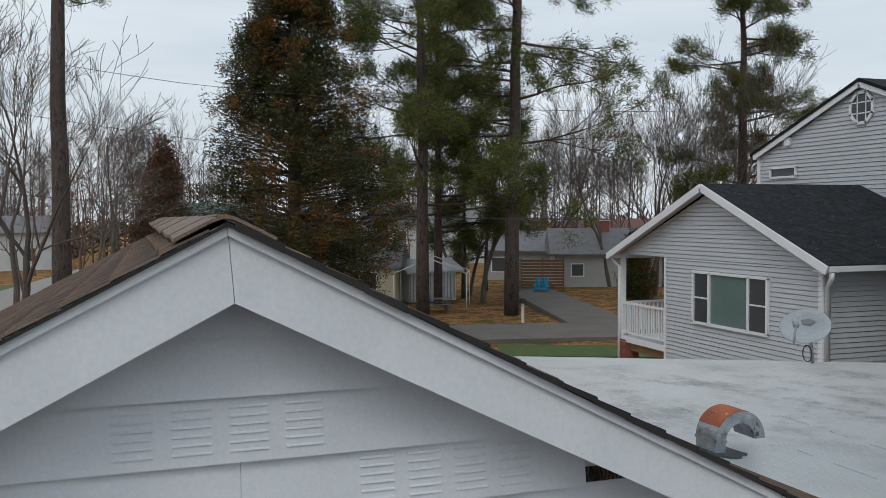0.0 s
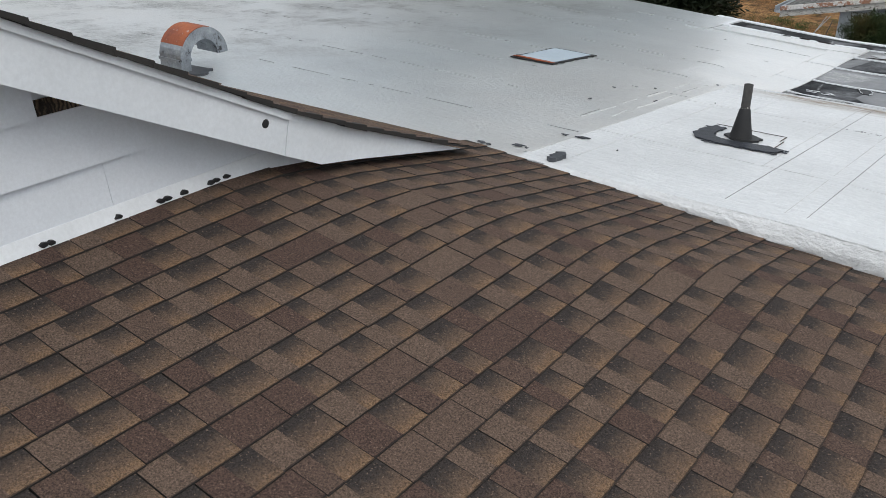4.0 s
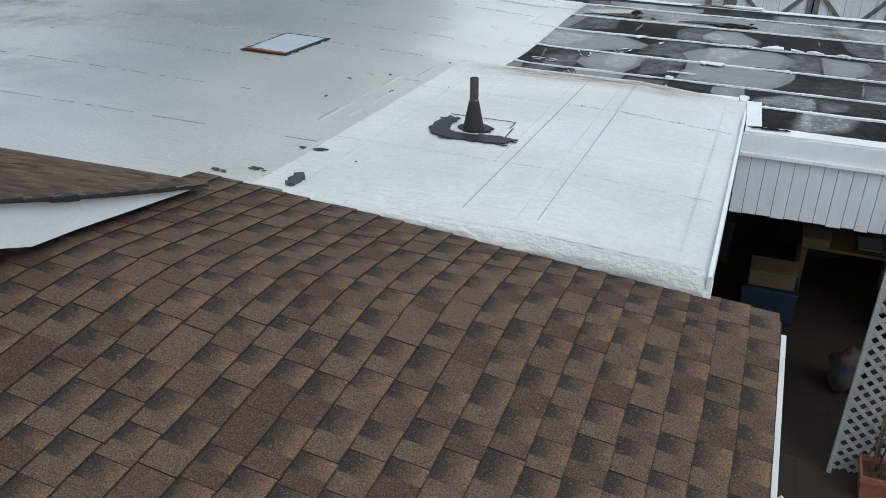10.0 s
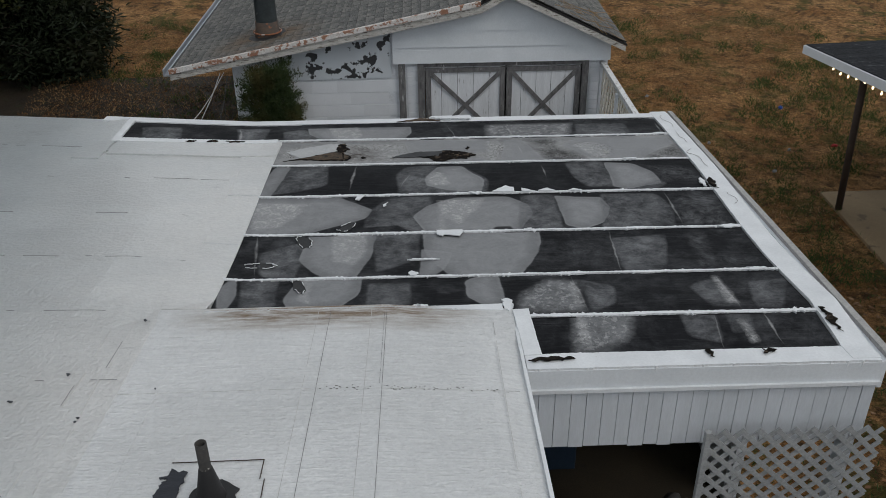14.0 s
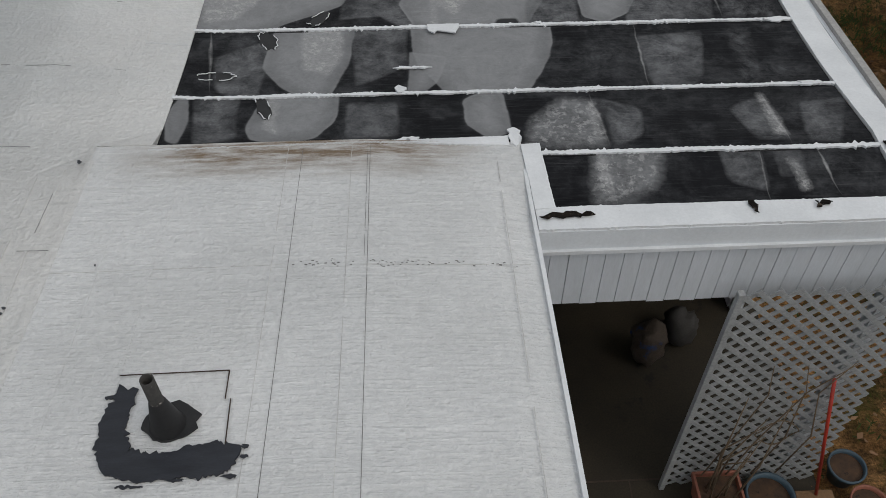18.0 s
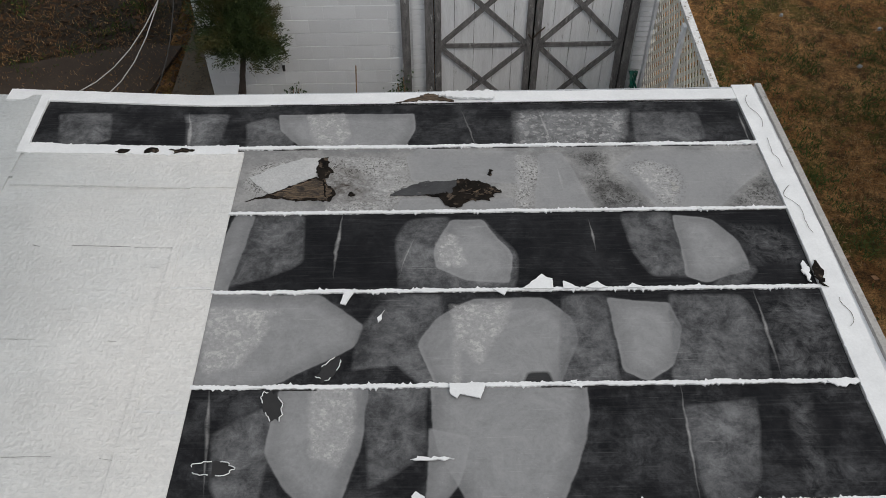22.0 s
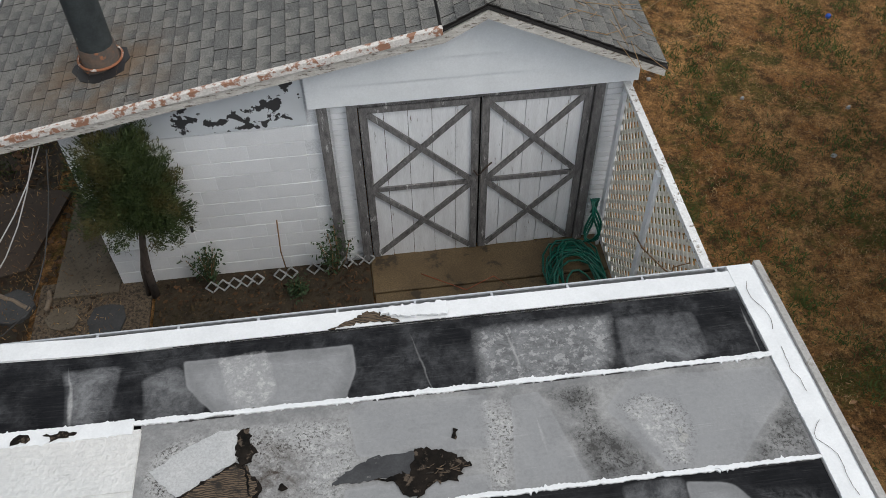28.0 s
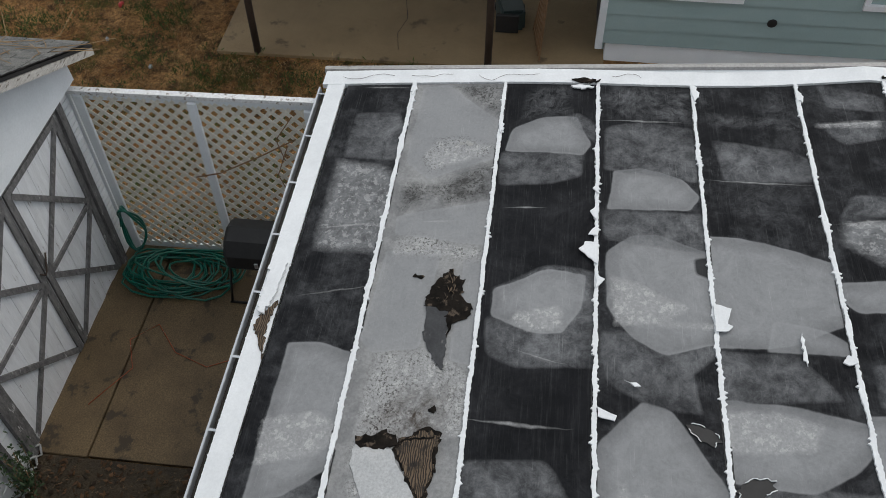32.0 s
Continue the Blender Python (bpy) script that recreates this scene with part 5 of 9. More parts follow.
blot("flange", rough_outline(px + 0.005, py + 0.02, 0.125, 0.105, 18, tr, 0.14), BLACK, 0.030, 0.012, boot, "torn black boot flange")
for a, b in (((-0.28, 0.296), (0.228, 0.304)), ((0.228, 0.304), (0.23, 0.14)), ((0.255, 0.139), (0.264, -0.11))):
    ridge_strip("patch_edge", (px + a[0], py + a[1]), (px + b[0], py + b[1]), 0.005, DARKWOOD, 0.022, boot, 0.004, 0.001, seed=91)

# roof hatch: a shallow patched-over frame
hatch = thing("roof_hatch", "flush grey-blue hatch with cracked edges and exposed rusty corner", "roof hatch", on_roof(-4.63, 7.68))
H = [(-4.79, 7.27), (-4.40, 7.28), (-4.385, 8.045), (-4.80, 8.02)]
blot("crack", ragged([(H[0][0] - 0.04, H[0][1] - 0.06), (H[1][0] + 0.03, H[1][1] - 0.05), (H[2][0] + 0.035, H[2][1] + 0.045), (H[3][0] - 0.03, H[3][1] + 0.05)], tr, 0.03, 0.010), BLACK, 0.015, 0.01, hatch, "dark cracked edge")
blot("lid", H, surf("hatch_lid", (0.38, 0.44, 0.49), (0.33, 0.39, 0.44), (0.50, 0.52, 0.54), scale=3, fine=40, wear=0.66, bump=0.15, gr=0.08), 0.020, 0.012, hatch)
blot("rusted_edge", ragged(rough_outline(-4.60, 7.262, 0.20, 0.035, 12, tr, 0.35), tr), RUST, 0.024, 0.006, hatch, "exposed rust-brown edge")

# scattered small tar dabs and holes in the coating
for x, y, n, wide in ((-2.90, 4.96, 4, 0.05), (-2.80, 4.95, 4, 0.05), (-3.24, 4.19, 4, 0.03), (-3.19, 4.36, 3, 0.04), (-2.99, 4.49, 4, 0.04), (-2.91, 4.45, 3, 0.03), (-2.48, 4.84, 1, 0.015), (-3.02, 6.6, 2, 0.015), (-2.95, 7.82, 2, 0.012), (-3.4, 6.2, 2, 0.012), (-2.62, 6.9, 1, 0.01), (-3.25, 7.1, 2, 0.02), (-3.5, 6.8, 2, 0.015)):
    for _ in range(n):
        dab = rough_outline(x + tr.gauss(0, wide * 0.5), y + tr.gauss(0, 0.012), wide * tr.uniform(0.4, 0.9), 0.006 + 0.006 * tr.random(), 9, tr, 0.5)
        blot("tar_dab", dab, TAR, 0.024 if x > -2.88 else 0.012, 0.006, house)
blot("torn_flashing", ragged(rough_outline(-2.66, 4.37, 0.035, 0.085, 11, tr, 0.3), tr), TAR, 0.04, 0.03, house, "grey torn flashing at the roof corner")

# torn membrane and rotten decking on the second strip; bare spots along the tapes
WORN = surf("worn_grey_membrane", (0.26, 0.26, 0.255), (0.34, 0.34, 0.33), (0.06, 0.06, 0.06), scale=5, fine=55, wear=0.60, wear_scale=26, bump=0.4)
RUBBER = surf("dark_grey_rubber_flap", (0.022, 0.023, 0.026), (0.05, 0.052, 0.056), (0.16, 0.155, 0.15), scale=6, fine=50, rough=0.8, wear=0.62, wear_scale=11, bump=0.4)
blot("pale_patch", ragged([(-2.45, 11.67), (-2.3, 11.79), (-2.01, 11.94), (-1.84, 11.93), (-1.85, 11.8), (-1.89, 11.68), (-2.25, 11.46)], tr, 0.03, 0.006), surf("pale_patch", (0.45, 0.455, 0.46), (0.38, 0.39, 0.40), None, scale=4, fine=60, bump=0.2), 0.010, 0.004, house)
blot("tear", ragged([(-2.44, 11.375), (-2.27, 11.42), (-2.05, 11.375), (-1.86, 11.37), (-1.73, 11.36), (-1.69, 11.48), (-1.80, 11.62), (-1.88, 11.67), (-2.25, 11.46)], tr, 0.02, 0.008), TORN, 0.011, 0.006, house)
blot("bare_wood", ragged([(-2.25, 11.44), (-1.88, 11.65), (-1.82, 11.6), (-1.72, 11.47), (-1.76, 11.38), (-1.87, 11.4), (-2.02, 11.39)], tr, 0.02, 0.008), ROTWOOD, 0.014, 0.006, house, "bare rotten decking through a tear")
blot("tear", ragged([(-1.82, 11.64), (-1.80, 11.50), (-1.785, 11.40), (-1.77, 11.40), (-1.785, 11.52), (-1.795, 11.64)], tr, 0.02, 0.004), TORN, 0.016, 0.004, house)
blot("tear", ragged([(-1.88, 11.81), (-1.86, 11.93), (-1.80, 11.94), (-1.79, 11.83), (-1.74, 11.74), (-1.78, 11.66), (-1.85, 11.64), (-1.88, 11.71)], tr, 0.02, 0.010), TORN, 0.014, 0.006, house)
blot("rubber_flap", ragged([(-1.24, 11.41), (-1.2, 11.46), (-1.09, 11.53), (-0.95, 11.59), (-0.79, 11.59), (-0.65, 11.6), (-0.72, 11.42), (-0.91, 11.42), (-1.06, 11.41), (-1.18, 11.41)], tr, 0.02, 0.009), RUBBER, 0.013, 0.006, house, "grey rubber sheet torn loose at the hole")
blot("tear", ragged([(-0.67, 11.61), (-0.49, 11.59), (-0.32, 11.45), (-0.44, 11.34), (-0.61, 11.35), (-0.66, 11.25), (-0.76, 11.27), (-0.83, 11.38), (-0.95, 11.41), (-0.72, 11.44)], tr, 0.02, 0.011), TORN, 0.015, 0.006, house, "black torn hole in the membrane")
for k in range(14):
    x, y, a = tr.uniform(-0.64, -0.36), tr.uniform(11.40, 11.47), tr.uniform(-0.6, 0.8)
    part("splinter", beam("splinter", on_roof(x, y, 0.020), on_roof(x + 0.05 * math.cos(a), y + 0.05 * math.sin(a), 0.024), 0.006, 0.004, ROTWOOD), house)
blot("tear", ragged(rough_outline(-0.39, 11.70, 0.022, 0.045, 9, tr, 0.3), tr, 0.02, 0.006), TORN, 0.012, 0.006, house)
blot("tear", ragged(rough_outline(-1.56, 11.45, 0.03, 0.022, 8, tr, 0.4), tr, 0.02, 0.006), TORN, 0.012, 0.006, house)
# pointed flaps of white coating standing on the tape
for pts in (((-0.22, 10.335), (-0.07, 10.48), (-0.03, 10.44), (0.01, 10.43), (0.01, 10.335)), ((0.08, 10.33), (0.09, 10.41), (0.13, 10.385), (0.21, 10.335)), ((0.25, 10.335), (0.30, 10.375), (0.35, 10.40), (0.42, 10.33)), ((0.55, 10.325), (0.61, 10.37), (0.69, 10.325)),
            ((-1.58, 10.215), (-1.55, 10.335), (-1.48, 10.335), (-1.50, 10.29), (-1.54, 10.21)), ((-1.29, 10.04), (-1.30, 10.08), (-1.25, 10.15), (-1.27, 10.07)), ((-0.45, 10.345), (-0.36, 10.275), (-0.32, 10.345)), ((-0.79, 9.50), (-0.78, 9.41), (-0.74, 9.375), (-0.72, 9.41), (-0.58, 9.375), (-0.56, 9.44), (-0.55, 9.50))):
    blot("coating_flap", ragged(list(pts), tr, 0.03, 0.004), TRIMWHITE, 0.034, 0.010, house, "torn pointed flap of white coating")
for x, y, rx, ry in ((-1.22, 11.42, 0.05, 0.03), (1.15, 11.47, 0.03, 0.06)):
    blot("worn_patch", ragged(rough_outline(x, y, rx, ry, 22, tr, 0.22), tr), WORN, 0.008, 0.003, house)
blot("border_hole", ragged([(-1.22, 12.75), (-1.0, 12.84), (-0.92, 12.90), (-0.8, 12.86), (-0.66, 12.75), (-0.9, 12.79)], tr), ROTWOOD, 0.028, 0.008, house, "hole in the white border with rotten wood")
blot("lifted_flap", ragged([(-0.80, 12.85), (-0.62, 12.79), (-0.3, 12.77), (-0.3, 12.90), (-0.78, 12.90)], tr), TRIMWHITE, 0.05, 0.02, house)
for x, y, rx, ry in ((-0.06, 7.29, 0.16, 0.035), (1.07, 7.32, 0.02, 0.05), (-3.6, 12.02, 0.05, 0.03), (-3.35, 12.03, 0.06, 0.035), (-3.1, 12.04, 0.09, 0.03), (2.06, 7.7, 0.03, 0.14), (2.03, 10.45, 0.03, 0.12), (1.45, 7.32, 0.02, 0.03), (1.5, 7.34, 0.02, 0.02)):
    blot("bare_spot", ragged(rough_outline(x, y, rx, ry, 11, tr, 0.4), tr), TORN, 0.034, 0.006, house)
# shreds of white coating left on the black strips
for x, y, rx, ry in ((-1.0, 8.64, 0.05, 0.05), (-0.95, 8.92, 0.12, 0.02), (0.05, 9.5, 0.03, 0.02), (-0.28, 8.02, 0.05, 0.09), (-0.95, 8.0, 0.08, 0.04), (1.35, 11.18, 0.06, 0.03), (1.95, 10.45, 0.03, 0.11), (1.92, 12.05, 0.08, 0.03), (1.9, 9.46, 0.1, 0.03), (1.82, 8.57, 0.1, 0.03)):
    pts = ragged(rough_outline(x, y, rx * 0.95, ry * 0.8, tr.choice((8, 9, 11)), tr, 0.5), tr, 0.02, 0.007)
    blot("coating_shred", pts, TRIMWHITE, 0.03, 0.012, house)
for cx, cy, rx, ry, lean in ((-1.62, 9.64, 0.06, 0.10, 0.4), (-1.98, 9.36, 0.07, 0.12, -0.3), (-2.30, 8.88, 0.14, 0.055, 0.1), (-1.92, 8.46, 0.045, 0.13, -0.25)):
    rim = []
    for k in range(34):
        a = 2 * math.pi * k / 34
        g = 1 + 0.35 * noise.noise((3 * math.cos(a) + cx * 9, 3 * math.sin(a), cy)) + tr.uniform(-0.08, 0.08)
        u, v = rx * g * math.cos(a), ry * g * math.sin(a)
        rim.append((cx + u + lean * v, cy + v - 0.3 * lean * u))
    blot("bare_spot", rim, BLACK, 0.012, 0.004, house)
    for k0 in (0, 9, 20, 27):
        run = [on_roof(*rim[(k0 + k) % 34], 0.015 + 0.006 * tr.random()) for k in range(tr.choice((4, 6, 8)))]
        part("coating_shred", tube("coating_shred", run, 0.004, TRIMWHITE, 4), house)
# a vine tendril on the east border
for y0, n, seed in ((12.78, 16, 1.0), (12.1, 13, 4.0), (11.45, 18, 9.0), (10.2, 9, 6.0)):
    run = [on_roof(2.11 + 0.17 * noise.noise((k * 0.13, seed, 2.0)) + 0.012 * noise.noise((k * 0.4, seed, 7.0)), y0 - 0.034 * k - 0.012 * noise.noise((k * 0.4, seed, 4.0)), 0.028 + 0.008 * noise.noise((k * 0.4, seed, 1.0))) for k in range(n)]
    part("tendril", tube("tendril", run, 0.0017, DARKWOOD, 5), house, "dead vine tendril on the roof edge")


# ---- carport below the black strips ----
DULLMETAL = surf("dull_grey_metal_edge", (0.30, 0.29, 0.28), (0.38, 0.37, 0.36), (0.20, 0.18, 0.16), scale=5, fine=40, rough=0.6, wear=0.62, bump=0.1)
carport = thing("carport", "open carport with white board fascia under a black strip roof", "carport", (1, 7.2, 0))
part("fascia", box("fascia", (-0.23, CAR_S - 0.01, 2.935), (CAR_E, CAR_S + 0.03, 3.088), WHITE), carport)
part("trim", box("trim", (-0.23, CAR_S - 0.03, 2.905), (CAR_E, CAR_S + 0.02, 2.934), TRIMWHITE), carport)
rnd = random.Random(3)
x = -0.23
while x < CAR_E - 0.02:
    w = min(rnd.choice((0.100, 0.108, 0.113)), CAR_E - x)
    part("siding_plank", box("siding_plank", (x, CAR_S + 0.005 + rnd.uniform(0, 0.004), 2.385 + rnd.uniform(-0.006, 0.006)), (x + w - 0.004, CAR_S + 0.03, 2.904), PLY), carport)
    x += w
part("backing", box("backing", (-0.23, CAR_S + 0.031, 2.40), (CAR_E, CAR_S + 0.05, 3.03), DARKWOOD), carport)
part("east_fascia", prism("east_fascia", [(CAR_S, 3.09), (NORTH, 2.60), (NORTH, 2.38), (CAR_S, 2.86)], "x", CAR_E, CAR_E + 0.03, WHITE), carport)
part("drip_edge", prism("drip_edge", [(CAR_S, 3.125), (NORTH + 0.02, 2.632), (NORTH + 0.02, 2.58), (CAR_S, 3.075)], "x", CAR_E + 0.031, CAR_E + 0.085, DULLMETAL), carport)
# Unseen walls, added to keep daylight out of the carport.
part("wall", box("wall", (-3.05, 12.72, 0), (2.1, 12.84, 2.45), SIDING), carport)
part("wall", box("wall", (2.08, 8.9, 0), (2.18, 12.84, 2.6), SIDING), carport)
for px, py in ((2.14, 7.25), (2.14, 8.85)):
    part("post", box("post", (px - 0.045, py - 0.045, 0.0), (px + 0.045, py + 0.045, 2.75), PLY), carport)
# Concrete coloured darker than the yard's, to stand in for the roof's shade.
solid("carport_floor", box("carport_floor", (-3.3, 2.0, -0.12), (2.35, 13.0, 0.0), surf("shade_darkened_concrete", (0.018, 0.014, 0.008), (0.036, 0.027, 0.015), (0.010, 0.008, 0.006), scale=1.3, fine=60, wear=0.6, wear_scale=2.5, bump=0.15, gr=0.4)), "stained brown concrete floor of the carport, shade put into its colour", "concrete floor", "structure")
part("slab_joint", box("slab_joint", (-0.3, 7.12, -0.01), (2.3, 7.135, 0.003), DARKWOOD), bpy.data.objects["carport_floor"])
part("slab_joint", box("slab_joint", (0.78, 2.0, -0.01), (0.792, 7.12, 0.003), DARKWOOD), bpy.data.objects["carport_floor"])


# ---- lattice panels ----
def lattice(parent, u0, u1, v0, v1, put, pitch, wide, material):
    """Two layers of crossing slats, each slat an object, clipped to the panel."""
    for layer, sgn in ((0, 1), (1, -1)):
        c = (u0 + v0 if sgn < 0 else v0 - u1) + pitch * 0.4
        end = (u1 + v1 if sgn < 0 else v1 - u0)
        while c < end:
            pts = []
            for u in (u0, u1):
                v = c + sgn * u if sgn > 0 else c - u
                if v0 <= v <= v1:
                    pts.append((u, v))
            for v in (v0, v1):
                u = (v - c) if sgn > 0 else (c - v)
                if u0 < u < u1:
                    pts.append((u, v))
            if len(pts) >= 2:
                a, b = pts[0], pts[1]
                if math.dist(a, b) > 0.05:
                    part("slat", beam("slat", put(*a, layer), put(*b, layer), wide, 0.007, material, up=Vector(put(0, 0, 1)) - Vector(put(0, 0, 0))), parent)
            c += pitch


LATTICE = surf("white_lattice", (0.35, 0.36, 0.365), (0.27, 0.28, 0.285), (0.36, 0.34, 0.31), scale=3, fine=40, wear=0.64, bump=0.1)
FLAKY = surf("flaking_white_rail", (0.70, 0.71, 0.72), (0.60, 0.60, 0.60), (0.22, 0.19, 0.16), scale=6, fine=40, wear=0.56, wear_scale=18, bump=0.5, gr=0.2)
OLDLATTICE = surf("grimy_lattice", (0.68, 0.65, 0.58), (0.56, 0.53, 0.46), (0.34, 0.32, 0.28), scale=3, fine=40, wear=0.62, bump=0.1)
screen = thing("lattice_screen", "white diamond lattice screen closing part of the carport", "lattice", (1.6, 7.08, 0))
lattice(screen, 1.04, 2.28, 0.05, 2.62, lambda u, v, k: (u, 7.065 - 0.008 * k, v), 0.125, 0.038, LATTICE)
part("frame", box("frame", (1.02, 7.03, 0.0), (1.06, 7.075, 2.62), LATTICE), screen)

fence = thing("lattice_fence", "tall white lattice fence panel with a flaking cap rail", "fence", (1.93, 14.3, 0))
lattice(fence, 13.1, 15.58, 0.12, 2.36, lambda u, v, k: (1.915 + 0.008 * k, u, v), 0.150, 0.044, OLDLATTICE)
part("cap_rail", beam("cap_rail", (1.93, 13.02, 2.47), (1.93, 15.62, 2.41), 0.075, 0.045, FLAKY), fence)
part("top_rail", beam("top_rail", (1.94, 13.05, 2.40), (1.94, 15.6, 2.35), 0.03, 0.09, WHITE), fence)
part("bottom_rail", beam("bottom_rail", (1.94, 13.05, 0.10), (1.94, 15.6, 0.10), 0.03, 0.09, WHITE), fence)
for py in (13.12, 14.32, 15.52):
    part("post", box("post", (1.87, py - 0.045, 0.0), (1.905, py + 0.045, 2.38), WHITE), fence)


# ---- garage ----
GY = 15.65
garage = thing("garage", "old white block garage with paired wooden doors and grey shingle roof", "garage", (-1, GY, 0))


def gar_z(x, y):
    """The garage roof: a ridge over the doors, a long shallow slope to the west."""
    if x > 0.414:
        return 3.66 - (x - 0.414) * 0.478
    if x > -0.016:
        return 3.66 - (0.414 - x) * 0.50
    return 3.445 - (-0.016 - x) * 0.20


MORTAR = surf("painted_mortar", (0.72, 0.74, 0.77), (0.62, 0.64, 0.67), None, scale=3, fine=60, bump=0.3)
part("wall", prism("wall", [(-3.82, -0.1), (-1.1, -0.1), (-1.1, 3.08), (-3.82, 2.54)], "y", GY + 0.012, GY + 0.2, MORTAR), garage)
part("wall", box("wall", (-3.82, GY + 0.2, -0.1), (-3.62, GY + 5.8, 2.5), BLOCK), garage)
part("wall", box("wall", (1.70, GY + 0.012, -0.1), (1.98, GY + 0.15, 2.45), MORTAR), garage)
part("wall", box("wall", (1.83, GY + 0.15, -0.1), (1.98, GY + 5.8, 2.7), BLOCK), garage)
part("wall", box("wall", (-3.82, GY + 5.8, -0.1), (1.98, GY + 5.95, 2.4), BLOCK), garage)
part("wall", box("wall", (-1.1, GY + 0.012, -0.1), (-0.86, GY + 0.15, 2.5), MORTAR), garage)
blk = mesh_of("block", [(0.001, 0, 0.005), (0.399, 0, 0.005), (0.4, 0.03, 0.0), (0.0, 0.03, 0.0), (0.001, 0, 0.192), (0.399, 0, 0.192), (0.4, 0.03, 0.2), (0.0, 0.03, 0.2)], BOXF, BLOCK)
half = mesh_of("block", [(0.001, 0, 0.005), (0.199, 0, 0.005), (0.2, 0.03, 0.0), (0.0, 0.03, 0.0), (0.001, 0, 0.192), (0.199, 0, 0.192), (0.2, 0.03, 0.2), (0.0, 0.03, 0.2)], BOXF, BLOCK)
for row in range(-1, 11):
    x = -3.82
    if row % 2:
        part("block", half, garage, m=Matrix.Translation((x, GY + rnd.uniform(0, 0.003), row * 0.2)))
        x += 0.2
    while x < -1.3:
        part("block", blk if x < -1.65 else half, garage, m=Matrix.Translation((x, GY + rnd.uniform(0, 0.003), row * 0.2)))
        x += 0.4
# small painted bricks in the narrow piers beside the doors
brk = mesh_of("brick", [(0.004, 0, 0.004), (0.176, 0, 0.004), (0.176, 0.03, 0.004), (0.004, 0.03, 0.004), (0.004, 0, 0.071), (0.176, 0, 0.071), (0.176, 0.03, 0.071), (0.004, 0.03, 0.071)], BOXF, BLOCK)
for row in range(32):
    part("brick", brk, garage, m=Matrix.Translation((-1.12, GY + rnd.uniform(0, 0.003), row * 0.075)))
    part("brick", brk, garage, m=Matrix.Translation((1.745, GY + rnd.uniform(0, 0.003), row * 0.075)))
for x0, w in ((-1.2, 0.105), (-0.9, 0.11), (1.66, 0.10)):
    part("door_post", box("door_post", (x0 - w / 2, GY - 0.05, 0.0), (x0 + w / 2, GY + 0.01, 2.47), GREYBOARD), garage)
part("corner_board", box("corner_board", (1.93, GY - 0.03, 0.0), (2.0, GY + 0.01, 2.47), WHITE), garage)
part("lintel", box("lintel", (-0.85, GY - 0.03, 2.40), (1.65, GY + 0.02, 2.49), GREYBOARD), garage)
# Black sheet behind the leaves stands in for the unlit inside.
part("inner_dark", box("inner_dark", (-0.84, GY + 0.08, 0.0), (1.7, GY + 0.1, 2.5), BLACK), garage)


def garage_door(x0, x1):
    """A leaf of upright boards in a weathered grey frame with two crossed braces."""
    leaf = part("door", box("door", (x0, GY + 0.028, 0.03), (x1, GY + 0.04, 2.39), DARKWOOD), garage, "white plank door with grey crossed braces")
    n = 5
    w = (x1 - x0) / n
    for i in range(n):
        part("plank", box("plank", (x0 + i * w + 0.003, GY, 0.04 + rnd.uniform(-0.01, 0.01)), (x0 + (i + 1) * w - 0.003, GY + 0.027, 2.385), DOORBOARD), leaf)
    f = 0.085
    part("stile", box("stile", (x0 + 0.005, GY - 0.024, 0.05), (x0 + f, GY - 0.001, 2.38), GREYBOARD), leaf)
    part("stile", box("stile", (x1 - f, GY - 0.024, 0.05), (x1 - 0.005, GY - 0.001, 2.38), GREYBOARD), leaf)
    part("rail", box("rail", (x0 + f, GY - 0.023, 2.30), (x1 - f, GY - 0.001, 2.375), GREYBOARD), leaf)
    part("rail", box("rail", (x0 + f, GY - 0.023, 1.155), (x1 - f, GY - 0.001, 1.215), GREYBOARD), leaf)
    for za, zb in ((0.10, 1.15), (1.22, 2.29)):
        for k, (a, b) in enumerate((((x0 + f, za), (x1 - f, zb)), ((x0 + f, zb), (x1 - f, za)))):
            part("brace", beam("brace", (a[0], GY - 0.016 - 0.003 * k, a[1]), (b[0], GY - 0.016 - 0.003 * k, b[1]), 0.024, 0.062, GREYBOARD, up=(0, 0, 1)), leaf)
    return leaf


garage_door(-0.835, 0.415)
garage_door(0.435, 1.60)
lock = tube("chain", [(0.36, GY - 0.03, 1.36), (0.40, GY - 0.05, 1.30), (0.43, GY - 0.055, 1.33), (0.47, GY - 0.05, 1.38), (0.56, GY - 0.03, 1.46)], 0.009, DARKWOOD, 6)
part("chain", lock, garage, "rusty chain through the doors")
# boarded gable above the doors
def gable_x(z):
    """Where the gable's boards end, left and right, at a height under the roof."""
    left = -0.016 - (3.36 - z) / 0.20 if z < 3.36 else 0.414 - (3.56 - z) / 0.50
    return max(-1.33, left), min(2.03, 0.414 + (3.56 - z) / 0.478)


for za, zb in ((2.47, 2.715), (2.72, 2.965), (2.97, 3.215), (3.22, 3.52)):
    (xl, xr0), (xl1, xr) = gable_x(za), gable_x(zb)
    me = mesh_of("gable_board", [(xl, GY - 0.075, za), (xr0, GY - 0.075, za), (xr, GY - 0.056, zb), (xl1, GY - 0.056, zb), (xl, GY + 0.01, za), (xr0, GY + 0.01, za), (xr, GY + 0.01, zb), (xl1, GY + 0.01, zb)], BOXF, WHITE)
    part("gable_board", me, garage)


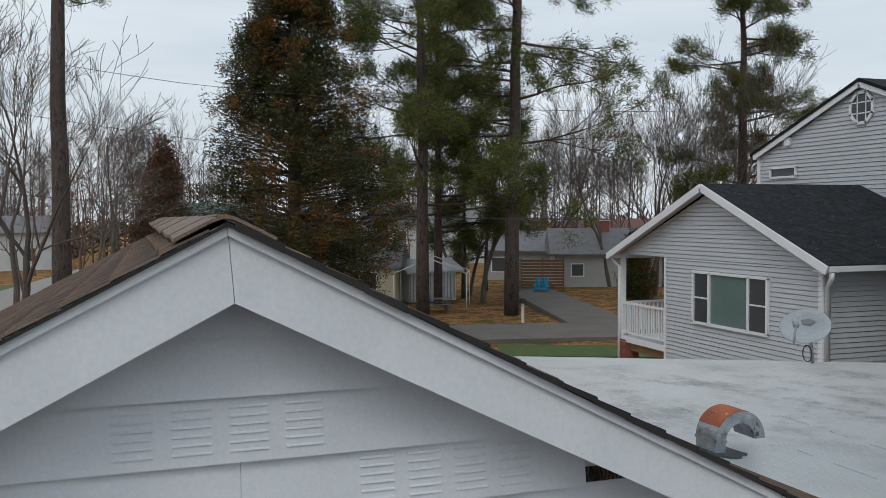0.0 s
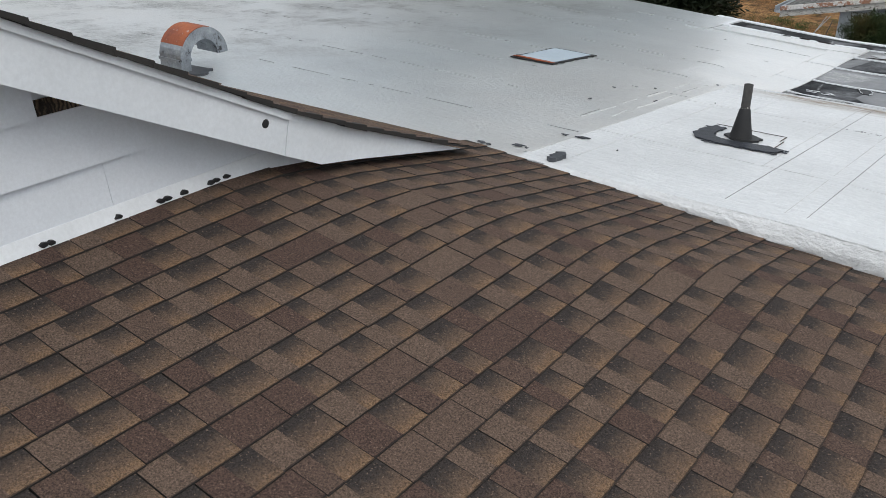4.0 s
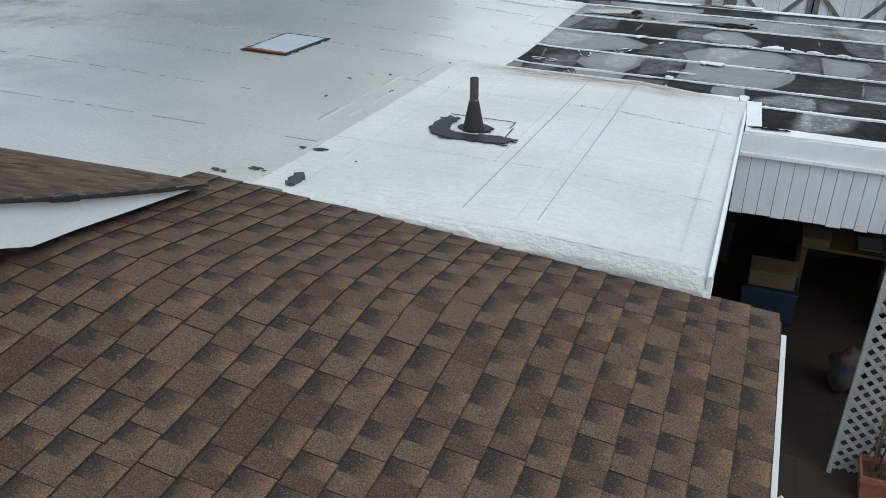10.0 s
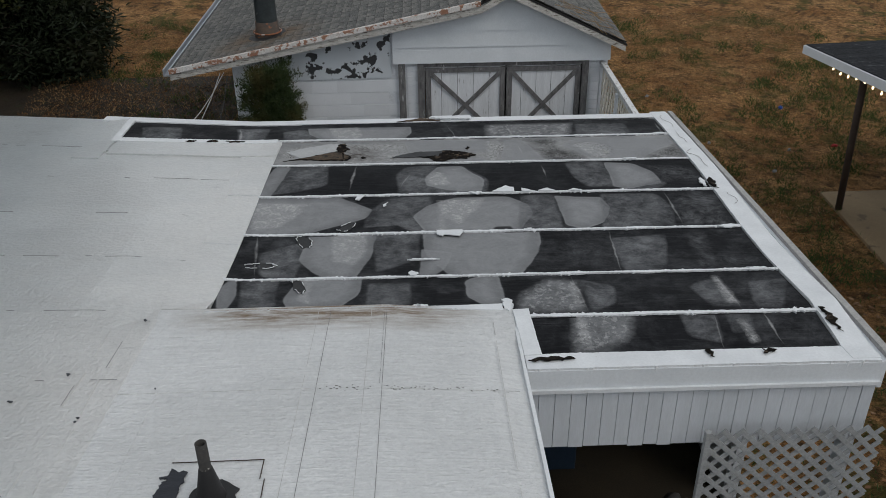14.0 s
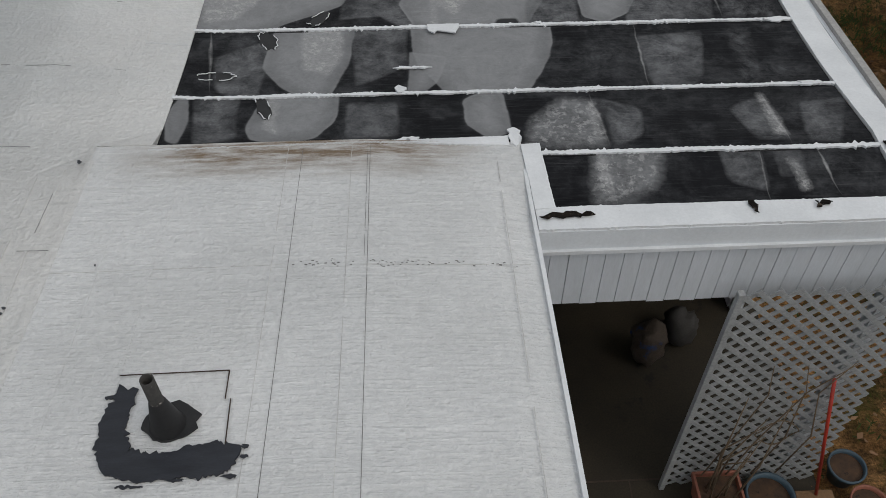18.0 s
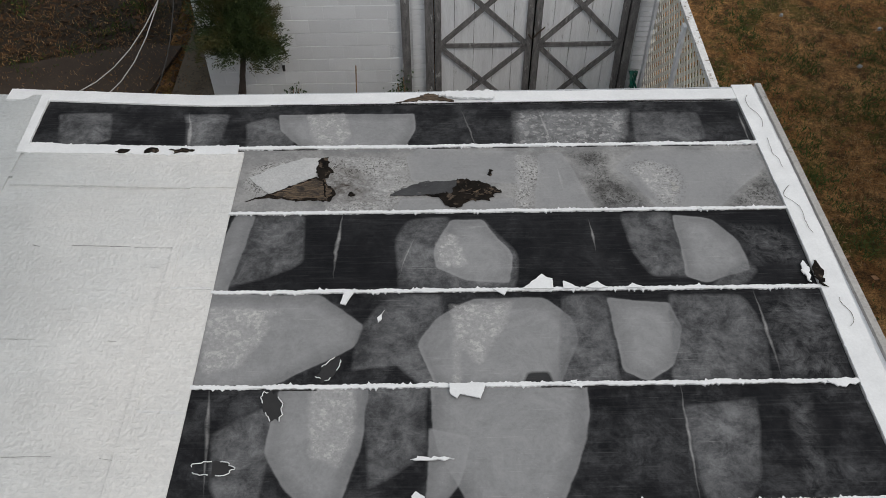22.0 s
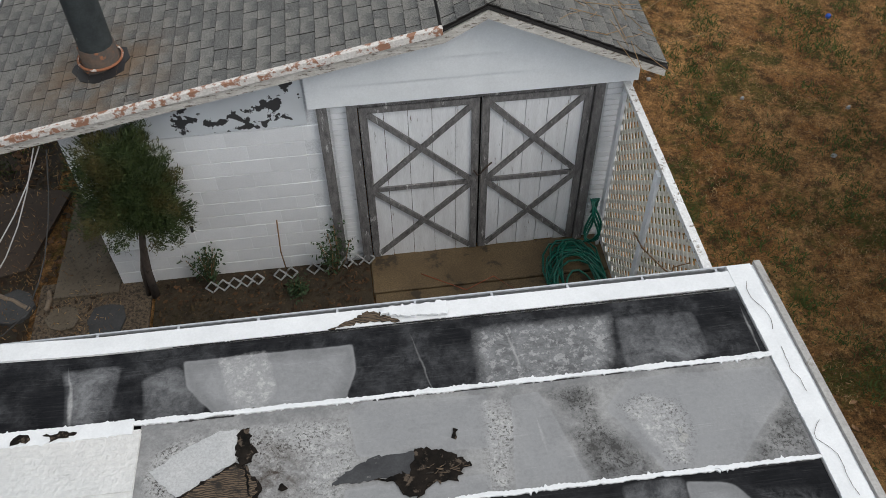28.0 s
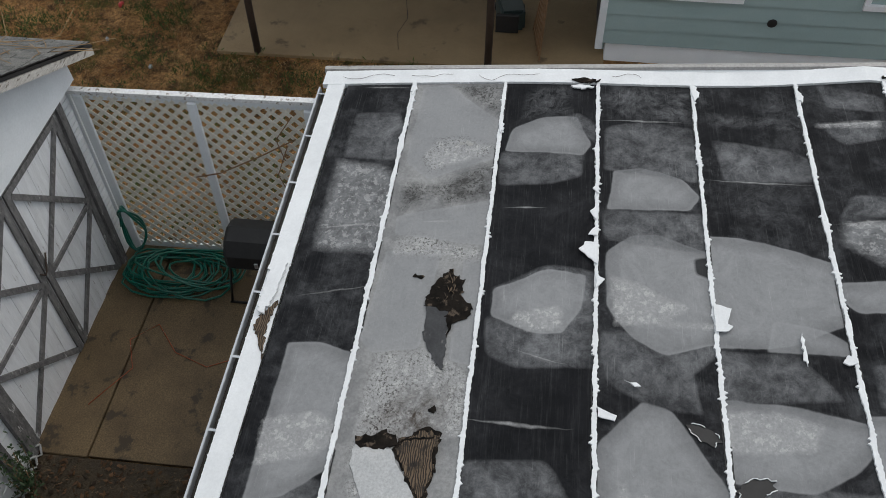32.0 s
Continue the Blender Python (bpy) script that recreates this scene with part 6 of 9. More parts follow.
def mat_peel():
    m, n, l, p = nodes_of("peeling_panel")
    co = coords(n, l, (1.0, 1, 1.0))
    k = noise_fac(n, l, co, 6.5, 5, 0.55, 0.575, 0.59, 0.1)
    g = noise_fac(n, l, coords(n, l), 2.0, 4, 0.5, 0.3, 0.7)
    col = mix_col(n, l, k, mix_col(n, l, g, (0.60, 0.64, 0.68), (0.52, 0.55, 0.58)), (0.035, 0.035, 0.038))
    l.new(col, p.inputs["Base Color"])
    p.inputs["Roughness"].default_value = 0.7
    bump_of(n, l, p, math_of(n, l, "MULTIPLY", k, -1.0), 0.5, 0.01)
    return m


part("panel", prism("panel", [(-3.3, 2.22), (-1.36, 2.24), (-1.36, 3.0), (-3.3, 2.62)], "y", GY - 0.02, GY - 0.002, mat_peel()), garage, "painted panel with black peeling spots")
# roof deck and rakes
RAKE = surf("rusty_flaking_white_edge", (0.66, 0.64, 0.62), (0.58, 0.55, 0.52), (0.30, 0.15, 0.095), scale=5, fine=50, wear=0.50, wear_scale=11, bump=0.5, gr=0.25)
FLAKE = surf("flaking_fascia", (0.58, 0.56, 0.53), (0.38, 0.36, 0.33), (0.16, 0.135, 0.11), scale=8, fine=40, stretch=(1, 1, 4), wear=0.55, wear_scale=12, bump=0.6)
GY0, GY1 = 15.36, 21.5
for xa, xb in ((-4.68, -0.016), (-0.016, 0.414), (0.414, 2.22)):
    part("roof_deck", prism("roof_deck", [(xa, gar_z(xa, 0) - 0.02), (xb, gar_z(xb - 1e-6, 0) - 0.02), (xb, gar_z(xb - 1e-6, 0) - 0.05), (xa, gar_z(xa, 0) - 0.05)], "y", GY0, GY1, UNDER), garage)
part("rake_edge", prism("rake_edge", [(-4.70, gar_z(-4.7, 0) + 0.026), (0.0, 3.472), (0.0, 3.40), (-4.70, gar_z(-4.7, 0) - 0.045)], "y", GY0 - 0.035, GY0 + 0.022, RAKE), garage, "white metal edge with rust spots")
part("rake_fascia", prism("rake_fascia", [(-4.70, gar_z(-4.7, 0) - 0.05), (0.02, 3.395), (0.414, 3.60), (0.414, 3.51), (0.02, 3.29), (-4.70, gar_z(-4.7, 0) - 0.15)], "y", GY0 - 0.006, GY0 + 0.02, FLAKE), garage, "weathered flaking fascia")
part("rake_fascia", prism("rake_fascia", [(0.416, 3.60), (2.20, 2.75), (2.20, 2.67), (0.416, 3.51)], "y", GY0 - 0.004, GY0 + 0.02, FLAKE), garage)
part("eave_gutter", prism("eave_gutter", [(-4.80, 2.42), (-4.69, 2.42), (-4.69, 2.53), (-4.71, 2.53), (-4.71, 2.44), (-4.78, 2.44), (-4.78, 2.53), (-4.80, 2.53)], "y", GY0, GY1, METALGUT), garage)
# stove pipe
pipe_base = (-3.3, 16.2, gar_z(-3.3, 0))
stove = thing("stove_pipe", "tall dark metal stove pipe with a rusty collar", "chimney", pipe_base)
DKMETAL = surf("mottled_dark_pipe", (0.018, 0.024, 0.027), (0.045, 0.055, 0.058), (0.12, 0.13, 0.125), scale=6, fine=50, rough=0.7, wear=0.64, wear_scale=9, bump=0.4)
part("pipe", lathe("pipe", [(0.165, 0.05), (0.165, 1.6), (0.18, 1.62), (0.18, 1.66), (0.0, 1.66)], pipe_base, DKMETAL, 28), stove)
COLLAR = surf("rusty_dark_collar", (0.05, 0.047, 0.045), (0.10, 0.065, 0.045), (0.22, 0.09, 0.04), scale=7, fine=40, rough=0.8, wear=0.56, wear_scale=9, bump=0.3)
part("collar", lathe("collar", [(0.205, -0.06), (0.205, 0.05), (0.182, 0.06), (0.18, 0.22), (0.166, 0.225)], pipe_base, COLLAR, 28), stove, "dark rusty flashing collar")
part("rust_ring", lathe("rust_ring", [(0.205, 0.045), (0.222, 0.05), (0.226, 0.065), (0.205, 0.07)], pipe_base, surf("rust_and_caulk", (0.30, 0.12, 0.055), (0.20, 0.075, 0.04), (0.55, 0.52, 0.48), scale=9, fine=50, wear=0.55, wear_scale=10, bump=0.4), 28), stove, "ring of rust and pale caulk")
pool = random.Random(41)
pts = [(pipe_base[0] + 0.01 + 0.30 * math.cos(a) * pool.uniform(0.85, 1.15), pipe_base[1] - 0.06 + 0.27 * math.sin(a) * pool.uniform(0.85, 1.15)) for a in [k * 0.35 for k in range(18)]]
me = mesh_of("tar_pool", [(x, y, gar_z(x, y) + 0.016) for x, y in pts] + [(x, y, gar_z(x, y) - 0.01) for x, y in pts], [tuple(range(18)), tuple(range(35, 17, -1))] + [(i, 18 + i, 18 + (i + 1) % 18, (i + 1) % 18) for i in range(18)], BLACK)
part("tar_pool", me, stove, "black tar spread round the collar")

# ---- yard between carport and garage ----
solid("yard_slab", box("yard_slab", (-0.86, 13.0, -0.15), (1.93, 15.08, 0.02), CONCRETE), "wet brown concrete slab before the garage doors", "concrete slab", "structure")
solid("door_apron", box("door_apron", (-0.88, 15.10, -0.15), (1.95, 15.66, 0.035), CONCRETE, 0.01), "dark mossy concrete apron at the garage doors", "concrete apron", "structure")
PALEWOOD = surf("bleached_branch", (0.24, 0.19, 0.14), (0.15, 0.115, 0.085), (0.07, 0.055, 0.04), scale=8, fine=50, bump=0.5)
SOIL = surf("leafy_bed_soil", (0.022, 0.016, 0.008), (0.050, 0.034, 0.017), (0.12, 0.075, 0.040), scale=5, fine=35, wear=0.60, wear_scale=22, bump=0.9, dist=0.02)
solid("garden_bed", box("garden_bed", (-3.42, 12.9, -0.1), (-0.885, 15.64, 0.015), SOIL), "narrow bed of brown soil and leaf litter", "garden bed", "structure")
GRAVEL = surf("tan_pea_gravel", (0.11, 0.080, 0.052), (0.19, 0.145, 0.10), (0.05, 0.038, 0.028), scale=25, fine=45, wear=0.5, wear_scale=30, bump=1.0, dist=0.02)
solid("gravel_strip", box("gravel_strip", (-4.78, 13.0, -0.1), (-3.47, 15.75, 0.01), GRAVEL), "strip of tan pea gravel around stepping stones", "gravel", "structure")
AGG = surf("exposed_aggregate", (0.085, 0.068, 0.048), (0.14, 0.115, 0.085), (0.045, 0.036, 0.027), scale=3, fine=60, wear=0.55, wear_scale=30, bump=0.6)
solid("side_path", prism("side_path", [(-4.6, 15.5), (-3.85, 15.5), (-3.88, 19.5), (-4.5, 19.5)], "z", -0.1, 0.05, AGG), "exposed-aggregate concrete path along the garage", "path", "structure")
DARKPAVE = surf("dark_wet_paving", (0.034, 0.023, 0.016), (0.060, 0.042, 0.030), (0.02, 0.014, 0.010), scale=2, fine=50, bump=0.3)
solid("dark_path", prism("dark_path", [(-7.6, 15.4), (-5.0, 16.0), (-4.65, 17.3), (-5.2, 17.4), (-8.2, 16.6)], "z", -0.1, 0.03, DARKPAVE), "dark concrete walk crossing the lawn", "path", "structure")
SLATE = surf("dark_slate", (0.035, 0.037, 0.04), (0.06, 0.062, 0.065), (0.12, 0.11, 0.09), scale=5, fine=40, wear=0.64, bump=0.4)
for x, y, r, mt in ((-3.95, 15.12, 0.25, SLATE), (-4.45, 15.2, 0.2, AGG), (-4.1, 14.6, 0.27, SLATE), (-4.55, 14.55, 0.2, AGG), (-5.05, 15.45, 0.27, SLATE), (-4.0, 13.95, 0.26, AGG)):
    out = [(x + r * rnd.uniform(0.85, 1.08) * math.cos(a), y + r * rnd.uniform(0.85, 1.08) * math.sin(a)) for a in [k * math.pi / 4 for k in range(8)]]
    solid("stepping_stone", prism("stepping_stone", out, "z", -0.05, 0.035, mt), "flat stepping stone set in pea gravel", "paving stone", group="stepping stones")
for run in (((-5.89, 15.44), (-5.75, 15.58), (-5.58, 15.66), (-5.32, 15.68), (-5.07, 15.55), (-4.86, 15.39)), ((-4.66, 15.61), (-4.64, 15.48), (-4.67, 15.34))):
    pts = [Vector((x, y, 0.03 + 0.012 * math.sin(9 * x))) for x, y in run]
    pts = [p.lerp(q, k / 4) + Vector((0.008 * math.sin(7 * k + 30 * p.x), 0.006 * math.cos(5 * k), 0)) for p, q in zip(pts, pts[1:]) for k in range(4)] + [pts[-1]]
    solid("edging_branch", tube("edging_branch", pts, 0.03, PALEWOOD, 7), "curved pale bleached branch edging the bed", "edging", group="branch edging")
edging = thing("bed_edging", "low white plastic lattice edging along the bed", "edging", (-1.8, 15.5, 0))
for i in range(15):
    u = i / 14
    if i in (5, 8):
        continue
    x, y = -2.75 + 1.85 * u, 15.40 + 0.20 * u
    tilt = rnd.uniform(-18, 18) if i < 7 else rnd.uniform(-5, 5)
    ring = [(x + 0.075 * math.cos(a), y - 0.01 + 0.03 * math.sin(a), 0.085 + 0.065 * math.sin(a)) for a in [k * math.pi / 2 for k in range(4)]]
    ring.append(ring[0])
    part("diamond", tube("diamond", ring, 0.014, LATTICE, 5, cap=False), edging)


# ---- plants by the garage ----
def leafmat(name, a, b, c, scale=3.0, rough=0.6):
    m, n, l, p = nodes_of(name)
    co = coords(n, l)
    r = n.new("ShaderNodeNewGeometry").outputs["Random Per Island"]
    col = mix_col(n, l, r, a, b)
    col = mix_col(n, l, math_of(n, l, "MULTIPLY", noise_fac(n, l, co, scale, 4, 0.6, 0.5, 0.7), 0.9), col, c)
    l.new(col, p.inputs["Base Color"])
    p.inputs["Roughness"].default_value = rough
    p.inputs["Specular IOR Level"].default_value = 0.3
    return m


JUNIPER = leafmat("juniper_green", (0.018, 0.034, 0.012), (0.055, 0.078, 0.024), (0.10, 0.075, 0.026), 2.5)
SHRUB = leafmat("shrub_green", (0.02, 0.045, 0.02), (0.05, 0.085, 0.035), (0.03, 0.05, 0.02))


def sprays(centres, rnd, n, length, width, material, name="foliage", spread=0.12, droop=0.0, flat=False, kink=True):
    """Foliage: many small pointed blades round given centres, each its own island."""
    verts, faces = [], []
    for c, r, axis in centres:
        for _ in range(n):
            d = Vector((rnd.gauss(0, 1), rnd.gauss(0, 1), rnd.gauss(0, 1) * (0.4 if flat else 0.8)))
            if axis is not None:
                d = d.normalized() * 0.9 + axis * 1.2
            d.z -= droop
            d.normalize()
            s = d.cross(Vector((rnd.gauss(0, 1), rnd.gauss(0, 1), rnd.gauss(0, 1)))).normalized()
            o = c + Vector((rnd.gauss(0, 1), rnd.gauss(0, 1), rnd.gauss(0, 1))) * r * spread * 4
            ln, w = length * rnd.uniform(0.6, 1.3), width * rnd.uniform(0.7, 1.2)
            k = len(verts)
            verts += [o - s * w * 0.3, o + s * w * 0.3, o + d * ln * 0.5 + s * w * 0.5, o + d * ln, o + d * ln * 0.5 - s * w * 0.5]
            faces.append((k, k + 1, k + 2, k + 3, k + 4))
    return mesh_of(name, verts, faces, material)


juniper = thing("juniper_tree", "small dense green juniper trained as a tree beside the garage wall", "tree", (-3.42, 15.42, 0))
part("trunk", tube("trunk", [(-3.42, 15.42, 0), (-3.38, 15.38, 0.5), (-3.30, 15.32, 1.0), (-3.14, 15.26, 1.7)], 0.05, BARK, 8, taper=[0.052, 0.044, 0.038, 0.025]), juniper)
part("trunk", tube("trunk", [(-3.5, 15.45, 0), (-3.44, 15.4, 0.5), (-3.2, 15.28, 1.4)], 0.03, BARK, 7, taper=[0.035, 0.028, 0.022]), juniper)
jr = random.Random(21)
cs = []
for i in range(92):
    a, h = jr.uniform(0, 2 * math.pi), jr.random() ** 1.15
    foot = Vector((-3.27 + 0.10 * h, 15.26, 1.36 + 0.95 * h))
    out = Vector((math.cos(a), 0.85 * math.sin(a), 0.12 + 1.25 * h)).normalized()
    ln = (0.56 - 0.08 * h) * jr.uniform(0.66, 1.12)
    for k in range(9):
        t = 0.25 + 0.75 * k / 8
        wob = Vector((jr.gauss(0, 0.05), jr.gauss(0, 0.05), jr.gauss(0, 0.05) - 0.10 * t * t))
        cs.append((foot + out * ln * t + wob, 0.075, out))
part("crown", sprays(cs, jr, 64, 0.050, 0.0095, JUNIPER), juniper, "dense green needles")


def bush(name, label, x, y, h, n, seed, mt=None):
    r = random.Random(seed)
    b = thing(name, label, "shrub", (x, y, 0))
    tips = []
    for i in range(n):
        a, l = r.uniform(0, 6.28), r.uniform(0.6, 1.0) * h
        p = Vector((x, y, 0.0))
        q = Vector((x + math.cos(a) * 0.3 * h * r.random(), y + math.sin(a) * 0.2 * h * r.random(), l))
        part("stem", tube("stem", [p, (p + q) / 2 + Vector((r.uniform(-0.04, 0.04), r.uniform(-0.04, 0.04), 0)), q], 0.005, BROWNWOOD, 4), b)
        for k in range(6):
            tips.append((p.lerp(q, 0.35 + 0.65 * k / 5), 0.1, None))
    part("leaves", sprays(tips, r, 9, 0.045, 0.022, mt or SHRUB), b)


bush("shrub", "thin leafy green shrub against the block wall", -2.78, 15.5, 0.72, 9, 4)
bush("shrub", "upright green shrub in the leaf-strewn bed", -1.3, 15.45, 0.75, 9, 5)
bush("shrub", "low straggling green shrub in the bed", -1.75, 15.2, 0.25, 6, 6)
twig = thing("bare_sapling", "single bare brown sapling stem", "sapling", (-1.87, 15.5, 0))
part("stem", tube("stem", [(-1.87, 15.5, 0), (-1.89, 15.48, 0.5), (-1.86, 15.5, 1.0)], 0.008, BROWNWOOD, 5), twig)
spigot = thing("outdoor_tap", "small dark tap on the block wall", "tap", (-2.81, 15.62, 0.93))
part("body", tube("body", [(-2.81, 15.65, 0.95), (-2.81, 15.58, 0.95), (-2.81, 15.57, 0.88)], 0.018, BLACK, 8), spigot)
part("handle", lathe("handle", [(0.0, 0.0), (0.03, 0.0), (0.03, 0.01), (0.0, 0.01)], (-2.81, 15.59, 0.975), METALGUT, 8), spigot)

# ---- hose, composter, cord ----
hose_pts = []
for i in range(260):
    a = i * 0.42
    k = i / 260
    cx, cy = 1.55 - 0.05 * k, 14.85 + 0.25 * math.sin(k * 5)
    rx, ry = 0.30 + 0.10 * math.sin(i * 0.13), 0.48 + 0.14 * math.sin(i * 0.077)
    hose_pts.append((min(1.84, cx + rx * math.cos(a)), min(15.5, cy + ry * math.sin(a)), 0.05 + 0.10 * k * (1 + math.sin(a * 0.5)) + 0.25 * max(0, math.sin(a - 0.6)) * k * k))
coil = solid("garden_hose", tube("garden_hose", hose_pts, 0.013, HOSE, 6), "tangled green garden hose coiled against the fence", "hose")
loop = []
for i in range(60):
    a = i * 0.35
    loop.append((1.76 + 0.06 * math.sin(a * 2.1), 15.42 + 0.13 * math.cos(a), 0.55 + 0.34 * math.sin(a)))
part("hanging_loop", tube("hanging_loop", loop, 0.013, HOSE, 6), coil)
cord = [(-0.3, 15.3, 0.045), (0.2, 15.0, 0.03), (0.55, 15.15, 0.045), (0.8, 14.9, 0.03), (0.45, 14.6, 0.03), (0.3, 14.2, 0.03), (0.6, 13.6, 0.03), (0.5, 13.1, 0.03)]
solid("extension_cord", tube("extension_cord", cord, 0.006, RUST, 5), "thin orange extension cord lying on the slab", "cord")
comp = thing("compost_tumbler", "black plastic compost tumbler on a steel stand", "composter", (1.5, 13.8, 0))
drum = bmesh.new()
ringn, prof = 10, [(0.0, -0.33), (0.26, -0.33), (0.29, -0.29), (0.29, 0.29), (0.26, 0.33), (0.0, 0.33)]
rings = []
for k in range(ringn):
    a = 2 * math.pi * (k + 0.5) / ringn
    rings.append([drum.verts.new((1.5 + r * math.cos(a), 13.8 + u, 0.72 + r * math.sin(a))) for r, u in prof])
for k in range(ringn):
    for j in range(len(prof) - 1):
        drum.faces.new((rings[k][j], rings[k][j + 1], rings[(k + 1) % ringn][j + 1], rings[(k + 1) % ringn][j]))
bmesh.ops.remove_doubles(drum, verts=drum.verts[:], dist=1e-4)
bmesh.ops.recalc_face_normals(drum, faces=drum.faces[:])
part("drum", from_bm("drum", drum, BLACK), comp)
part("latch", box("latch", (1.21, 13.75, 0.66), (1.225, 13.79, 0.74), METALGUT, 0.004), comp, "bright metal latch")
for dy in (-0.36, 0.36):
    part("stand_leg", tube("stand_leg", [(1.2, 13.8 + dy, 0.03), (1.5, 13.8 + dy, 0.72), (1.8, 13.8 + dy, 0.03)], 0.016, BLACK, 6), comp)
part("stand_foot", tube("stand_foot", [(1.2, 13.42, 0.04), (1.2, 14.18, 0.04)], 0.016, BLACK, 6), comp)

# ---- gutter behind the flat roof ----
gutter = thing("rear_gutter", "white metal gutter with hangers, dark with debris inside", "gutter", (-1.5, 13.05, 2.5))
GZ = flat_z(0, 12.98) - 0.05
prof = [(12.915, GZ - 0.10), (13.005, GZ - 0.10), (13.018, GZ - 0.005), (13.005, GZ - 0.005), (12.995, GZ - 0.088), (12.925, GZ - 0.088), (12.925, GZ - 0.01), (12.915, GZ - 0.01)]
part("trough", prism("trough", prof, "x", -9.0, 2.05, METALGUT), gutter)
part("front_lip", box("front_lip", (-9.0, 13.007, GZ - 0.012), (2.05, 13.022, GZ + 0.004), METALGUT), gutter)
DEBRIS = surf("gutter_debris", (0.016, 0.014, 0.012), (0.035, 0.028, 0.02), (0.07, 0.05, 0.03), scale=14, fine=50, bump=0.9)
part("debris", box("debris", (-9.0, 12.927, GZ - 0.087), (2.0, 12.993, GZ - 0.045), DEBRIS), gutter)
x = -8.6
while x < 2.0:
    part("hanger", box("hanger", (x, 12.92, GZ - 0.004), (x + 0.02, 13.01, GZ + 0.002), METALGUT), gutter)
    x += 0.62
part("rear_fascia", box("rear_fascia", (-11.5, 12.86, GZ - 0.25), (2.2, 12.905, GZ - 0.03), WHITE), house)

# ---- gutter along the porch eave ----
eave = thing("porch_gutter", "narrow galvanised gutter along the porch eave", "gutter", (0.2, 1, 3.2))
prof = [(0.10, 3.09), (0.146, 3.09), (0.158, 3.195), (0.148, 3.195), (0.140, 3.10), (0.110, 3.10), (0.110, 3.19), (0.10, 3.19)]
part("trough", prism("trough", prof, "y", -2.6, 4.214, METALGUT), eave)
part("front_lip", box("front_lip", (0.140, -2.6, 3.190), (0.164, 4.225, 3.204), TRIMWHITE), eave)
part("debris", box("debris", (0.111, -2.6, 3.101), (0.139, 4.2, 3.13), DEBRIS), eave)
part("end_cap", box("end_cap", (0.10, 4.215, 3.09), (0.158, 4.23, 3.195), METALGUT), eave)
for y in (-1.6, -0.5, 0.6, 1.7, 2.75, 3.62):
    part("strap", box("strap", (0.10, y, 3.196), (0.16, y + 0.025, 3.202), METALGUT), eave)
part("porch_fascia", box("porch_fascia", (0.06, -2.6, 3.06), (0.098, 4.2, 3.30), BROWNWOOD), house)
part("porch_beam", box("porch_beam", (-0.15, -2.6, 2.75), (0.0, 4.2, 3.05), WHITE), house)
for y in (-2.3, 0.2):
    part("porch_post", box("porch_post", (-0.13, y, 0), (-0.02, y + 0.11, 2.75), WHITE), house)
trellis = thing("white_post_and_brace", "white painted post with a diagonal brace under the gutter", "post", (0.33, 3.35, 0))
part("post", box("post", (0.185, 3.05, 0.0), (0.225, 3.46, 2.80), WHITE, 0.006), trellis)
part("brace", beam("brace", (0.20, 3.42, 2.84), (1.17, 3.55, 1.93), 0.05, 0.09, WHITE), trellis)
part("upright", box("upright", (1.12, 3.5, 0.0), (1.21, 3.59, 1.98), WHITE), trellis)


# ---- inside the carport: clutter in the shade ----
cr = random.Random(41)
BLUEBIN = surf("dark_blue_plastic", (0.015, 0.03, 0.055), (0.02, 0.04, 0.07), None, rough=0.5, bump=0.05)
CARD = surf("worn_cardboard", (0.20, 0.14, 0.09), (0.16, 0.11, 0.07), None, bump=0.1)
DARKCLOTH = surf("dark_cloth", (0.03, 0.03, 0.033), (0.055, 0.053, 0.05), None, scale=6, fine=40, bump=0.6)
BAGMAT = surf("tan_plastic_bag", (0.075, 0.055, 0.042), (0.05, 0.038, 0.03), (0.02, 0.05, 0.14), scale=5, fine=30, wear=0.60, wear_scale=4, bump=0.5, dist=0.02)


def lumpy(name, centre, size, material, seed, cuts=3, amount=0.18):
    """A sagging sack or heap: a sphere pushed out of true and flattened at its foot."""
    bm = bmesh.new()
    bmesh.ops.create_icosphere(bm, subdivisions=cuts, radius=1.0)
    for v in bm.verts:
        k = 1 + amount * noise.noise(v.co * 1.7 + Vector((seed, 0, 0))) + 0.5 * amount * noise.noise(v.co * 4 + Vector((0, seed, 0)))
        v.co = Vector((v.co.x * size[0] * k, v.co.y * size[1] * k, max(-0.92, v.co.z) * size[2] * k))
        v.co.z = max(v.co.z, -size[2] * 0.9)
        v.co += Vector(centre)
    return from_bm(name, bm, material, smooth=True)


def table(x, y, w, d, h, label):
    t = thing("work_table", label, "table", (x, y, 0))
    part("tabletop", box("tabletop", (x - w / 2, y - d / 2, h - 0.04), (x + w / 2, y + d / 2, h), BROWNWOOD, 0.006), t)
    for sx in (-1, 1):
        for sy in (-1, 1):
            part("leg", box("leg", (x + sx * (w / 2 - 0.06) - 0.03, y + sy * (d / 2 - 0.06) - 0.03, 0), (x + sx * (w / 2 - 0.06) + 0.03, y + sy * (d / 2 - 0.06) + 0.03, h - 0.04), BROWNWOOD), t)
    return t


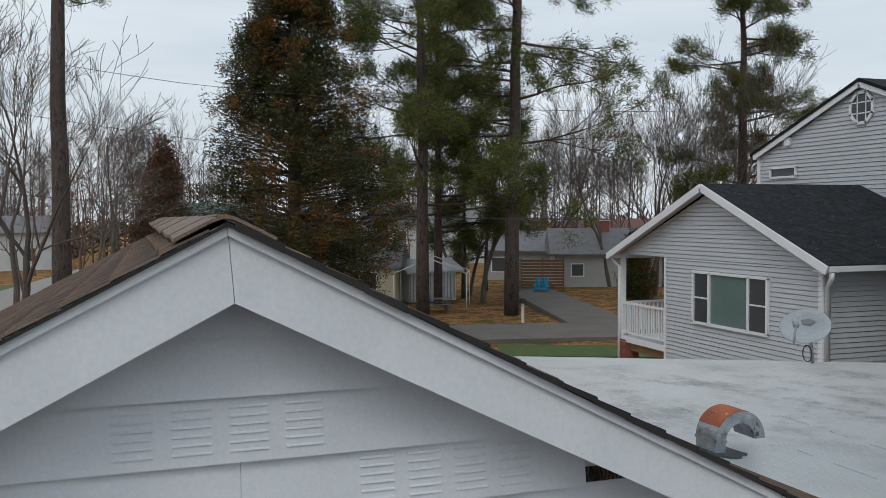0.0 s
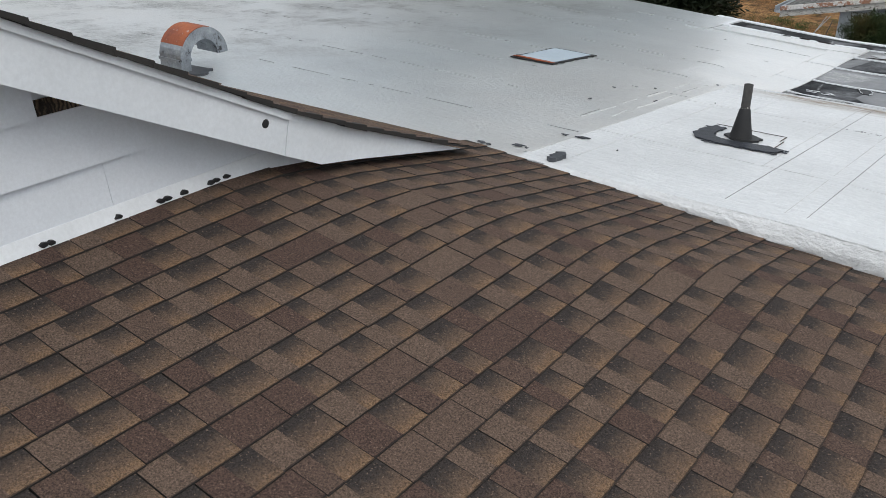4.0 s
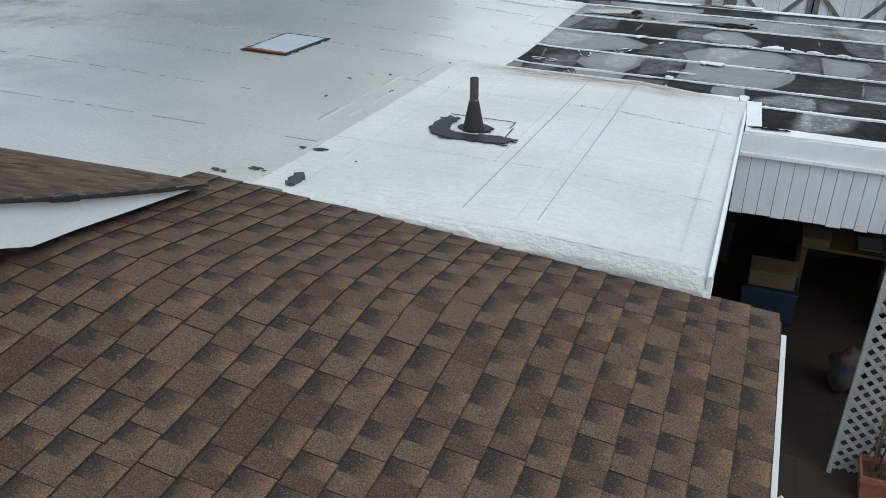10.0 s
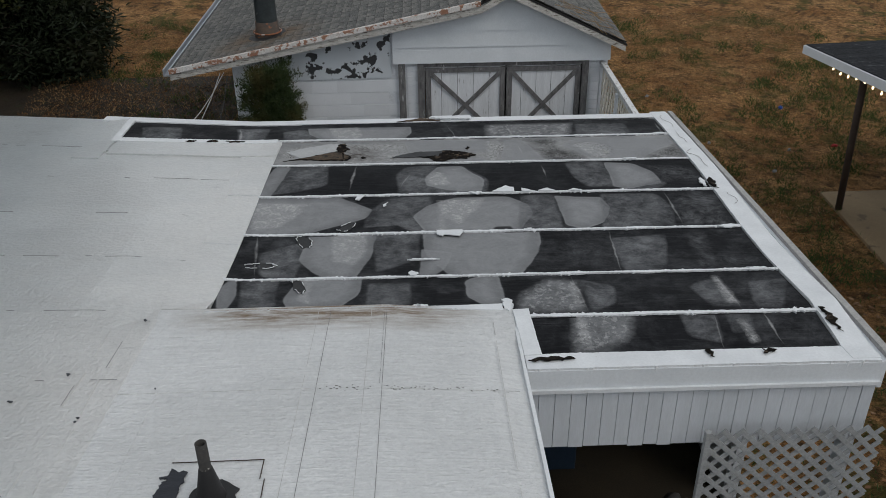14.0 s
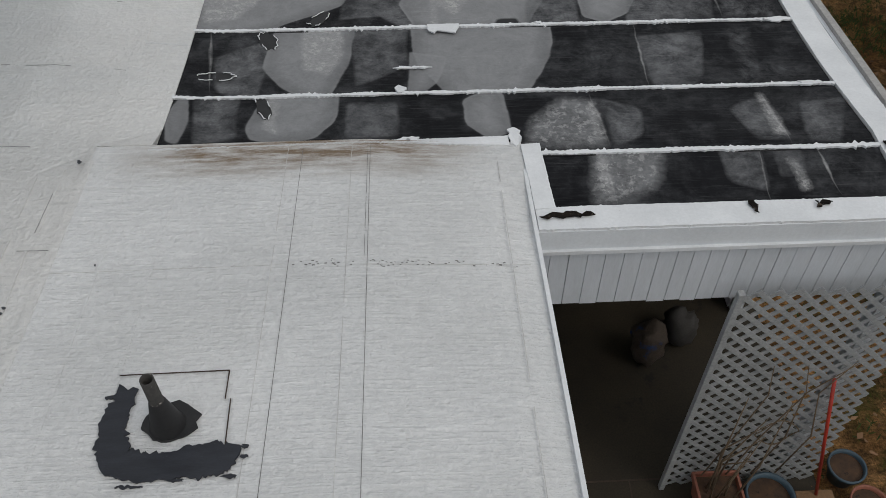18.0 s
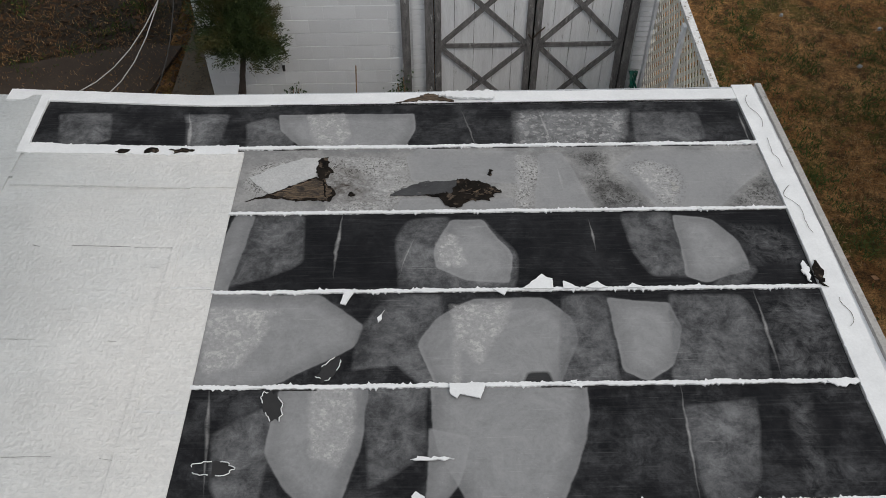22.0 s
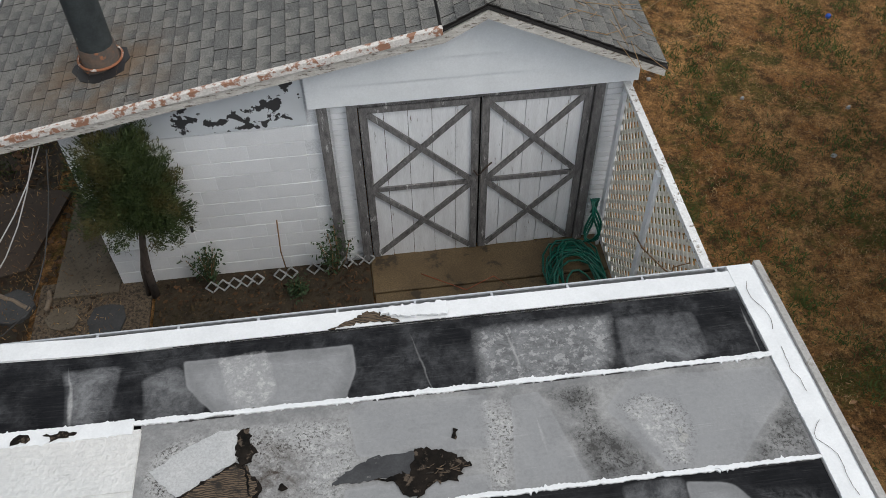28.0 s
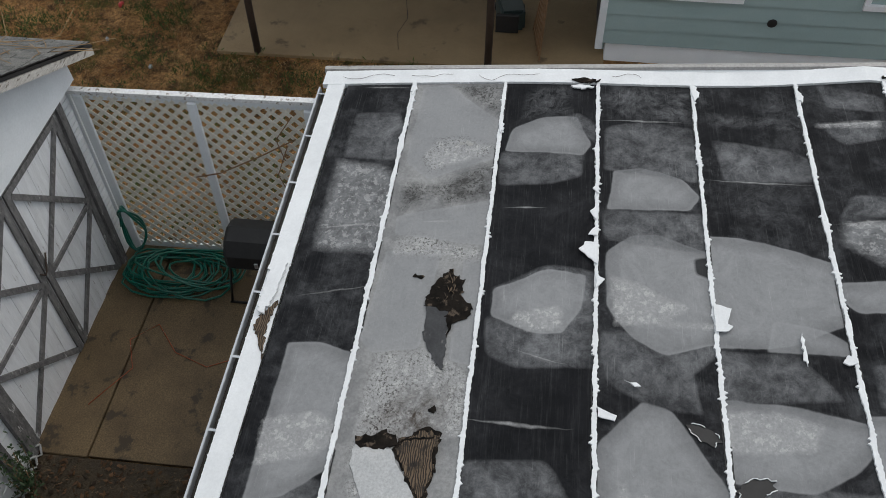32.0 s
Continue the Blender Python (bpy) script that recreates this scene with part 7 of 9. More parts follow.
table(1.15, 10.3, 1.1, 0.7, 0.75, "brown wooden work table in the shaded carport")
for x, y, z, w, d, h, mt, nm, lb in ((0.75, 10.0, 0.75, 0.3, 0.25, 0.15, CARD, "cardboard_box", "small worn cardboard box on the table"), (1.35, 10.2, 0.75, 0.25, 0.3, 0.02, LATTICE, "paper_sheet", "pale sheet of paper on the table"), (0.35, 9.6, 0.0, 0.6, 0.45, 0.4, BLUEBIN, "storage_tote", "dark blue plastic storage tote on the floor"), (0.35, 9.6, 0.41, 0.5, 0.35, 0.2, CARD, "cardboard_box", "open cardboard box on a tote"), (-0.5, 10.8, 0.0, 0.7, 0.5, 0.6, DARKCLOTH, "covered_box", "box covered with dark cloth"), (1.6, 11.6, 0.0, 0.6, 0.6, 0.8, DARKCLOTH, "covered_box", "tall dark covered box")):
    b = thing(nm, lb, "box", (x, y, z))
    part("body", box("body", (x - w / 2, y - d / 2, z), (x + w / 2, y + d / 2, z + h * 0.88), mt, 0.012), b)
    part("lid", box("lid", (x - w / 2 - 0.008, y - d / 2 - 0.008, z + h * 0.885), (x + w / 2 + 0.008, y + d / 2 + 0.008, z + h), mt, 0.008), b)
solid("soil_bag", lumpy("soil_bag", (1.15, 8.35, 0.24), (0.17, 0.14, 0.25), BAGMAT, 3, amount=0.42), "half-full tan and blue plastic soil bag", "bag")
solid("soil_bag", lumpy("soil_bag", (1.5, 8.55, 0.2), (0.17, 0.15, 0.22), surf("grey_bag", (0.055, 0.052, 0.05), (0.035, 0.033, 0.032), None, bump=0.5), 9, amount=0.42), "slumped grey bag on the carport floor", "bag")
solid("old_blanket", lumpy("old_blanket", (0.9, 11.2, 0.3), (0.5, 0.3, 0.33), DARKCLOTH, 5), "heap of dark cloth in the shade", "cloth")
tyre = bmesh.new()
prof = [(0.20, -0.08), (0.30, -0.09), (0.325, -0.05), (0.325, 0.05), (0.30, 0.09), (0.20, 0.08)]
rg = []
for k in range(24):
    a = 2 * math.pi * k / 24
    rg.append([tyre.verts.new((-0.05 + u, 7.85 + r * math.cos(a), 0.33 + r * math.sin(a))) for r, u in prof])
for k in range(24):
    for j in range(6):
        tyre.faces.new((rg[k][j], rg[k][(j + 1) % 6], rg[(k + 1) % 24][(j + 1) % 6], rg[(k + 1) % 24][j]))
bmesh.ops.recalc_face_normals(tyre, faces=tyre.faces[:])
solid("spare_wheel", from_bm("spare_wheel", tyre, BLACK), "black rubber tyre leaning in the shade", "tyre")

# ---- pots and tools by the lattice ----
STALK = surf("dry_stalk", (0.20, 0.14, 0.085), (0.13, 0.09, 0.055), None, bump=0.1)
LITTER = surf("potting_litter", (0.035, 0.02, 0.012), (0.09, 0.045, 0.022), (0.012, 0.009, 0.007), scale=12, fine=40, wear_scale=20, bump=0.9)
trough_pot = thing("planter_box", "terracotta-coloured planter with dry brown stalks", "planter", (1.42, 6.88, 0))
bm = bmesh.new()
for z, w, d in ((0.0, 0.14, 0.11), (0.24, 0.17, 0.14), (0.24, 0.185, 0.155), (0.30, 0.185, 0.155), (0.30, 0.165, 0.135), (0.22, 0.16, 0.13)):
    for sx, sy in ((-1, -1), (1, -1), (1, 1), (-1, 1)):
        bm.verts.new((1.42 + sx * w, 6.88 + sy * d, z))
bm.verts.ensure_lookup_table()
for k in range(5):
    for i in range(4):
        bm.faces.new((bm.verts[4 * k + i], bm.verts[4 * k + (i + 1) % 4], bm.verts[4 * k + 4 + (i + 1) % 4], bm.verts[4 * k + 4 + i]))
bm.faces.new([bm.verts[i] for i in (3, 2, 1, 0)])
part("pot", from_bm("pot", bm, TERRACOTTA), trough_pot)
part("soil", box("soil", (1.262, 6.752, 0.2), (1.578, 7.008, 0.255), LITTER), trough_pot)
for i in range(9):
    x, y = 1.29 + cr.random() * 0.26, 6.78 + cr.random() * 0.2
    h = cr.uniform(0.6, 1.5)
    part("stalk", tube("stalk", [(x, y, 0.24), (x + cr.uniform(-0.06, 0.06), y + cr.uniform(-0.06, 0.06), 0.24 + h / 2), (x + cr.uniform(-0.15, 0.2), y + cr.uniform(-0.15, 0.15), 0.24 + h)], 0.007, STALK, 5, taper=[0.009, 0.007, 0.003]), trough_pot)
BLUEPOT = surf("blue_grey_plastic", (0.06, 0.10, 0.13), (0.045, 0.075, 0.10), None, rough=0.5, bump=0.05)


def round_pot(x, y, r, h, mt, label):
    p = thing("round_pot", label, "flower pot", (x, y, 0), "pots by the lattice")
    part("pot", lathe("pot", [(0.0, 0.0), (r * 0.7, 0.0), (r * 0.95, h * 0.85), (r * 1.05, h * 0.86), (r * 1.05, h), (r * 0.95, h), (r * 0.9, h * 0.8)], (x, y, 0), mt, 24), p)
    part("soil", lathe("soil", [(0.0, h * 0.82), (r * 0.9, h * 0.8)], (x, y, 0), LITTER, 16), p)


round_pot(1.83, 6.83, 0.19, 0.26, BLUEPOT, "wide blue-grey bowl pot with dead leaves")
round_pot(2.56, 7.08, 0.15, 0.2, BLUEPOT, "small blue-grey pot on the leafy ground")
round_pot(2.63, 6.76, 0.145, 0.2, TERRACOTTA, "round terracotta pot on the leafy ground")
broom = thing("push_broom", "push broom with a red handle and straw bristles", "broom", (2.3, 6.9, 0))
part("handle", tube("handle", [(2.26, 6.88, 0.1), (1.95, 7.035, 1.62)], 0.014, surf("red_paint", (0.45, 0.04, 0.02), (0.36, 0.03, 0.02), None, rough=0.45, bump=0.0), 8), broom, "red painted handle")
part("head", box("head", (2.09, 6.84, 0.07), (2.40, 6.92, 0.12), BROWNWOOD, 0.006), broom)
part("bristles", sprays([(Vector((2.1 + 0.29 * k / 20, 6.88, 0.07)), 0.03, Vector((0, -0.2, -1))) for k in range(21)], cr, 30, 0.09, 0.008, surf("straw", (0.42, 0.27, 0.09), (0.30, 0.19, 0.07), None, bump=0.0), "bristles"), broom)
wire = [(1.75 + 0.16 * math.cos(a), 7.03 - 0.02 * math.sin(3 * a), 0.9 + 0.15 * math.sin(a)) for a in [k * 0.4 for k in range(48)]]
solid("wire_coil", tube("wire_coil", wire, 0.004, STALK, 4), "coil of thin wire hung on the lattice", "wire")
for k in range(4):
    a = (1.3 + 0.2 * k, 7.0, 0.3)
    solid("dead_vine", tube("dead_vine", [a, (a[0] + 0.1, 6.99, 0.9), (a[0] + cr.uniform(-0.1, 0.3), 7.0, 1.5), (a[0] + cr.uniform(0, 0.4), 6.98, 1.9)], 0.006, STALK, 5, taper=[0.007, 0.006, 0.005, 0.003]), "dry vine stem climbing the lattice", "vine", group="dead vines")

# ---- vines on the fence, cables ----
solid("dead_vine", tube("dead_vine", [(1.88, 13.3, 2.0), (1.86, 13.7, 1.75), (1.86, 14.2, 1.45), (1.87, 14.5, 1.35)], 0.008, BROWNWOOD, 5), "bare vine trailing over the lattice fence", "vine", group="dead vines")
for pts in ([(1.88, 13.3, 2.3), (1.85, 13.5, 2.0), (1.87, 13.45, 1.7)], [(1.87, 13.4, 1.9), (1.85, 13.55, 1.5), (1.86, 13.5, 1.3)]):
    solid("dead_vine", tube("dead_vine", pts, 0.006, BROWNWOOD, 5), "short bare vine on the lattice fence", "vine", group="dead vines")
for a, b, sag, mt in (((-3.95, 15.4, 2.45), (-5.3, 13.1, 2.5), 0.9, CABLE), ((-3.9, 15.42, 2.45), (-5.45, 13.1, 2.5), 0.7, CABLE), ((-3.85, 15.42, 2.4), (-4.35, 13.05, 2.5), 0.9, DARKCABLE)):
    pts = [Vector(a).lerp(Vector(b), k / 10) - Vector((0, 0, 4 * sag * (k / 10) * (1 - k / 10))) for k in range(11)]
    solid("cable", tube("cable", pts, 0.007, mt, 5), "slack cable strung from the garage to the house", "cable", group="cables to the garage")
DRYVINE = surf("straw_vine", (0.34, 0.22, 0.11), (0.24, 0.15, 0.075), None, bump=0.1)
for k in range(22):
    x, y = 1.2 + cr.random() * 0.95, 15.45 + cr.random() * 0.9
    z = gar_z(x, y) + 0.02
    d = Vector((cr.uniform(-0.5, 0.9), cr.uniform(-0.6, 0.5), 0))
    solid("dead_twig", tube("dead_twig", [(x, y, z), (x + d.x * 0.4, y + d.y * 0.5, gar_z(x + d.x * 0.4, y) + 0.03), (x + d.x * 0.75, y + d.y * 1.1, gar_z(min(2.1, x + d.x * 0.75), y) + 0.04)], 0.004, DRYVINE, 4), "dry vine twig lying on the garage roof", "twig", group="twigs on the garage roof")

# ---- litter on the ground: fallen leaves and grass tufts ----
LEAFLIT = leafmat("fallen_leaves", (0.12, 0.055, 0.024), (0.38, 0.22, 0.12), (0.24, 0.105, 0.04), 1.5, 0.8)
LEAFDARK = leafmat("damp_leaves", (0.014, 0.009, 0.005), (0.11, 0.055, 0.024), (0.022, 0.022, 0.008), 1.5, 0.7)
GRASS = leafmat("winter_grass", (0.03, 0.055, 0.012), (0.09, 0.13, 0.03), (0.06, 0.08, 0.02), 0.8, 0.8)
STRAWG = leafmat("straw_grass", (0.13, 0.065, 0.024), (0.50, 0.33, 0.16), (0.22, 0.10, 0.035), 0.8, 0.9)


def scatter(name, spots, rnd, material, size, label, upright=0.1):
    """Small curled pieces lying about, all in one mesh."""
    verts, faces = [], []
    for x, y, z in spots:
        a, s = rnd.uniform(0, 6.28), size * rnd.uniform(0.5, 1.3)
        u = Vector((math.cos(a), math.sin(a), rnd.uniform(-upright, upright)))
        v = Vector((-math.sin(a), math.cos(a), rnd.uniform(-upright, upright))) * rnd.uniform(0.35, 0.7)
        o = Vector((x, y, z + 0.006 + abs(u.z) * s))
        k = len(verts)
        verts += [o - u * s, o + v * s, o + u * s + Vector((0, 0, rnd.uniform(0, 0.4) * s)), o - v * s]
        faces.append((k, k + 1, k + 2, k + 3))
    return tagged(new(name, mesh_of(name, verts, faces, material)), label, "litter", "", "stuff")


lr = random.Random(55)
DARKSOIL = surf("damp_leaf_mould", (0.015, 0.011, 0.006), (0.036, 0.023, 0.012), (0.02, 0.028, 0.009), scale=2, fine=35, wear=0.58, wear_scale=8, bump=0.9, dist=0.02)


def lawn_spot():
    while True:
        x, y = lr.uniform(-9.5, 9.5), lr.uniform(12.9, 27)
        if -3.9 < x < 2.05 and y < 21.6:
            continue
        if x > 5.8 and y < 15.8:
            continue
        return x, y, -0.03


scatter("fallen_leaves", [lawn_spot() for _ in range(16000)], lr, LEAFLIT, 0.017, "scattered brown fallen leaves and bits on the lawn", 0.4)
scatter("fallen_leaves", [(lr.uniform(-9, -3.9), lr.uniform(13.2, 22), -0.02) for _ in range(6500)], lr, LEAFDARK, 0.055, "thick brown leaf litter beside the garage", 0.3)
scatter("fallen_leaves", [(lr.uniform(-3.4, -0.9), lr.uniform(13.1, 15.6), 0.02) for _ in range(1500)], lr, LEAFDARK, 0.030, "brown leaf litter in the bed", 0.5)
scatter("fallen_leaves", [(lr.uniform(1.0, 4.5), lr.uniform(3.0, 7.0), 0.0 if lr.random() < 0.5 else -0.02) for _ in range(800)], lr, LEAFLIT, 0.04, "brown leaves by the pots and lattice", 0.3)
scatter("fallen_leaves", [(lr.uniform(2.3, 5.8), lr.uniform(4.0, 13.0), -0.03) for _ in range(900)], lr, LEAFLIT, 0.04, "brown leaves on the grass beside the carport", 0.3)
solid("leaf_bed", box("leaf_bed", (-14.0, 13.1, -0.1), (-4.86, 22.5, -0.022), DARKSOIL), "dark leaf-strewn soil beside the garage", "soil", "structure")
tufts, straw = [], []
for _ in range(420):
    x, y, z = lawn_spot()
    if noise.noise((x * 0.35, y * 0.35, 4.1)) + 0.25 * (x > 2 and y < 18) > -0.05:
        for k in range(lr.randint(5, 16)):
            tufts.append((Vector((x + lr.gauss(0, 0.13), y + lr.gauss(0, 0.13), -0.02)), 0.10, Vector((0, 0, 0.9))))
for _ in range(13000):
    x, y, z = lawn_spot()
    g = noise.noise((x * 1.1, y * 1.1, 7.7)) + 0.5 * noise.noise((x * 0.3, y * 0.3, 1.7)) + 0.08 * (x > 2 and y < 17)
    (tufts if g > 0.30 else straw).append((Vector((x, y, -0.02)), 0.12, Vector((0, 0, 0.9))))
for _ in range(450):
    tufts.append((Vector((lr.uniform(2.3, 5.9), lr.uniform(6.0, 16.0), -0.02)), 0.12, Vector((0, 0, 0.9))))
tagged(new("grass", sprays(tufts, lr, 12, 0.075, 0.013, GRASS, "grass")), "green winter grass tufts in the lawn", "grass", "", "stuff")
tagged(new("dry_grass", sprays(straw, lr, 9, 0.065, 0.008, STRAWG, "dry_grass", droop=0.2)), "dry straw-coloured grass in the lawn", "grass", "", "stuff")
for x, y, r in ((6.0, 17.5, 0.035), (5.4, 16.6, 0.04), (3.4, 18.5, 0.035), (4.0, 20.5, 0.035), (4.6, 17.9, 0.03), (3.0, 16.4, 0.03)):
    solid("paper_scrap", lumpy("paper_scrap", (x, y, 0.01), (r, r * 0.7, 0.03), LATTICE, x, 2, 0.5), "crumpled white scrap lying on the lawn", "litter", group="scraps on the lawn")
solid("blue_ball", lumpy("blue_ball", (6.6, 19.6, 0.03), (0.045, 0.045, 0.045), surf("blue_toy", (0.02, 0.08, 0.4), (0.02, 0.06, 0.3), None, bump=0), 1, 2, 0.05), "small blue ball on the lawn", "ball")
solid("red_toy", lumpy("red_toy", (6.9, 17.6, 0.03), (0.07, 0.04, 0.035), surf("red_toy", (0.4, 0.03, 0.03), (0.3, 0.02, 0.02), None, bump=0), 2, 2, 0.4), "small red toy lying on the lawn", "toy")

# ---- east neighbour: patio, cover and sage house ----
solid("neighbour_patio", prism("neighbour_patio", [(5.9, 9.9), (14, 9.9), (14, 15.75), (5.87, 15.72)], "z", -0.12, 0.02, PATIO), "pale brown concrete patio with cracks", "patio", "structure")
solid("patio_crack", tube("patio_crack", [(6.18, 12.98, 0.018), (6.6, 13.05, 0.018), (7.0, 12.95, 0.018), (7.6, 13.06, 0.018), (8.6, 13.0, 0.018), (12, 13.0, 0.018)], 0.007, DARKWOOD, 4), "dark crack across the patio", "crack", "structure")
BULB = bpy.data.materials.new("warm_string_bulb")
BULB.use_nodes = True
BULB.node_tree.nodes["Principled BSDF"].inputs["Emission Color"].default_value = (1.0, 0.72, 0.40, 1)
BULB.node_tree.nodes["Principled BSDF"].inputs["Emission Strength"].default_value = 3.0
cover = thing("patio_cover", "dark-roofed patio cover with white fascia on brown posts", "patio cover", (6.0, 15, 0))
COVER_W, COVER_N, COVER_S = 5.6, 16.78, 10.2


def cover_z(x, y):
    """The patio cover falls gently to its free corner."""
    return 2.25 + 0.122 * (COVER_N - y) + 0.035 * (x - COVER_W)


def cover_slab(name, x0, x1, y0, y1, up, down, material):
    pts = [(x0, y0), (x1, y0), (x1, y1), (x0, y1)]
    return mesh_of(name, [(x, y, cover_z(x, y) + down) for x, y in pts] + [(x, y, cover_z(x, y) + up) for x, y in pts], BOXF, material)


part("roof", cover_slab("roof", COVER_W, 12.5, COVER_S, COVER_N, 0.02, -0.05, DARKROOF), cover)
part("fascia", cover_slab("fascia", COVER_W - 0.03, COVER_W - 0.001, COVER_S, COVER_N, 0.005, -0.135, WHITE), cover)
part("fascia", cover_slab("fascia", COVER_W - 0.03, 12.5, COVER_N + 0.001, COVER_N + 0.03, 0.005, -0.135, WHITE), cover)
for y in (15.09, 11.6):
    part("post", tube("post", [(5.92, y, 0.0), (5.80, y - 0.05, cover_z(5.8, y) - 0.05)], 0.055, DARKWOOD, 10), cover)
part("beam", cover_slab("beam", 5.74, 5.86, COVER_S, 15.9, -0.051, -0.17, WHITE), cover)
for k in range(20):
    y = 15.7 - 0.26 * k
    part("bulb", lathe("bulb", [(0.0, -0.035), (0.016, -0.02), (0.016, 0.0), (0.008, 0.02)], (5.62, y, cover_z(5.62, y) - 0.17 - 0.025 * math.sin(k * 1.3)), BULB, 8), cover)
nb = thing("sage_house", "sage-green lap-sided house on a block foundation", "house", (8, 8, 0))
part("foundation", prism("foundation", [(9.9, -0.1), (9.9, 0.28), (-8, 0.62), (-8, -0.1)], "x", 6.3, 6.5, BLOCK), nb)
part("wall", box("wall", (6.32, -8.0, 0.3), (6.5, 9.95, 3.0), TEAL), nb)
z, k = 0.30, 0
while z < 2.95:
    tilt = 0.0
    part("siding_board", mesh_of("siding_board", [(6.262, -8, z - 0.0), (6.32, -8, z), (6.32, 9.95, z), (6.262, 9.95, z), (6.29, -8, z + 0.27), (6.32, -8, z + 0.27), (6.32, 9.95, z + 0.27), (6.29, 9.95, z + 0.27)], BOXF, TEAL), nb)
    z += 0.25
part("corner_board", box("corner_board", (6.25, 9.95, 0.2), (6.36, 10.05, 3.0), WHITE), nb)
for y0, y1 in ((8.2, 9.3), (5.2, 6.45)):
    w = part("window", box("window", (6.285, y0, 1.18), (6.30, y1, 2.3), DARKGLASS), nb)
    part("sill", box("sill", (6.22, y0 - 0.08, 1.10), (6.31, y1 + 0.08, 1.18), VINYLTRIM), w)
    part("frame", box("frame", (6.24, y0 - 0.08, 1.18), (6.305, y0, 2.35), VINYLTRIM), w)
    part("frame", box("frame", (6.24, y1, 1.18), (6.305, y1 + 0.08, 2.35), VINYLTRIM), w)
part("vent", lathe("vent", [(0.0, 0.0), (0.05, 0.01), (0.07, 0.0)], (0, 0, 0), BLACK, 12), nb, m=Matrix.Translation((6.255, 7.65, 0.80)) @ pose(0, 0, 0, 0, -90, 0))
part("wall", box("wall", (6.5, 9.85, 0.0), (14, 9.98, 3.0), TEAL), nb)
part("roof", prism("roof", [(5.9, 2.95), (14, 5.0), (14, 5.12), (5.9, 3.07)], "y", -8.3, 10.2, DARKROOF), nb)
part("doorway", box("doorway", (6.7, 9.982, 0.0), (7.6, 10.0, 2.1), BLACK), nb)
stack = thing("leaning_boards", "brown boards leaning by the doorway", "boards", (6.2, 10.9, 0))
for k in range(7):
    part("board", beam("board", (6.15 + 0.13 * k, 10.85 + 0.02 * k, 0.02), (6.25 + 0.13 * k, 10.8, 1.15), 0.11, 0.02, BROWNWOOD, up=(0, 1, 0)), stack)
bin_ = thing("wheelie_bin", "dark green plastic bin lying on the patio", "bin", (7.1, 11.3, 0))
bm = bmesh.new()
bmesh.ops.create_cube(bm, size=1.0, matrix=Matrix.Translation((7.1, 11.35, 0.2)) @ pose(0, 0, 0, 0, 0, 12) @ Matrix.Diagonal((0.62, 0.38, 0.36, 1)))
bmesh.ops.bevel(bm, geom=bm.edges[:], offset=0.04, segments=2, affect="EDGES")
part("body", from_bm("body", bm, surf("dark_green_plastic", (0.02, 0.035, 0.035), (0.03, 0.05, 0.05), None, rough=0.5, bump=0.0)), bin_)
part("lid", box("lid", (6.72, 11.2, 0.05), (6.78, 11.55, 0.36), BLACK, 0.01), bin_)
for k in (-1, 1):
    part("wheel", lathe("wheel", [(0.0, -0.03), (0.09, -0.03), (0.09, 0.03), (0.0, 0.03)], (7.38, 11.38 + 0.16 * k, 0.09), BLACK, 14), bin_)


# ---- the street side: houses, road and trees to the west ----
HOME = Vector((-0.143, -0.13, 5.453))


def bearing(px, d, z=0.0):
    """A place d metres off along a bearing, given as an offset across the first view."""
    a = radians(70.92) - math.atan((px - 784) / 1545)
    return Vector((HOME.x - math.sin(a) * d, HOME.y + math.cos(a) * d, z))


def level(py, d):
    """The height seen at a given offset down the first view, d metres off."""
    return HOME.z + d * math.tan(radians(-2.11) - math.atan((py - 441) / 1545))


GZ0 = -0.15


def lap_wall(parent, a, b, z0, z1, material, pitch=0.12, normal=(0, -1, 0), gable=None, thick=0.034):
    """Courses of siding as one part: each course a proud wedge; a gable clips them to its slopes."""
    a, b, nrm = Vector((*a, 0)), Vector((*b, 0)), Vector(normal)
    verts, faces = [], []
    z = z0
    length = (b - a).length
    d = (b - a) / length
    while z < z1:
        zt = min(z + pitch, z1)
        def span(h):
            if gable is None or h <= gable[0]:
                return 0.0, length
            t = (h - gable[0]) / (gable[1] - gable[0])
            m = gable[2] * length
            return m * t, length - (length - m) * t
        (s0, e0), (s1, e1) = span(z), span(zt)
        if e0 - s0 > 0.05:
            k, lip = len(verts), zt - 0.016
            for s, h, o in ((s0, z, thick), (e0, z, thick), (e1, lip, 0.014), (s1, lip, 0.014), (e1, lip, -0.02), (s1, lip, -0.02), (e1, zt, -0.02), (s1, zt, -0.02), (s0, z, -0.02), (e0, z, -0.02)):
                p = a + d * s + nrm * o
                verts.append((p.x, p.y, h))
            faces += [(k, k + 1, k + 2, k + 3), (k + 3, k + 2, k + 4, k + 5), (k + 5, k + 4, k + 6, k + 7), (k + 8, k + 9, k + 1, k)]
        z += pitch
    return part("siding", mesh_of("siding", verts, faces, material), parent)


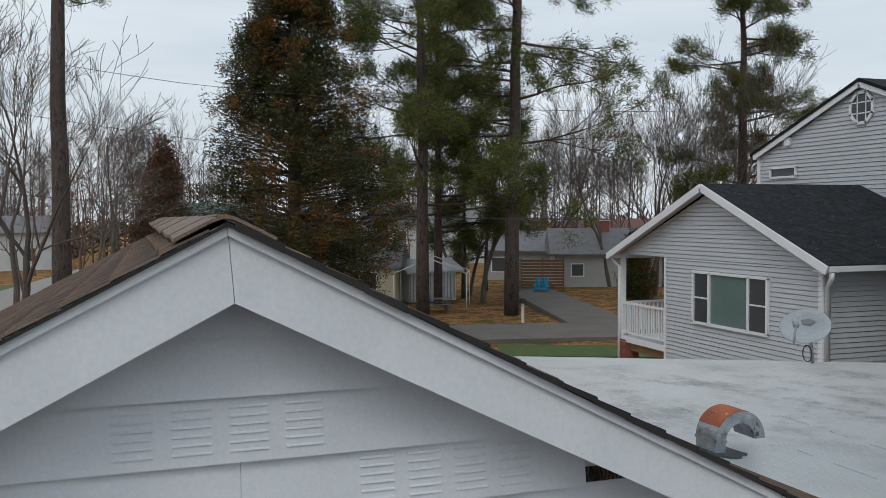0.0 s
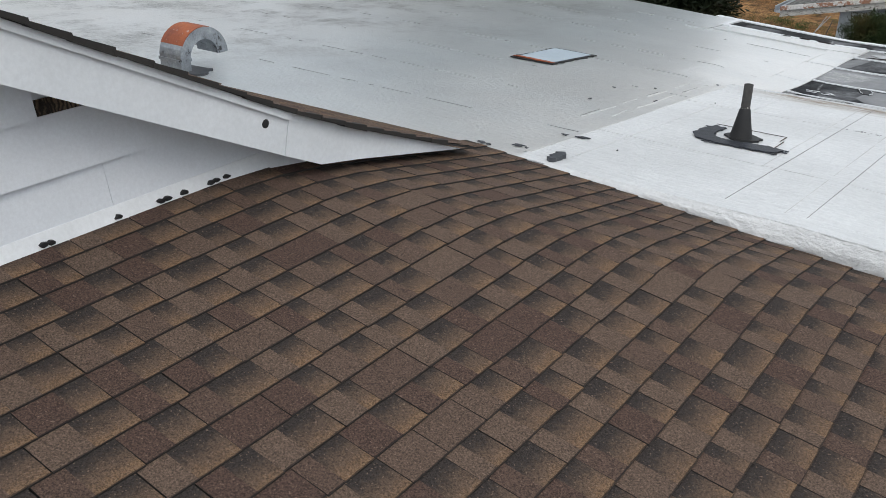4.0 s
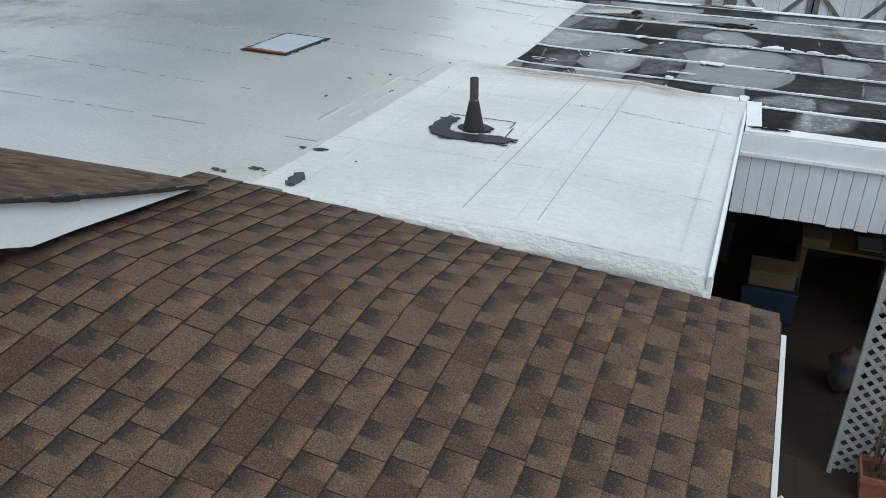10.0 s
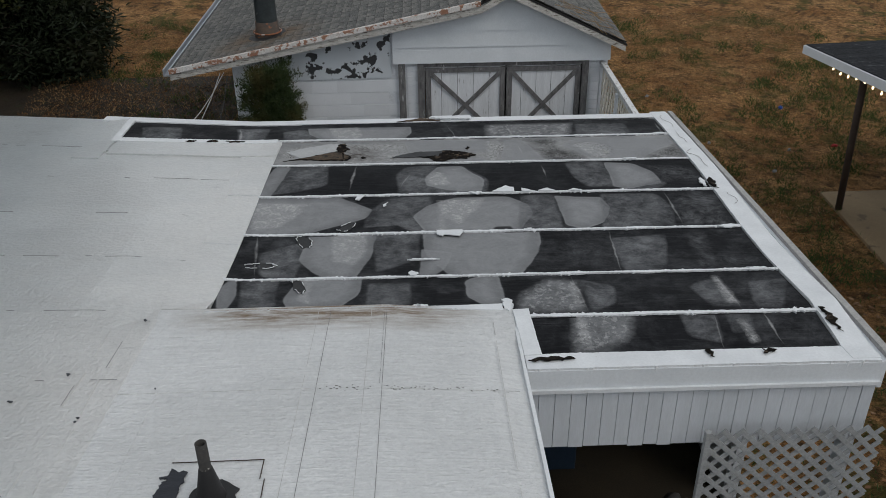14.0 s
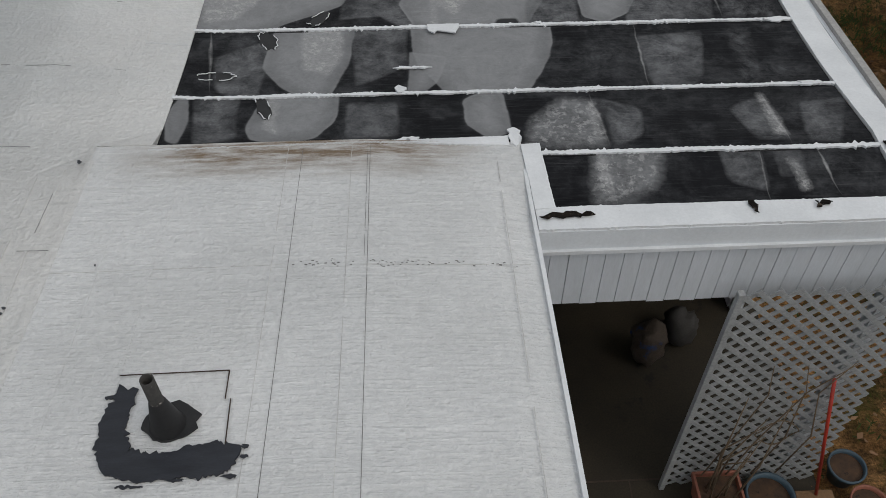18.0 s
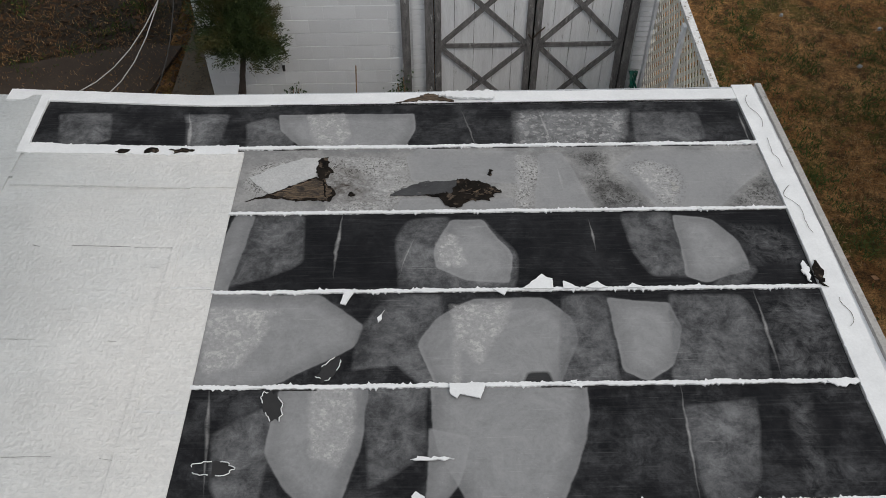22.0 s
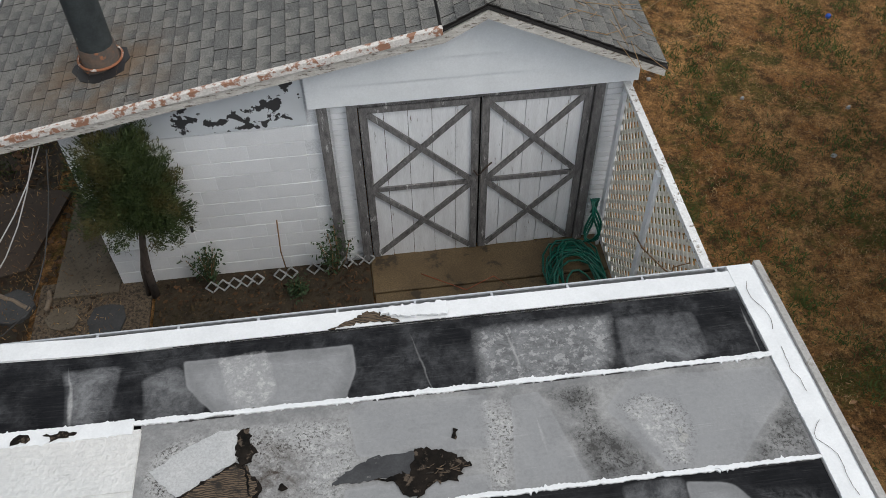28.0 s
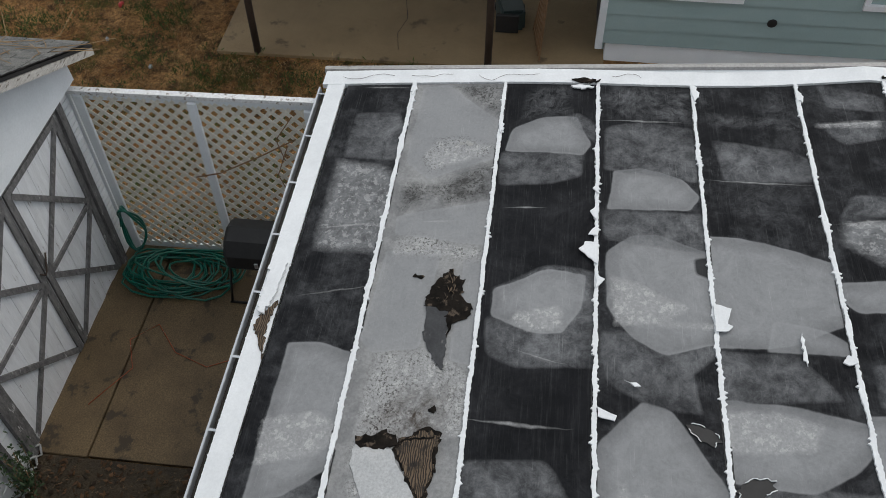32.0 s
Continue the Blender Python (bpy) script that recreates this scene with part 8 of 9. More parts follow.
def window(parent, a, b, z0, z1, out, glass, splits=(), bars=0):
    """A framed window in a wall from a to b, with mullions at the given fractions."""
    a, b, o = Vector((*a, 0)), Vector((*b, 0)), Vector(out)
    d = (b - a).normalized()
    at = lambda s, z, k: (a + (b - a) * s + o * k) + Vector((0, 0, z))
    v = [at(0, z0, 0.045), at(1, z0, 0.045), at(1, z1, 0.045), at(0, z1, 0.045)]
    w = part("window", mesh_of("window", v, [(0, 1, 2, 3)], glass), parent)
    f = 0.07
    for s in (0, 1, *splits):
        part("frame", beam("frame", at(s, z0, 0.06), at(s, z1, 0.06), 0.07, f, VINYLTRIM, up=d), w)
    for z in (z0, z1):
        part("frame", beam("frame", at(0, z, 0.06), at(1, z, 0.06), 0.07, f, VINYLTRIM, grow=0.035), w)
    return w


# grey house with a porch
gh = thing("grey_house", "grey vinyl-sided house with a white railed porch and black roof", "house", (-19.8, 17, 0))
YF, XL, XR, ZE, ZP, XP = 14.0, -24.06, -15.5, 4.28, 6.09, -19.45
part("core", box("core", (-21.56, YF + 0.03, -0.2), (XR - 0.03, YF + 6, ZE), VINYL), gh)
part("core", prism("core", [(XL, ZE), (XR, ZE), (XP, ZP)], "y", YF + 0.03, YF + 0.2, VINYL), gh)
part("back_wall", box("back_wall", (XL, YF + 2.4, 1.6), (-21.56, YF + 6, ZE), VINYL), gh)
lap_wall(gh, (-21.56, YF), (XR, YF), 1.0, ZE, VINYL, 0.115)
lap_wall(gh, (XL, YF), (XR, YF), ZE, ZP, VINYL, 0.115, gable=(ZE, ZP, 0.538))
lap_wall(gh, (XR, YF), (XR, YF + 6), 1.0, ZE, VINYL, 0.115, normal=(1, 0, 0))
part("corner_post", box("corner_post", (XR - 0.1, YF - 0.03, 1.0), (XR + 0.03, YF + 0.03, ZE), VINYLTRIM), gh)
part("corner_post", box("corner_post", (-21.61, YF - 0.03, 1.0), (-21.51, YF + 0.02, ZE), VINYLTRIM), gh)
for (xa, za), (xb, zb) in (((XL - 0.2, ZE - 0.09), (XP, ZP + 0.085)), ((XR + 0.52, ZE - 0.02), (XP, ZP + 0.085))):
    part("rake_trim", beam("rake_trim", (xa, YF - 0.37, za), (xb, YF - 0.37, zb), 0.04, 0.19, VINYLTRIM), gh)
part("roof", prism("roof", [(XL - 0.2, ZE + 0.03), (XP, ZP + 0.19), (XP, ZP + 0.13), (XL - 0.2, ZE - 0.03)], "y", YF - 0.34, YF + 4.9, DARKROOF), gh, "black shingle roof")
part("roof", prism("roof", [(XR + 0.5, ZE + 0.10), (XP + 0.001, ZP + 0.19), (XP + 0.001, ZP + 0.13), (XR + 0.5, ZE + 0.04)], "y", YF - 0.34, YF + 4.9, DARKROOF), gh)
part("soffit", box("soffit", (XR, YF - 0.3, ZE - 0.06), (XR + 0.38, YF + 6, ZE - 0.03), VINYLTRIM), gh)
part("gutter", box("gutter", (XR + 0.42, YF - 0.3, ZE - 0.05), (XR + 0.54, YF + 6, ZE + 0.07), VINYLTRIM), gh)
part("gutter", box("gutter", (XL - 0.3, YF - 0.3, ZE - 0.16), (XL - 0.19, YF + 6, ZE - 0.04), VINYLTRIM), gh)
part("downspout", tube("downspout", [(XR + 0.48, YF - 0.2, ZE - 0.06), (XR + 0.46, YF - 0.18, ZE - 0.2), (XR + 0.1, YF + 0.05, ZE - 0.42), (XR + 0.08, YF + 0.08, 0.5)], 0.06, VINYLTRIM, 8), gh)
part("downspout", tube("downspout", [(XL - 0.24, YF - 0.2, ZE - 0.16), (XL + 0.02, YF - 0.05, ZE - 0.4), (XL + 0.02, YF - 0.05, 0.5)], 0.05, VINYLTRIM, 8), gh)
big = window(gh, (-20.16, YF), (-17.21, YF), 2.58, 3.94, (0, -1, 0), GLASS, (0.235, 0.765))
for x0, x1 in ((-20.11, -19.5), (-17.87, -17.26)):
    part("sash", box("sash", (x0, YF - 0.058, 2.62), (x1, YF - 0.047, 3.90), DARKGLASS), big)
    part("meeting_rail", box("meeting_rail", (x0, YF - 0.075, 3.24), (x1, YF - 0.059, 3.28), VINYLTRIM), big)
for xa in (XL - 0.18, XR + 0.48):
    part("soffit", prism("soffit", [(xa, ZE - 0.05), (XP, ZP + 0.12), (XP, ZP + 0.10), (xa, ZE - 0.07)], "y", YF - 0.33, YF + 0.02, VINYLTRIM), gh)
# porch
part("deck", box("deck", (XL, YF, 1.55), (-21.56, YF + 2.4, 1.72), VINYLTRIM), gh)
part("skirt", box("skirt", (XL, YF + 0.1, 1.3), (-21.56, YF + 0.2, 1.56), BROWNWOOD), gh)
part("post", box("post", (XL, YF, 1.72), (XL + 0.13, YF + 0.13, ZE), VINYLTRIM), gh)
part("hand_rail", box("hand_rail", (XL + 0.1, YF + 0.02, 2.72), (-21.56, YF + 0.1, 2.79), VINYLTRIM), gh)
part("bottom_rail", box("bottom_rail", (XL + 0.1, YF + 0.03, 1.82), (-21.56, YF + 0.09, 1.88), VINYLTRIM), gh)
bal = box("baluster", (-0.02, YF + 0.04, 1.88), (0.02, YF + 0.08, 2.72), VINYLTRIM)
for k in range(20):
    part("baluster", bal, gh, m=Matrix.Translation((XL + 0.22 + k * 0.132, 0, 0)))
part("hand_rail", box("hand_rail", (XL + 0.03, YF + 0.1, 2.72), (XL + 0.1, YF + 2.4, 2.79), VINYLTRIM), gh)
for k in range(14):
    part("baluster", bal, gh, m=Matrix.Translation((XL + 0.06, 0.2 + k * 0.15, 0)))
pier = part("pier", box("pier", (XL - 0.05, YF - 0.05, -0.2), (XL + 0.42, YF + 0.4, 1.55), BRICK), gh, "red brick porch pier")
brk2 = box("brick", (0.005, -0.012, 0.005), (0.225, 0.0, 0.065), BRICK)
for row in range(22):
    for k in range(2):
        part("brick", brk2, pier, m=Matrix.Translation((XL - 0.05 + k * 0.23 + (0.01 if row % 2 else 0), YF - 0.05, 0.1 + row * 0.07)))
# taller house behind
th = thing("tall_grey_house", "two-storey grey vinyl-sided house with an octagonal gable window", "house", (-20, 24, 0))
YB, XA, XB, E2, P2, XM = 20.05, -25.12, -16.0, 7.5, 9.27, -20.54
part("core", box("core", (XA, YB + 0.03, 0), (XB, YB + 8, E2), VINYL), th)
part("core", prism("core", [(XA, E2), (XB, E2), (XM, P2)], "y", YB + 0.03, YB + 0.2, VINYL), th)
lap_wall(th, (XA, YB), (XB, YB), 4.0, P2, VINYL, 0.13, gable=(E2, P2, 0.5))
part("corner_post", box("corner_post", (XA - 0.03, YB - 0.04, 4), (XA + 0.12, YB + 0.03, E2), VINYLTRIM), th)
part("corner_post", box("corner_post", (XB - 0.12, YB - 0.04, 4), (XB + 0.03, YB + 0.03, E2), VINYLTRIM), th)
for xa in (XA - 0.1, XB + 0.1):
    part("rake_trim", beam("rake_trim", (xa, YB - 0.15, E2 - 0.05), (XM, YB - 0.15, P2 + 0.05), 0.04, 0.22, VINYLTRIM), th)
    part("roof", prism("roof", [(xa * 1.005, E2 + 0.06), (XM, P2 + 0.2), (XM, P2 + 0.1), (xa * 1.005, E2 - 0.04)], "y", YB - 0.2, YB + 8, DARKROOF), th)
octo = [(XM + 0.45 * math.cos(a), 8.60 + 0.49 * math.sin(a)) for a in [radians(22.5 + 45 * k) for k in range(8)]]
ow = part("window", prism("window", octo, "y", YB - 0.05, YB - 0.02, DARKGLASS), th, "white-framed octagonal window")
for k in range(8):
    p, q = octo[k], octo[(k + 1) % 8]
    part("frame", beam("frame", (p[0], YB - 0.06, p[1]), (q[0], YB - 0.06, q[1]), 0.05, 0.09, VINYLTRIM, up=(0, 0, 1) if abs(p[0] - q[0]) > 0.1 else (1, 0, 0), grow=0.03), ow)
for u in (-0.16, 0.16):
    part("bar", beam("bar", (XM + u, YB - 0.055, 8.14), (XM + u, YB - 0.055, 9.06), 0.02, 0.035, VINYLTRIM, up=(1, 0, 0)), ow)
    part("bar", beam("bar", (XM - 0.42, YB - 0.055, 8.60 + u * 1.0), (XM + 0.42, YB - 0.055, 8.60 + u * 1.0), 0.02, 0.035, VINYLTRIM), ow)
window(th, (-24.45, YB), (-23.25, YB), 6.70, 7.02, (0, -1, 0), DARKGLASS)
part("outlet", box("outlet", (-23.75, YB - 0.12, 7.72), (-23.5, YB, 7.98), VINYLTRIM), th)

# satellite dish on the roof edge
dish = thing("satellite_dish", "grey satellite dish on a bent mast at the roof edge", "satellite dish", (-11.3, 9.8, 3.0))
DISH = surf("grey_dish", (0.34, 0.37, 0.40), (0.28, 0.31, 0.34), None, scale=4, fine=40, bump=0.05, rough=0.5)
dc = Vector((-11.3, 9.80, 3.68))
dm = Matrix.Translation(dc) @ (Vector((0.35, -0.95, 0.62))).to_track_quat("Z", "Y").to_matrix().to_4x4()
bowl = lathe("bowl", [(0.0, -0.06), (0.15, -0.05), (0.28, -0.02), (0.39, 0.03), (0.40, 0.02), (0.28, -0.035), (0.0, -0.075)], (0, 0, 0), DISH, 32)
part("bowl", bowl, dish, m=dm @ Matrix.Diagonal((1.08, 0.76, 1, 1)))
part("arm", tube("arm", [dm @ Vector((0.0, -0.33, 0.0)), dm @ Vector((0.05, -0.42, 0.25)), dm @ Vector((0.08, -0.15, 0.42))], 0.018, GALV, 6), dish)
part("receiver", tube("receiver", [dm @ Vector((0.06, -0.16, 0.36)), dm @ Vector((0.1, -0.12, 0.5))], 0.05, DISH, 10), dish)
part("mast", tube("mast", [dc + Vector((0, 0.1, -0.05)), dc + Vector((0, 0.12, -0.3)), (-11.3, 9.95, flat_z(-11.3, 9.9))], 0.028, GALV, 8), dish)
part("cable_loop", tube("cable_loop", [dc + Vector((0.05 + 0.1 * math.cos(a), 0.0, -0.42 + 0.13 * math.sin(a))) for a in [k * 0.5 for k in range(20)]], 0.009, DARKCABLE, 5), dish)
mk = surf("grey_mark", (0.16, 0.17, 0.18), (0.14, 0.15, 0.16), None, bump=0)
part("mark", prism("mark", [(-0.12, 0.12), (0.0, 0.16), (0.12, 0.12), (0.05, 0.05), (-0.08, 0.06)], "z", 0.0, 0.004, mk), dish, m=dm @ Matrix.Translation((0, 0, -0.03)))

# road, drive, verge
ROADC, ROADD = bearing(880, 41), (bearing(1080, 43) - bearing(700, 41)).normalized()
side = Vector((-ROADD.y, ROADD.x, 0))


def strip_on_ground(name, p, q, w, z, material, label, category):
    d = (q - p).normalized()
    s = Vector((-d.y, d.x, 0)) * w / 2
    v = [p - s, q - s, q + s, p + s]
    verts = [(a.x, a.y, z) for a in v] + [(a.x, a.y, z - 0.3) for a in v]
    bm = bmesh.new()
    vs = [bm.verts.new(a) for a in verts]
    for f in BOXF:
        bm.faces.new([vs[(i + 4) % 8] for i in f])
    bmesh.ops.recalc_face_normals(bm, faces=bm.faces[:])
    return solid(name, from_bm(name, bm, material), label, category, "structure")


strip_on_ground("road", ROADC - ROADD * 90, ROADC + ROADD * 60, 5.4, 0.06, ASPHALT, "grey asphalt street", "road")
strip_on_ground("driveway", bearing(1075, 44), bearing(930, 66), 3.4, 0.05, ASPHALT, "grey asphalt driveway across the street", "driveway")
strip_on_ground("far_road", bearing(-60, 58), bearing(225, 118), 5.0, 0.05, surf("pale_road", (0.24, 0.22, 0.2), (0.28, 0.26, 0.24), None, bump=0.1), "pale street running away between bare trees", "road")
VERGE = surf("green_lawn", (0.040, 0.075, 0.014), (0.075, 0.115, 0.024), (0.09, 0.085, 0.03), scale=2, fine=30, wear=0.62, bump=0.6, dist=0.03)
strip_on_ground("verge", bearing(880, 35.2), bearing(1250, 36), 3.0, 0.07, VERGE, "strip of green lawn along the street", "lawn")
strip_on_ground("far_lawn", bearing(60, 70), bearing(260, 85), 14, 0.03, VERGE, "green lawn under bare trees", "lawn")
strip_on_ground("front_walk", bearing(920, 32), bearing(1120, 28.5), 1.0, 0.09, PATIO, "pale concrete front walk", "path")


# ---- far houses ----
def far_house(name, label, px, d, w, dep, wall_h, roof_h, turn, wall_mt, roof_mt, windows=(), z0=GZ0):
    h = thing(name, label, "house", bearing(px, d, z0))
    m = Matrix.Translation(bearing(px, d, z0)) @ pose(0, 0, 0, 0, 0, 70.92 - math.degrees(math.atan((px - 784) / 1545)) + turn)
    part("wall", box("wall", (-w / 2, 0, 0), (w / 2, dep, wall_h), wall_mt), h, m=m)
    part("roof", prism("roof", [(-0.5, wall_h - 0.05), (dep / 2, wall_h + roof_h), (dep + 0.5, wall_h - 0.05), (dep + 0.5, wall_h - 0.2), (-0.5, wall_h - 0.2)], "x", -w / 2 - 0.4, w / 2 + 0.4, roof_mt), h, m=m)
    for k in range(int(wall_h / 0.25)):
        part("siding_course", box("siding_course", (-w / 2, -0.03, 0.25 * k), (w / 2, -0.002, 0.25 * k + 0.22), wall_mt), h, m=m)
    for x, z, ww, hh in windows:
        wd = part("window", box("window", (x - ww / 2, -0.05, z), (x + ww / 2, -0.032, z + hh), DARKGLASS), h, m=m)
        for a, b in (((x - ww / 2 - 0.08, z - 0.08), (x + ww / 2 + 0.08, z)), ((x - ww / 2 - 0.08, z + hh), (x + ww / 2 + 0.08, z + hh + 0.08)), ((x - ww / 2 - 0.08, z), (x - ww / 2, z + hh)), ((x + ww / 2, z), (x + ww / 2 + 0.08, z + hh))):
            part("frame", box("frame", (a[0], -0.07, a[1]), (b[0], -0.033, b[1]), VINYLTRIM), wd, m=m)
    return h, m


GREYROOF = surf("grey_shingle_far", (0.13, 0.13, 0.14), (0.18, 0.18, 0.19), None, scale=2, fine=12, bump=0.4)
YELLOW = surf("pale_yellow_siding", (0.50, 0.47, 0.34), (0.44, 0.41, 0.30), None, scale=1, fine=20, bump=0.1)
PALEGREY = surf("pale_grey_siding", (0.42, 0.43, 0.42), (0.38, 0.39, 0.38), None, scale=1, fine=20, bump=0.1)
FARWHITE = surf("far_white_siding", (0.60, 0.62, 0.64), (0.55, 0.57, 0.59), None, scale=1, fine=20, bump=0.1)
h, m = far_house("ranch_house", "low pale grey ranch house with a grey roof and brick chimney", 1090, 70, 9.5, 8, 2.7, 1.9, 8, PALEGREY, GREYROOF, ((-3, 0.9, 0.9, 0.9),))
ch = part("chimney", box("chimney", (-1.0, 3.2, 3.4), (-0.1, 4.0, 5.2), BRICK), h, "red brick chimney", m=m)
part("cap", box("cap", (-1.06, 3.14, 5.2), (-0.04, 4.06, 5.3), FARWHITE), ch, m=m)
far_house("ranch_house", "grey wing of the ranch house behind a board fence", 925, 76, 7, 7, 2.7, 1.6, -15, PALEGREY, GREYROOF, ((-2, 0.8, 1.5, 1.2),))
h, m = far_house("yellow_house", "pale yellow sided house with a brick chimney", 640, 55, 4.2, 6, 2.6, 1.5, -8, YELLOW, GREYROOF, ((0.4, 0.9, 1.0, 1.2),))
ch = part("chimney", box("chimney", (0.7, 2.4, 3.2), (1.35, 3.0, 5.4), BRICK), h, "dark brick chimney", m=m)
part("pot", box("pot", (0.85, 2.5, 5.4), (1.2, 2.9, 5.8), BRICK), ch, m=m)
far_house("white_house", "white two-storey house among the trees", 745, 88, 9, 8, 5.0, 2.2, 15, FARWHITE, GREYROOF, ((-2, 2.9, 0.9, 1.3), (1, 2.9, 0.9, 1.3)))
far_house("white_house", "white house far off behind bare trees", 0, 105, 12, 8, 4.2, 1.8, 10, FARWHITE, GREYROOF, ((-1, 1.0, 1.0, 1.4), (3, 1.0, 1.0, 1.4)))
far_house("green_roof_house", "house with a mossy green shingle roof", 385, 62, 3.6, 7, 4.6, 2.1, 0, FARWHITE, surf("green_roof", (0.10, 0.15, 0.13), (0.13, 0.18, 0.155), None, scale=2, fine=10, bump=0.4))
far_house("far_house", "long red-roofed house in the distance", 1075, 120, 11, 8, 2.8, 2.4, 0, FARWHITE, surf("red_roof", (0.16, 0.075, 0.065), (0.13, 0.065, 0.055), None, bump=0.2))
far_house("far_house", "grey house in the distance among trees", 870, 105, 9, 8, 4.6, 2.4, 25, FARWHITE, GREYROOF, ((0, 2.6, 1.0, 1.4),))
# metal shed and tent frame
h, m = far_house("garden_shed", "white metal garden shed", 765, 58, 3.6, 2.6, 2.1, 0.7, 30, FARWHITE, FARWHITE)
for k in range(14):
    part("rib", box("rib", (-1.75 + k * 0.26, -0.06, 0.05), (-1.69 + k * 0.26, -0.031, 2.05), GALV), h, m=m)
tent = thing("tent_frame", "bare white pipe frame of a canopy", "canopy frame", bearing(770, 54, GZ0))
m = Matrix.Translation(bearing(765, 54, GZ0)) @ pose(0, 0, 0, 0, 0, 66)
for y in (-1.6, 1.6):
    for a, b in (((-2.2, y, 0), (-2.2, y, 2.2)), ((2.2, y, 0), (2.2, y, 2.2)), ((-2.2, y, 2.2), (0, y, 3.1)), ((0, y, 3.1), (2.2, y, 2.2))):
        part("pipe", tube("pipe", [m @ Vector(a), m @ Vector(b)], 0.035, FARWHITE, 6), tent)
for x, z in ((-2.2, 2.2), (0, 3.1), (2.2, 2.2)):
    part("pipe", tube("pipe", [m @ Vector((x, -1.6, z)), m @ Vector((x, 1.6, z))], 0.035, FARWHITE, 6), tent)
pt = thing("picnic_table", "weathered picnic table on the lawn", "table", bearing(772, 52, GZ0))
m = Matrix.Translation(bearing(772, 52, GZ0)) @ pose(0, 0, 0, 0, 0, 80)
part("tabletop", box("tabletop", (-0.9, -0.38, 0.7), (0.9, 0.38, 0.75), GREYBOARD), pt, m=m)
for y in (-0.7, 0.7):
    part("bench", box("bench", (-0.9, y - 0.13, 0.42), (0.9, y + 0.13, 0.46), GREYBOARD), pt, m=m)
for x in (-0.6, 0.6):
    part("leg", box("leg", (x - 0.04, -0.7, 0.0), (x + 0.04, 0.7, 0.42), GREYBOARD), pt, m=m)
bf = thing("board_fence", "horizontal brown board fence by the ranch house", "fence", bearing(960, 66, GZ0))
m = Matrix.Translation(bearing(960, 66, GZ0)) @ pose(0, 0, 0, 0, 0, 70)
for k in range(10):
    part("board", box("board", (-1.6, 0, 0.1 + k * 0.23), (1.6, 0.03, 0.28 + k * 0.23), BROWNWOOD), bf, m=m)
for x in (-1.6, 0.0, 1.6):
    part("post", box("post", (x - 0.05, 0.03, 0), (x + 0.05, 0.13, 2.45), BROWNWOOD), bf, m=m)
m2 = m @ Matrix.Translation((-1.9, 0.5, 0)) @ pose(0, 0, 0, 0, 0, 70)
for k in range(10):
    part("board", box("board", (-0.9, 0, 0.1 + k * 0.23), (0.9, 0.03, 0.28 + k * 0.23), BROWNWOOD), bf, m=m2)
AQUA = surf("turquoise_plastic", (0.0, 0.30, 0.50), (0.0, 0.24, 0.42), None, bump=0.0, rough=0.5)
ac = thing("garden_chair", "turquoise plastic slatted garden chair", "chair", bearing(958, 63, GZ0))
m = Matrix.Translation(bearing(958, 63, GZ0)) @ pose(0, 0, 0, 0, 0, 60)
for k in range(5):
    part("back_slat", beam("back_slat", m @ Vector((-0.36 + 0.18 * k, 0.3, 0.4)), m @ Vector((-0.42 + 0.21 * k, 0.62, 1.15)), 0.15, 0.03, AQUA, up=(0.3, 0.3, 1)), ac)
part("seat", box("seat", (-0.42, -0.35, 0.34), (0.42, 0.3, 0.40), AQUA), ac, m=m)
for sx in (-0.46, 0.46):
    part("armrest", box("armrest", (sx - 0.1, -0.45, 0.62), (sx + 0.1, 0.35, 0.66), AQUA), ac, m=m)
    for y in (-0.38, 0.3):
        part("leg", box("leg", (sx - 0.06, y - 0.05, 0.0), (sx + 0.06, y + 0.05, 0.62), AQUA), ac, m=m)
mb = thing("mailbox", "black mailbox on a white post", "mailbox", bearing(925, 46, GZ0))
m = Matrix.Translation(bearing(925, 46, GZ0)) @ pose(0, 0, 0, 0, 0, 50)
part("post", box("post", (-0.06, -0.06, 0), (0.06, 0.06, 1.05), FARWHITE), mb, m=m)
part("box", prism("box", [(-0.12, 1.05), (0.12, 1.05), (0.12, 1.2), (0.06, 1.29), (-0.06, 1.29), (-0.12, 1.2)], "y", -0.32, 0.22, BLACK), mb, m=m)


# ---- trees ----
def grow(rnd, p, d, length, r, depth, out, tips, spread=0.6, up=0.25, kids=(2, 3), sides=4, min_r=0.006):
    """A limb that bends and forks; all limbs are gathered as tubes."""
    pts, rad = [p.copy()], [r]
    n = 4
    for i in range(n):
        d = (d + Vector((rnd.gauss(0, 0.10), rnd.gauss(0, 0.10), rnd.gauss(0, 0.06) + up * 0.08))).normalized()
        p = p + d * length / n
        pts.append(p.copy())
        rad.append(max(min_r, r * (1 - 0.45 * (i + 1) / n)))
    out.append((pts, rad, 6 if depth > 3 else sides))
    if depth <= 0:
        tips.append((p.copy(), d.copy()))
        return
    for k in range(rnd.randint(*kids)):
        i = rnd.randint(2, n)
        side = d.cross(Vector((rnd.gauss(0, 1), rnd.gauss(0, 1), rnd.gauss(0, 1)))).normalized()
        nd = (d + side * spread * rnd.uniform(0.6, 1.3) + Vector((0, 0, up * 0.5))).normalized()
        grow(rnd, pts[i], nd, length * rnd.uniform(0.6, 0.82), max(min_r, rad[i] * 0.62), depth - 1, out, tips, spread, up, kids, max(3, sides - 1), min_r)
    grow(rnd, pts[-1], d, length * 0.75, max(min_r, rad[-1] * 0.9), depth - 1, out, tips, spread, up, kids, sides, min_r)


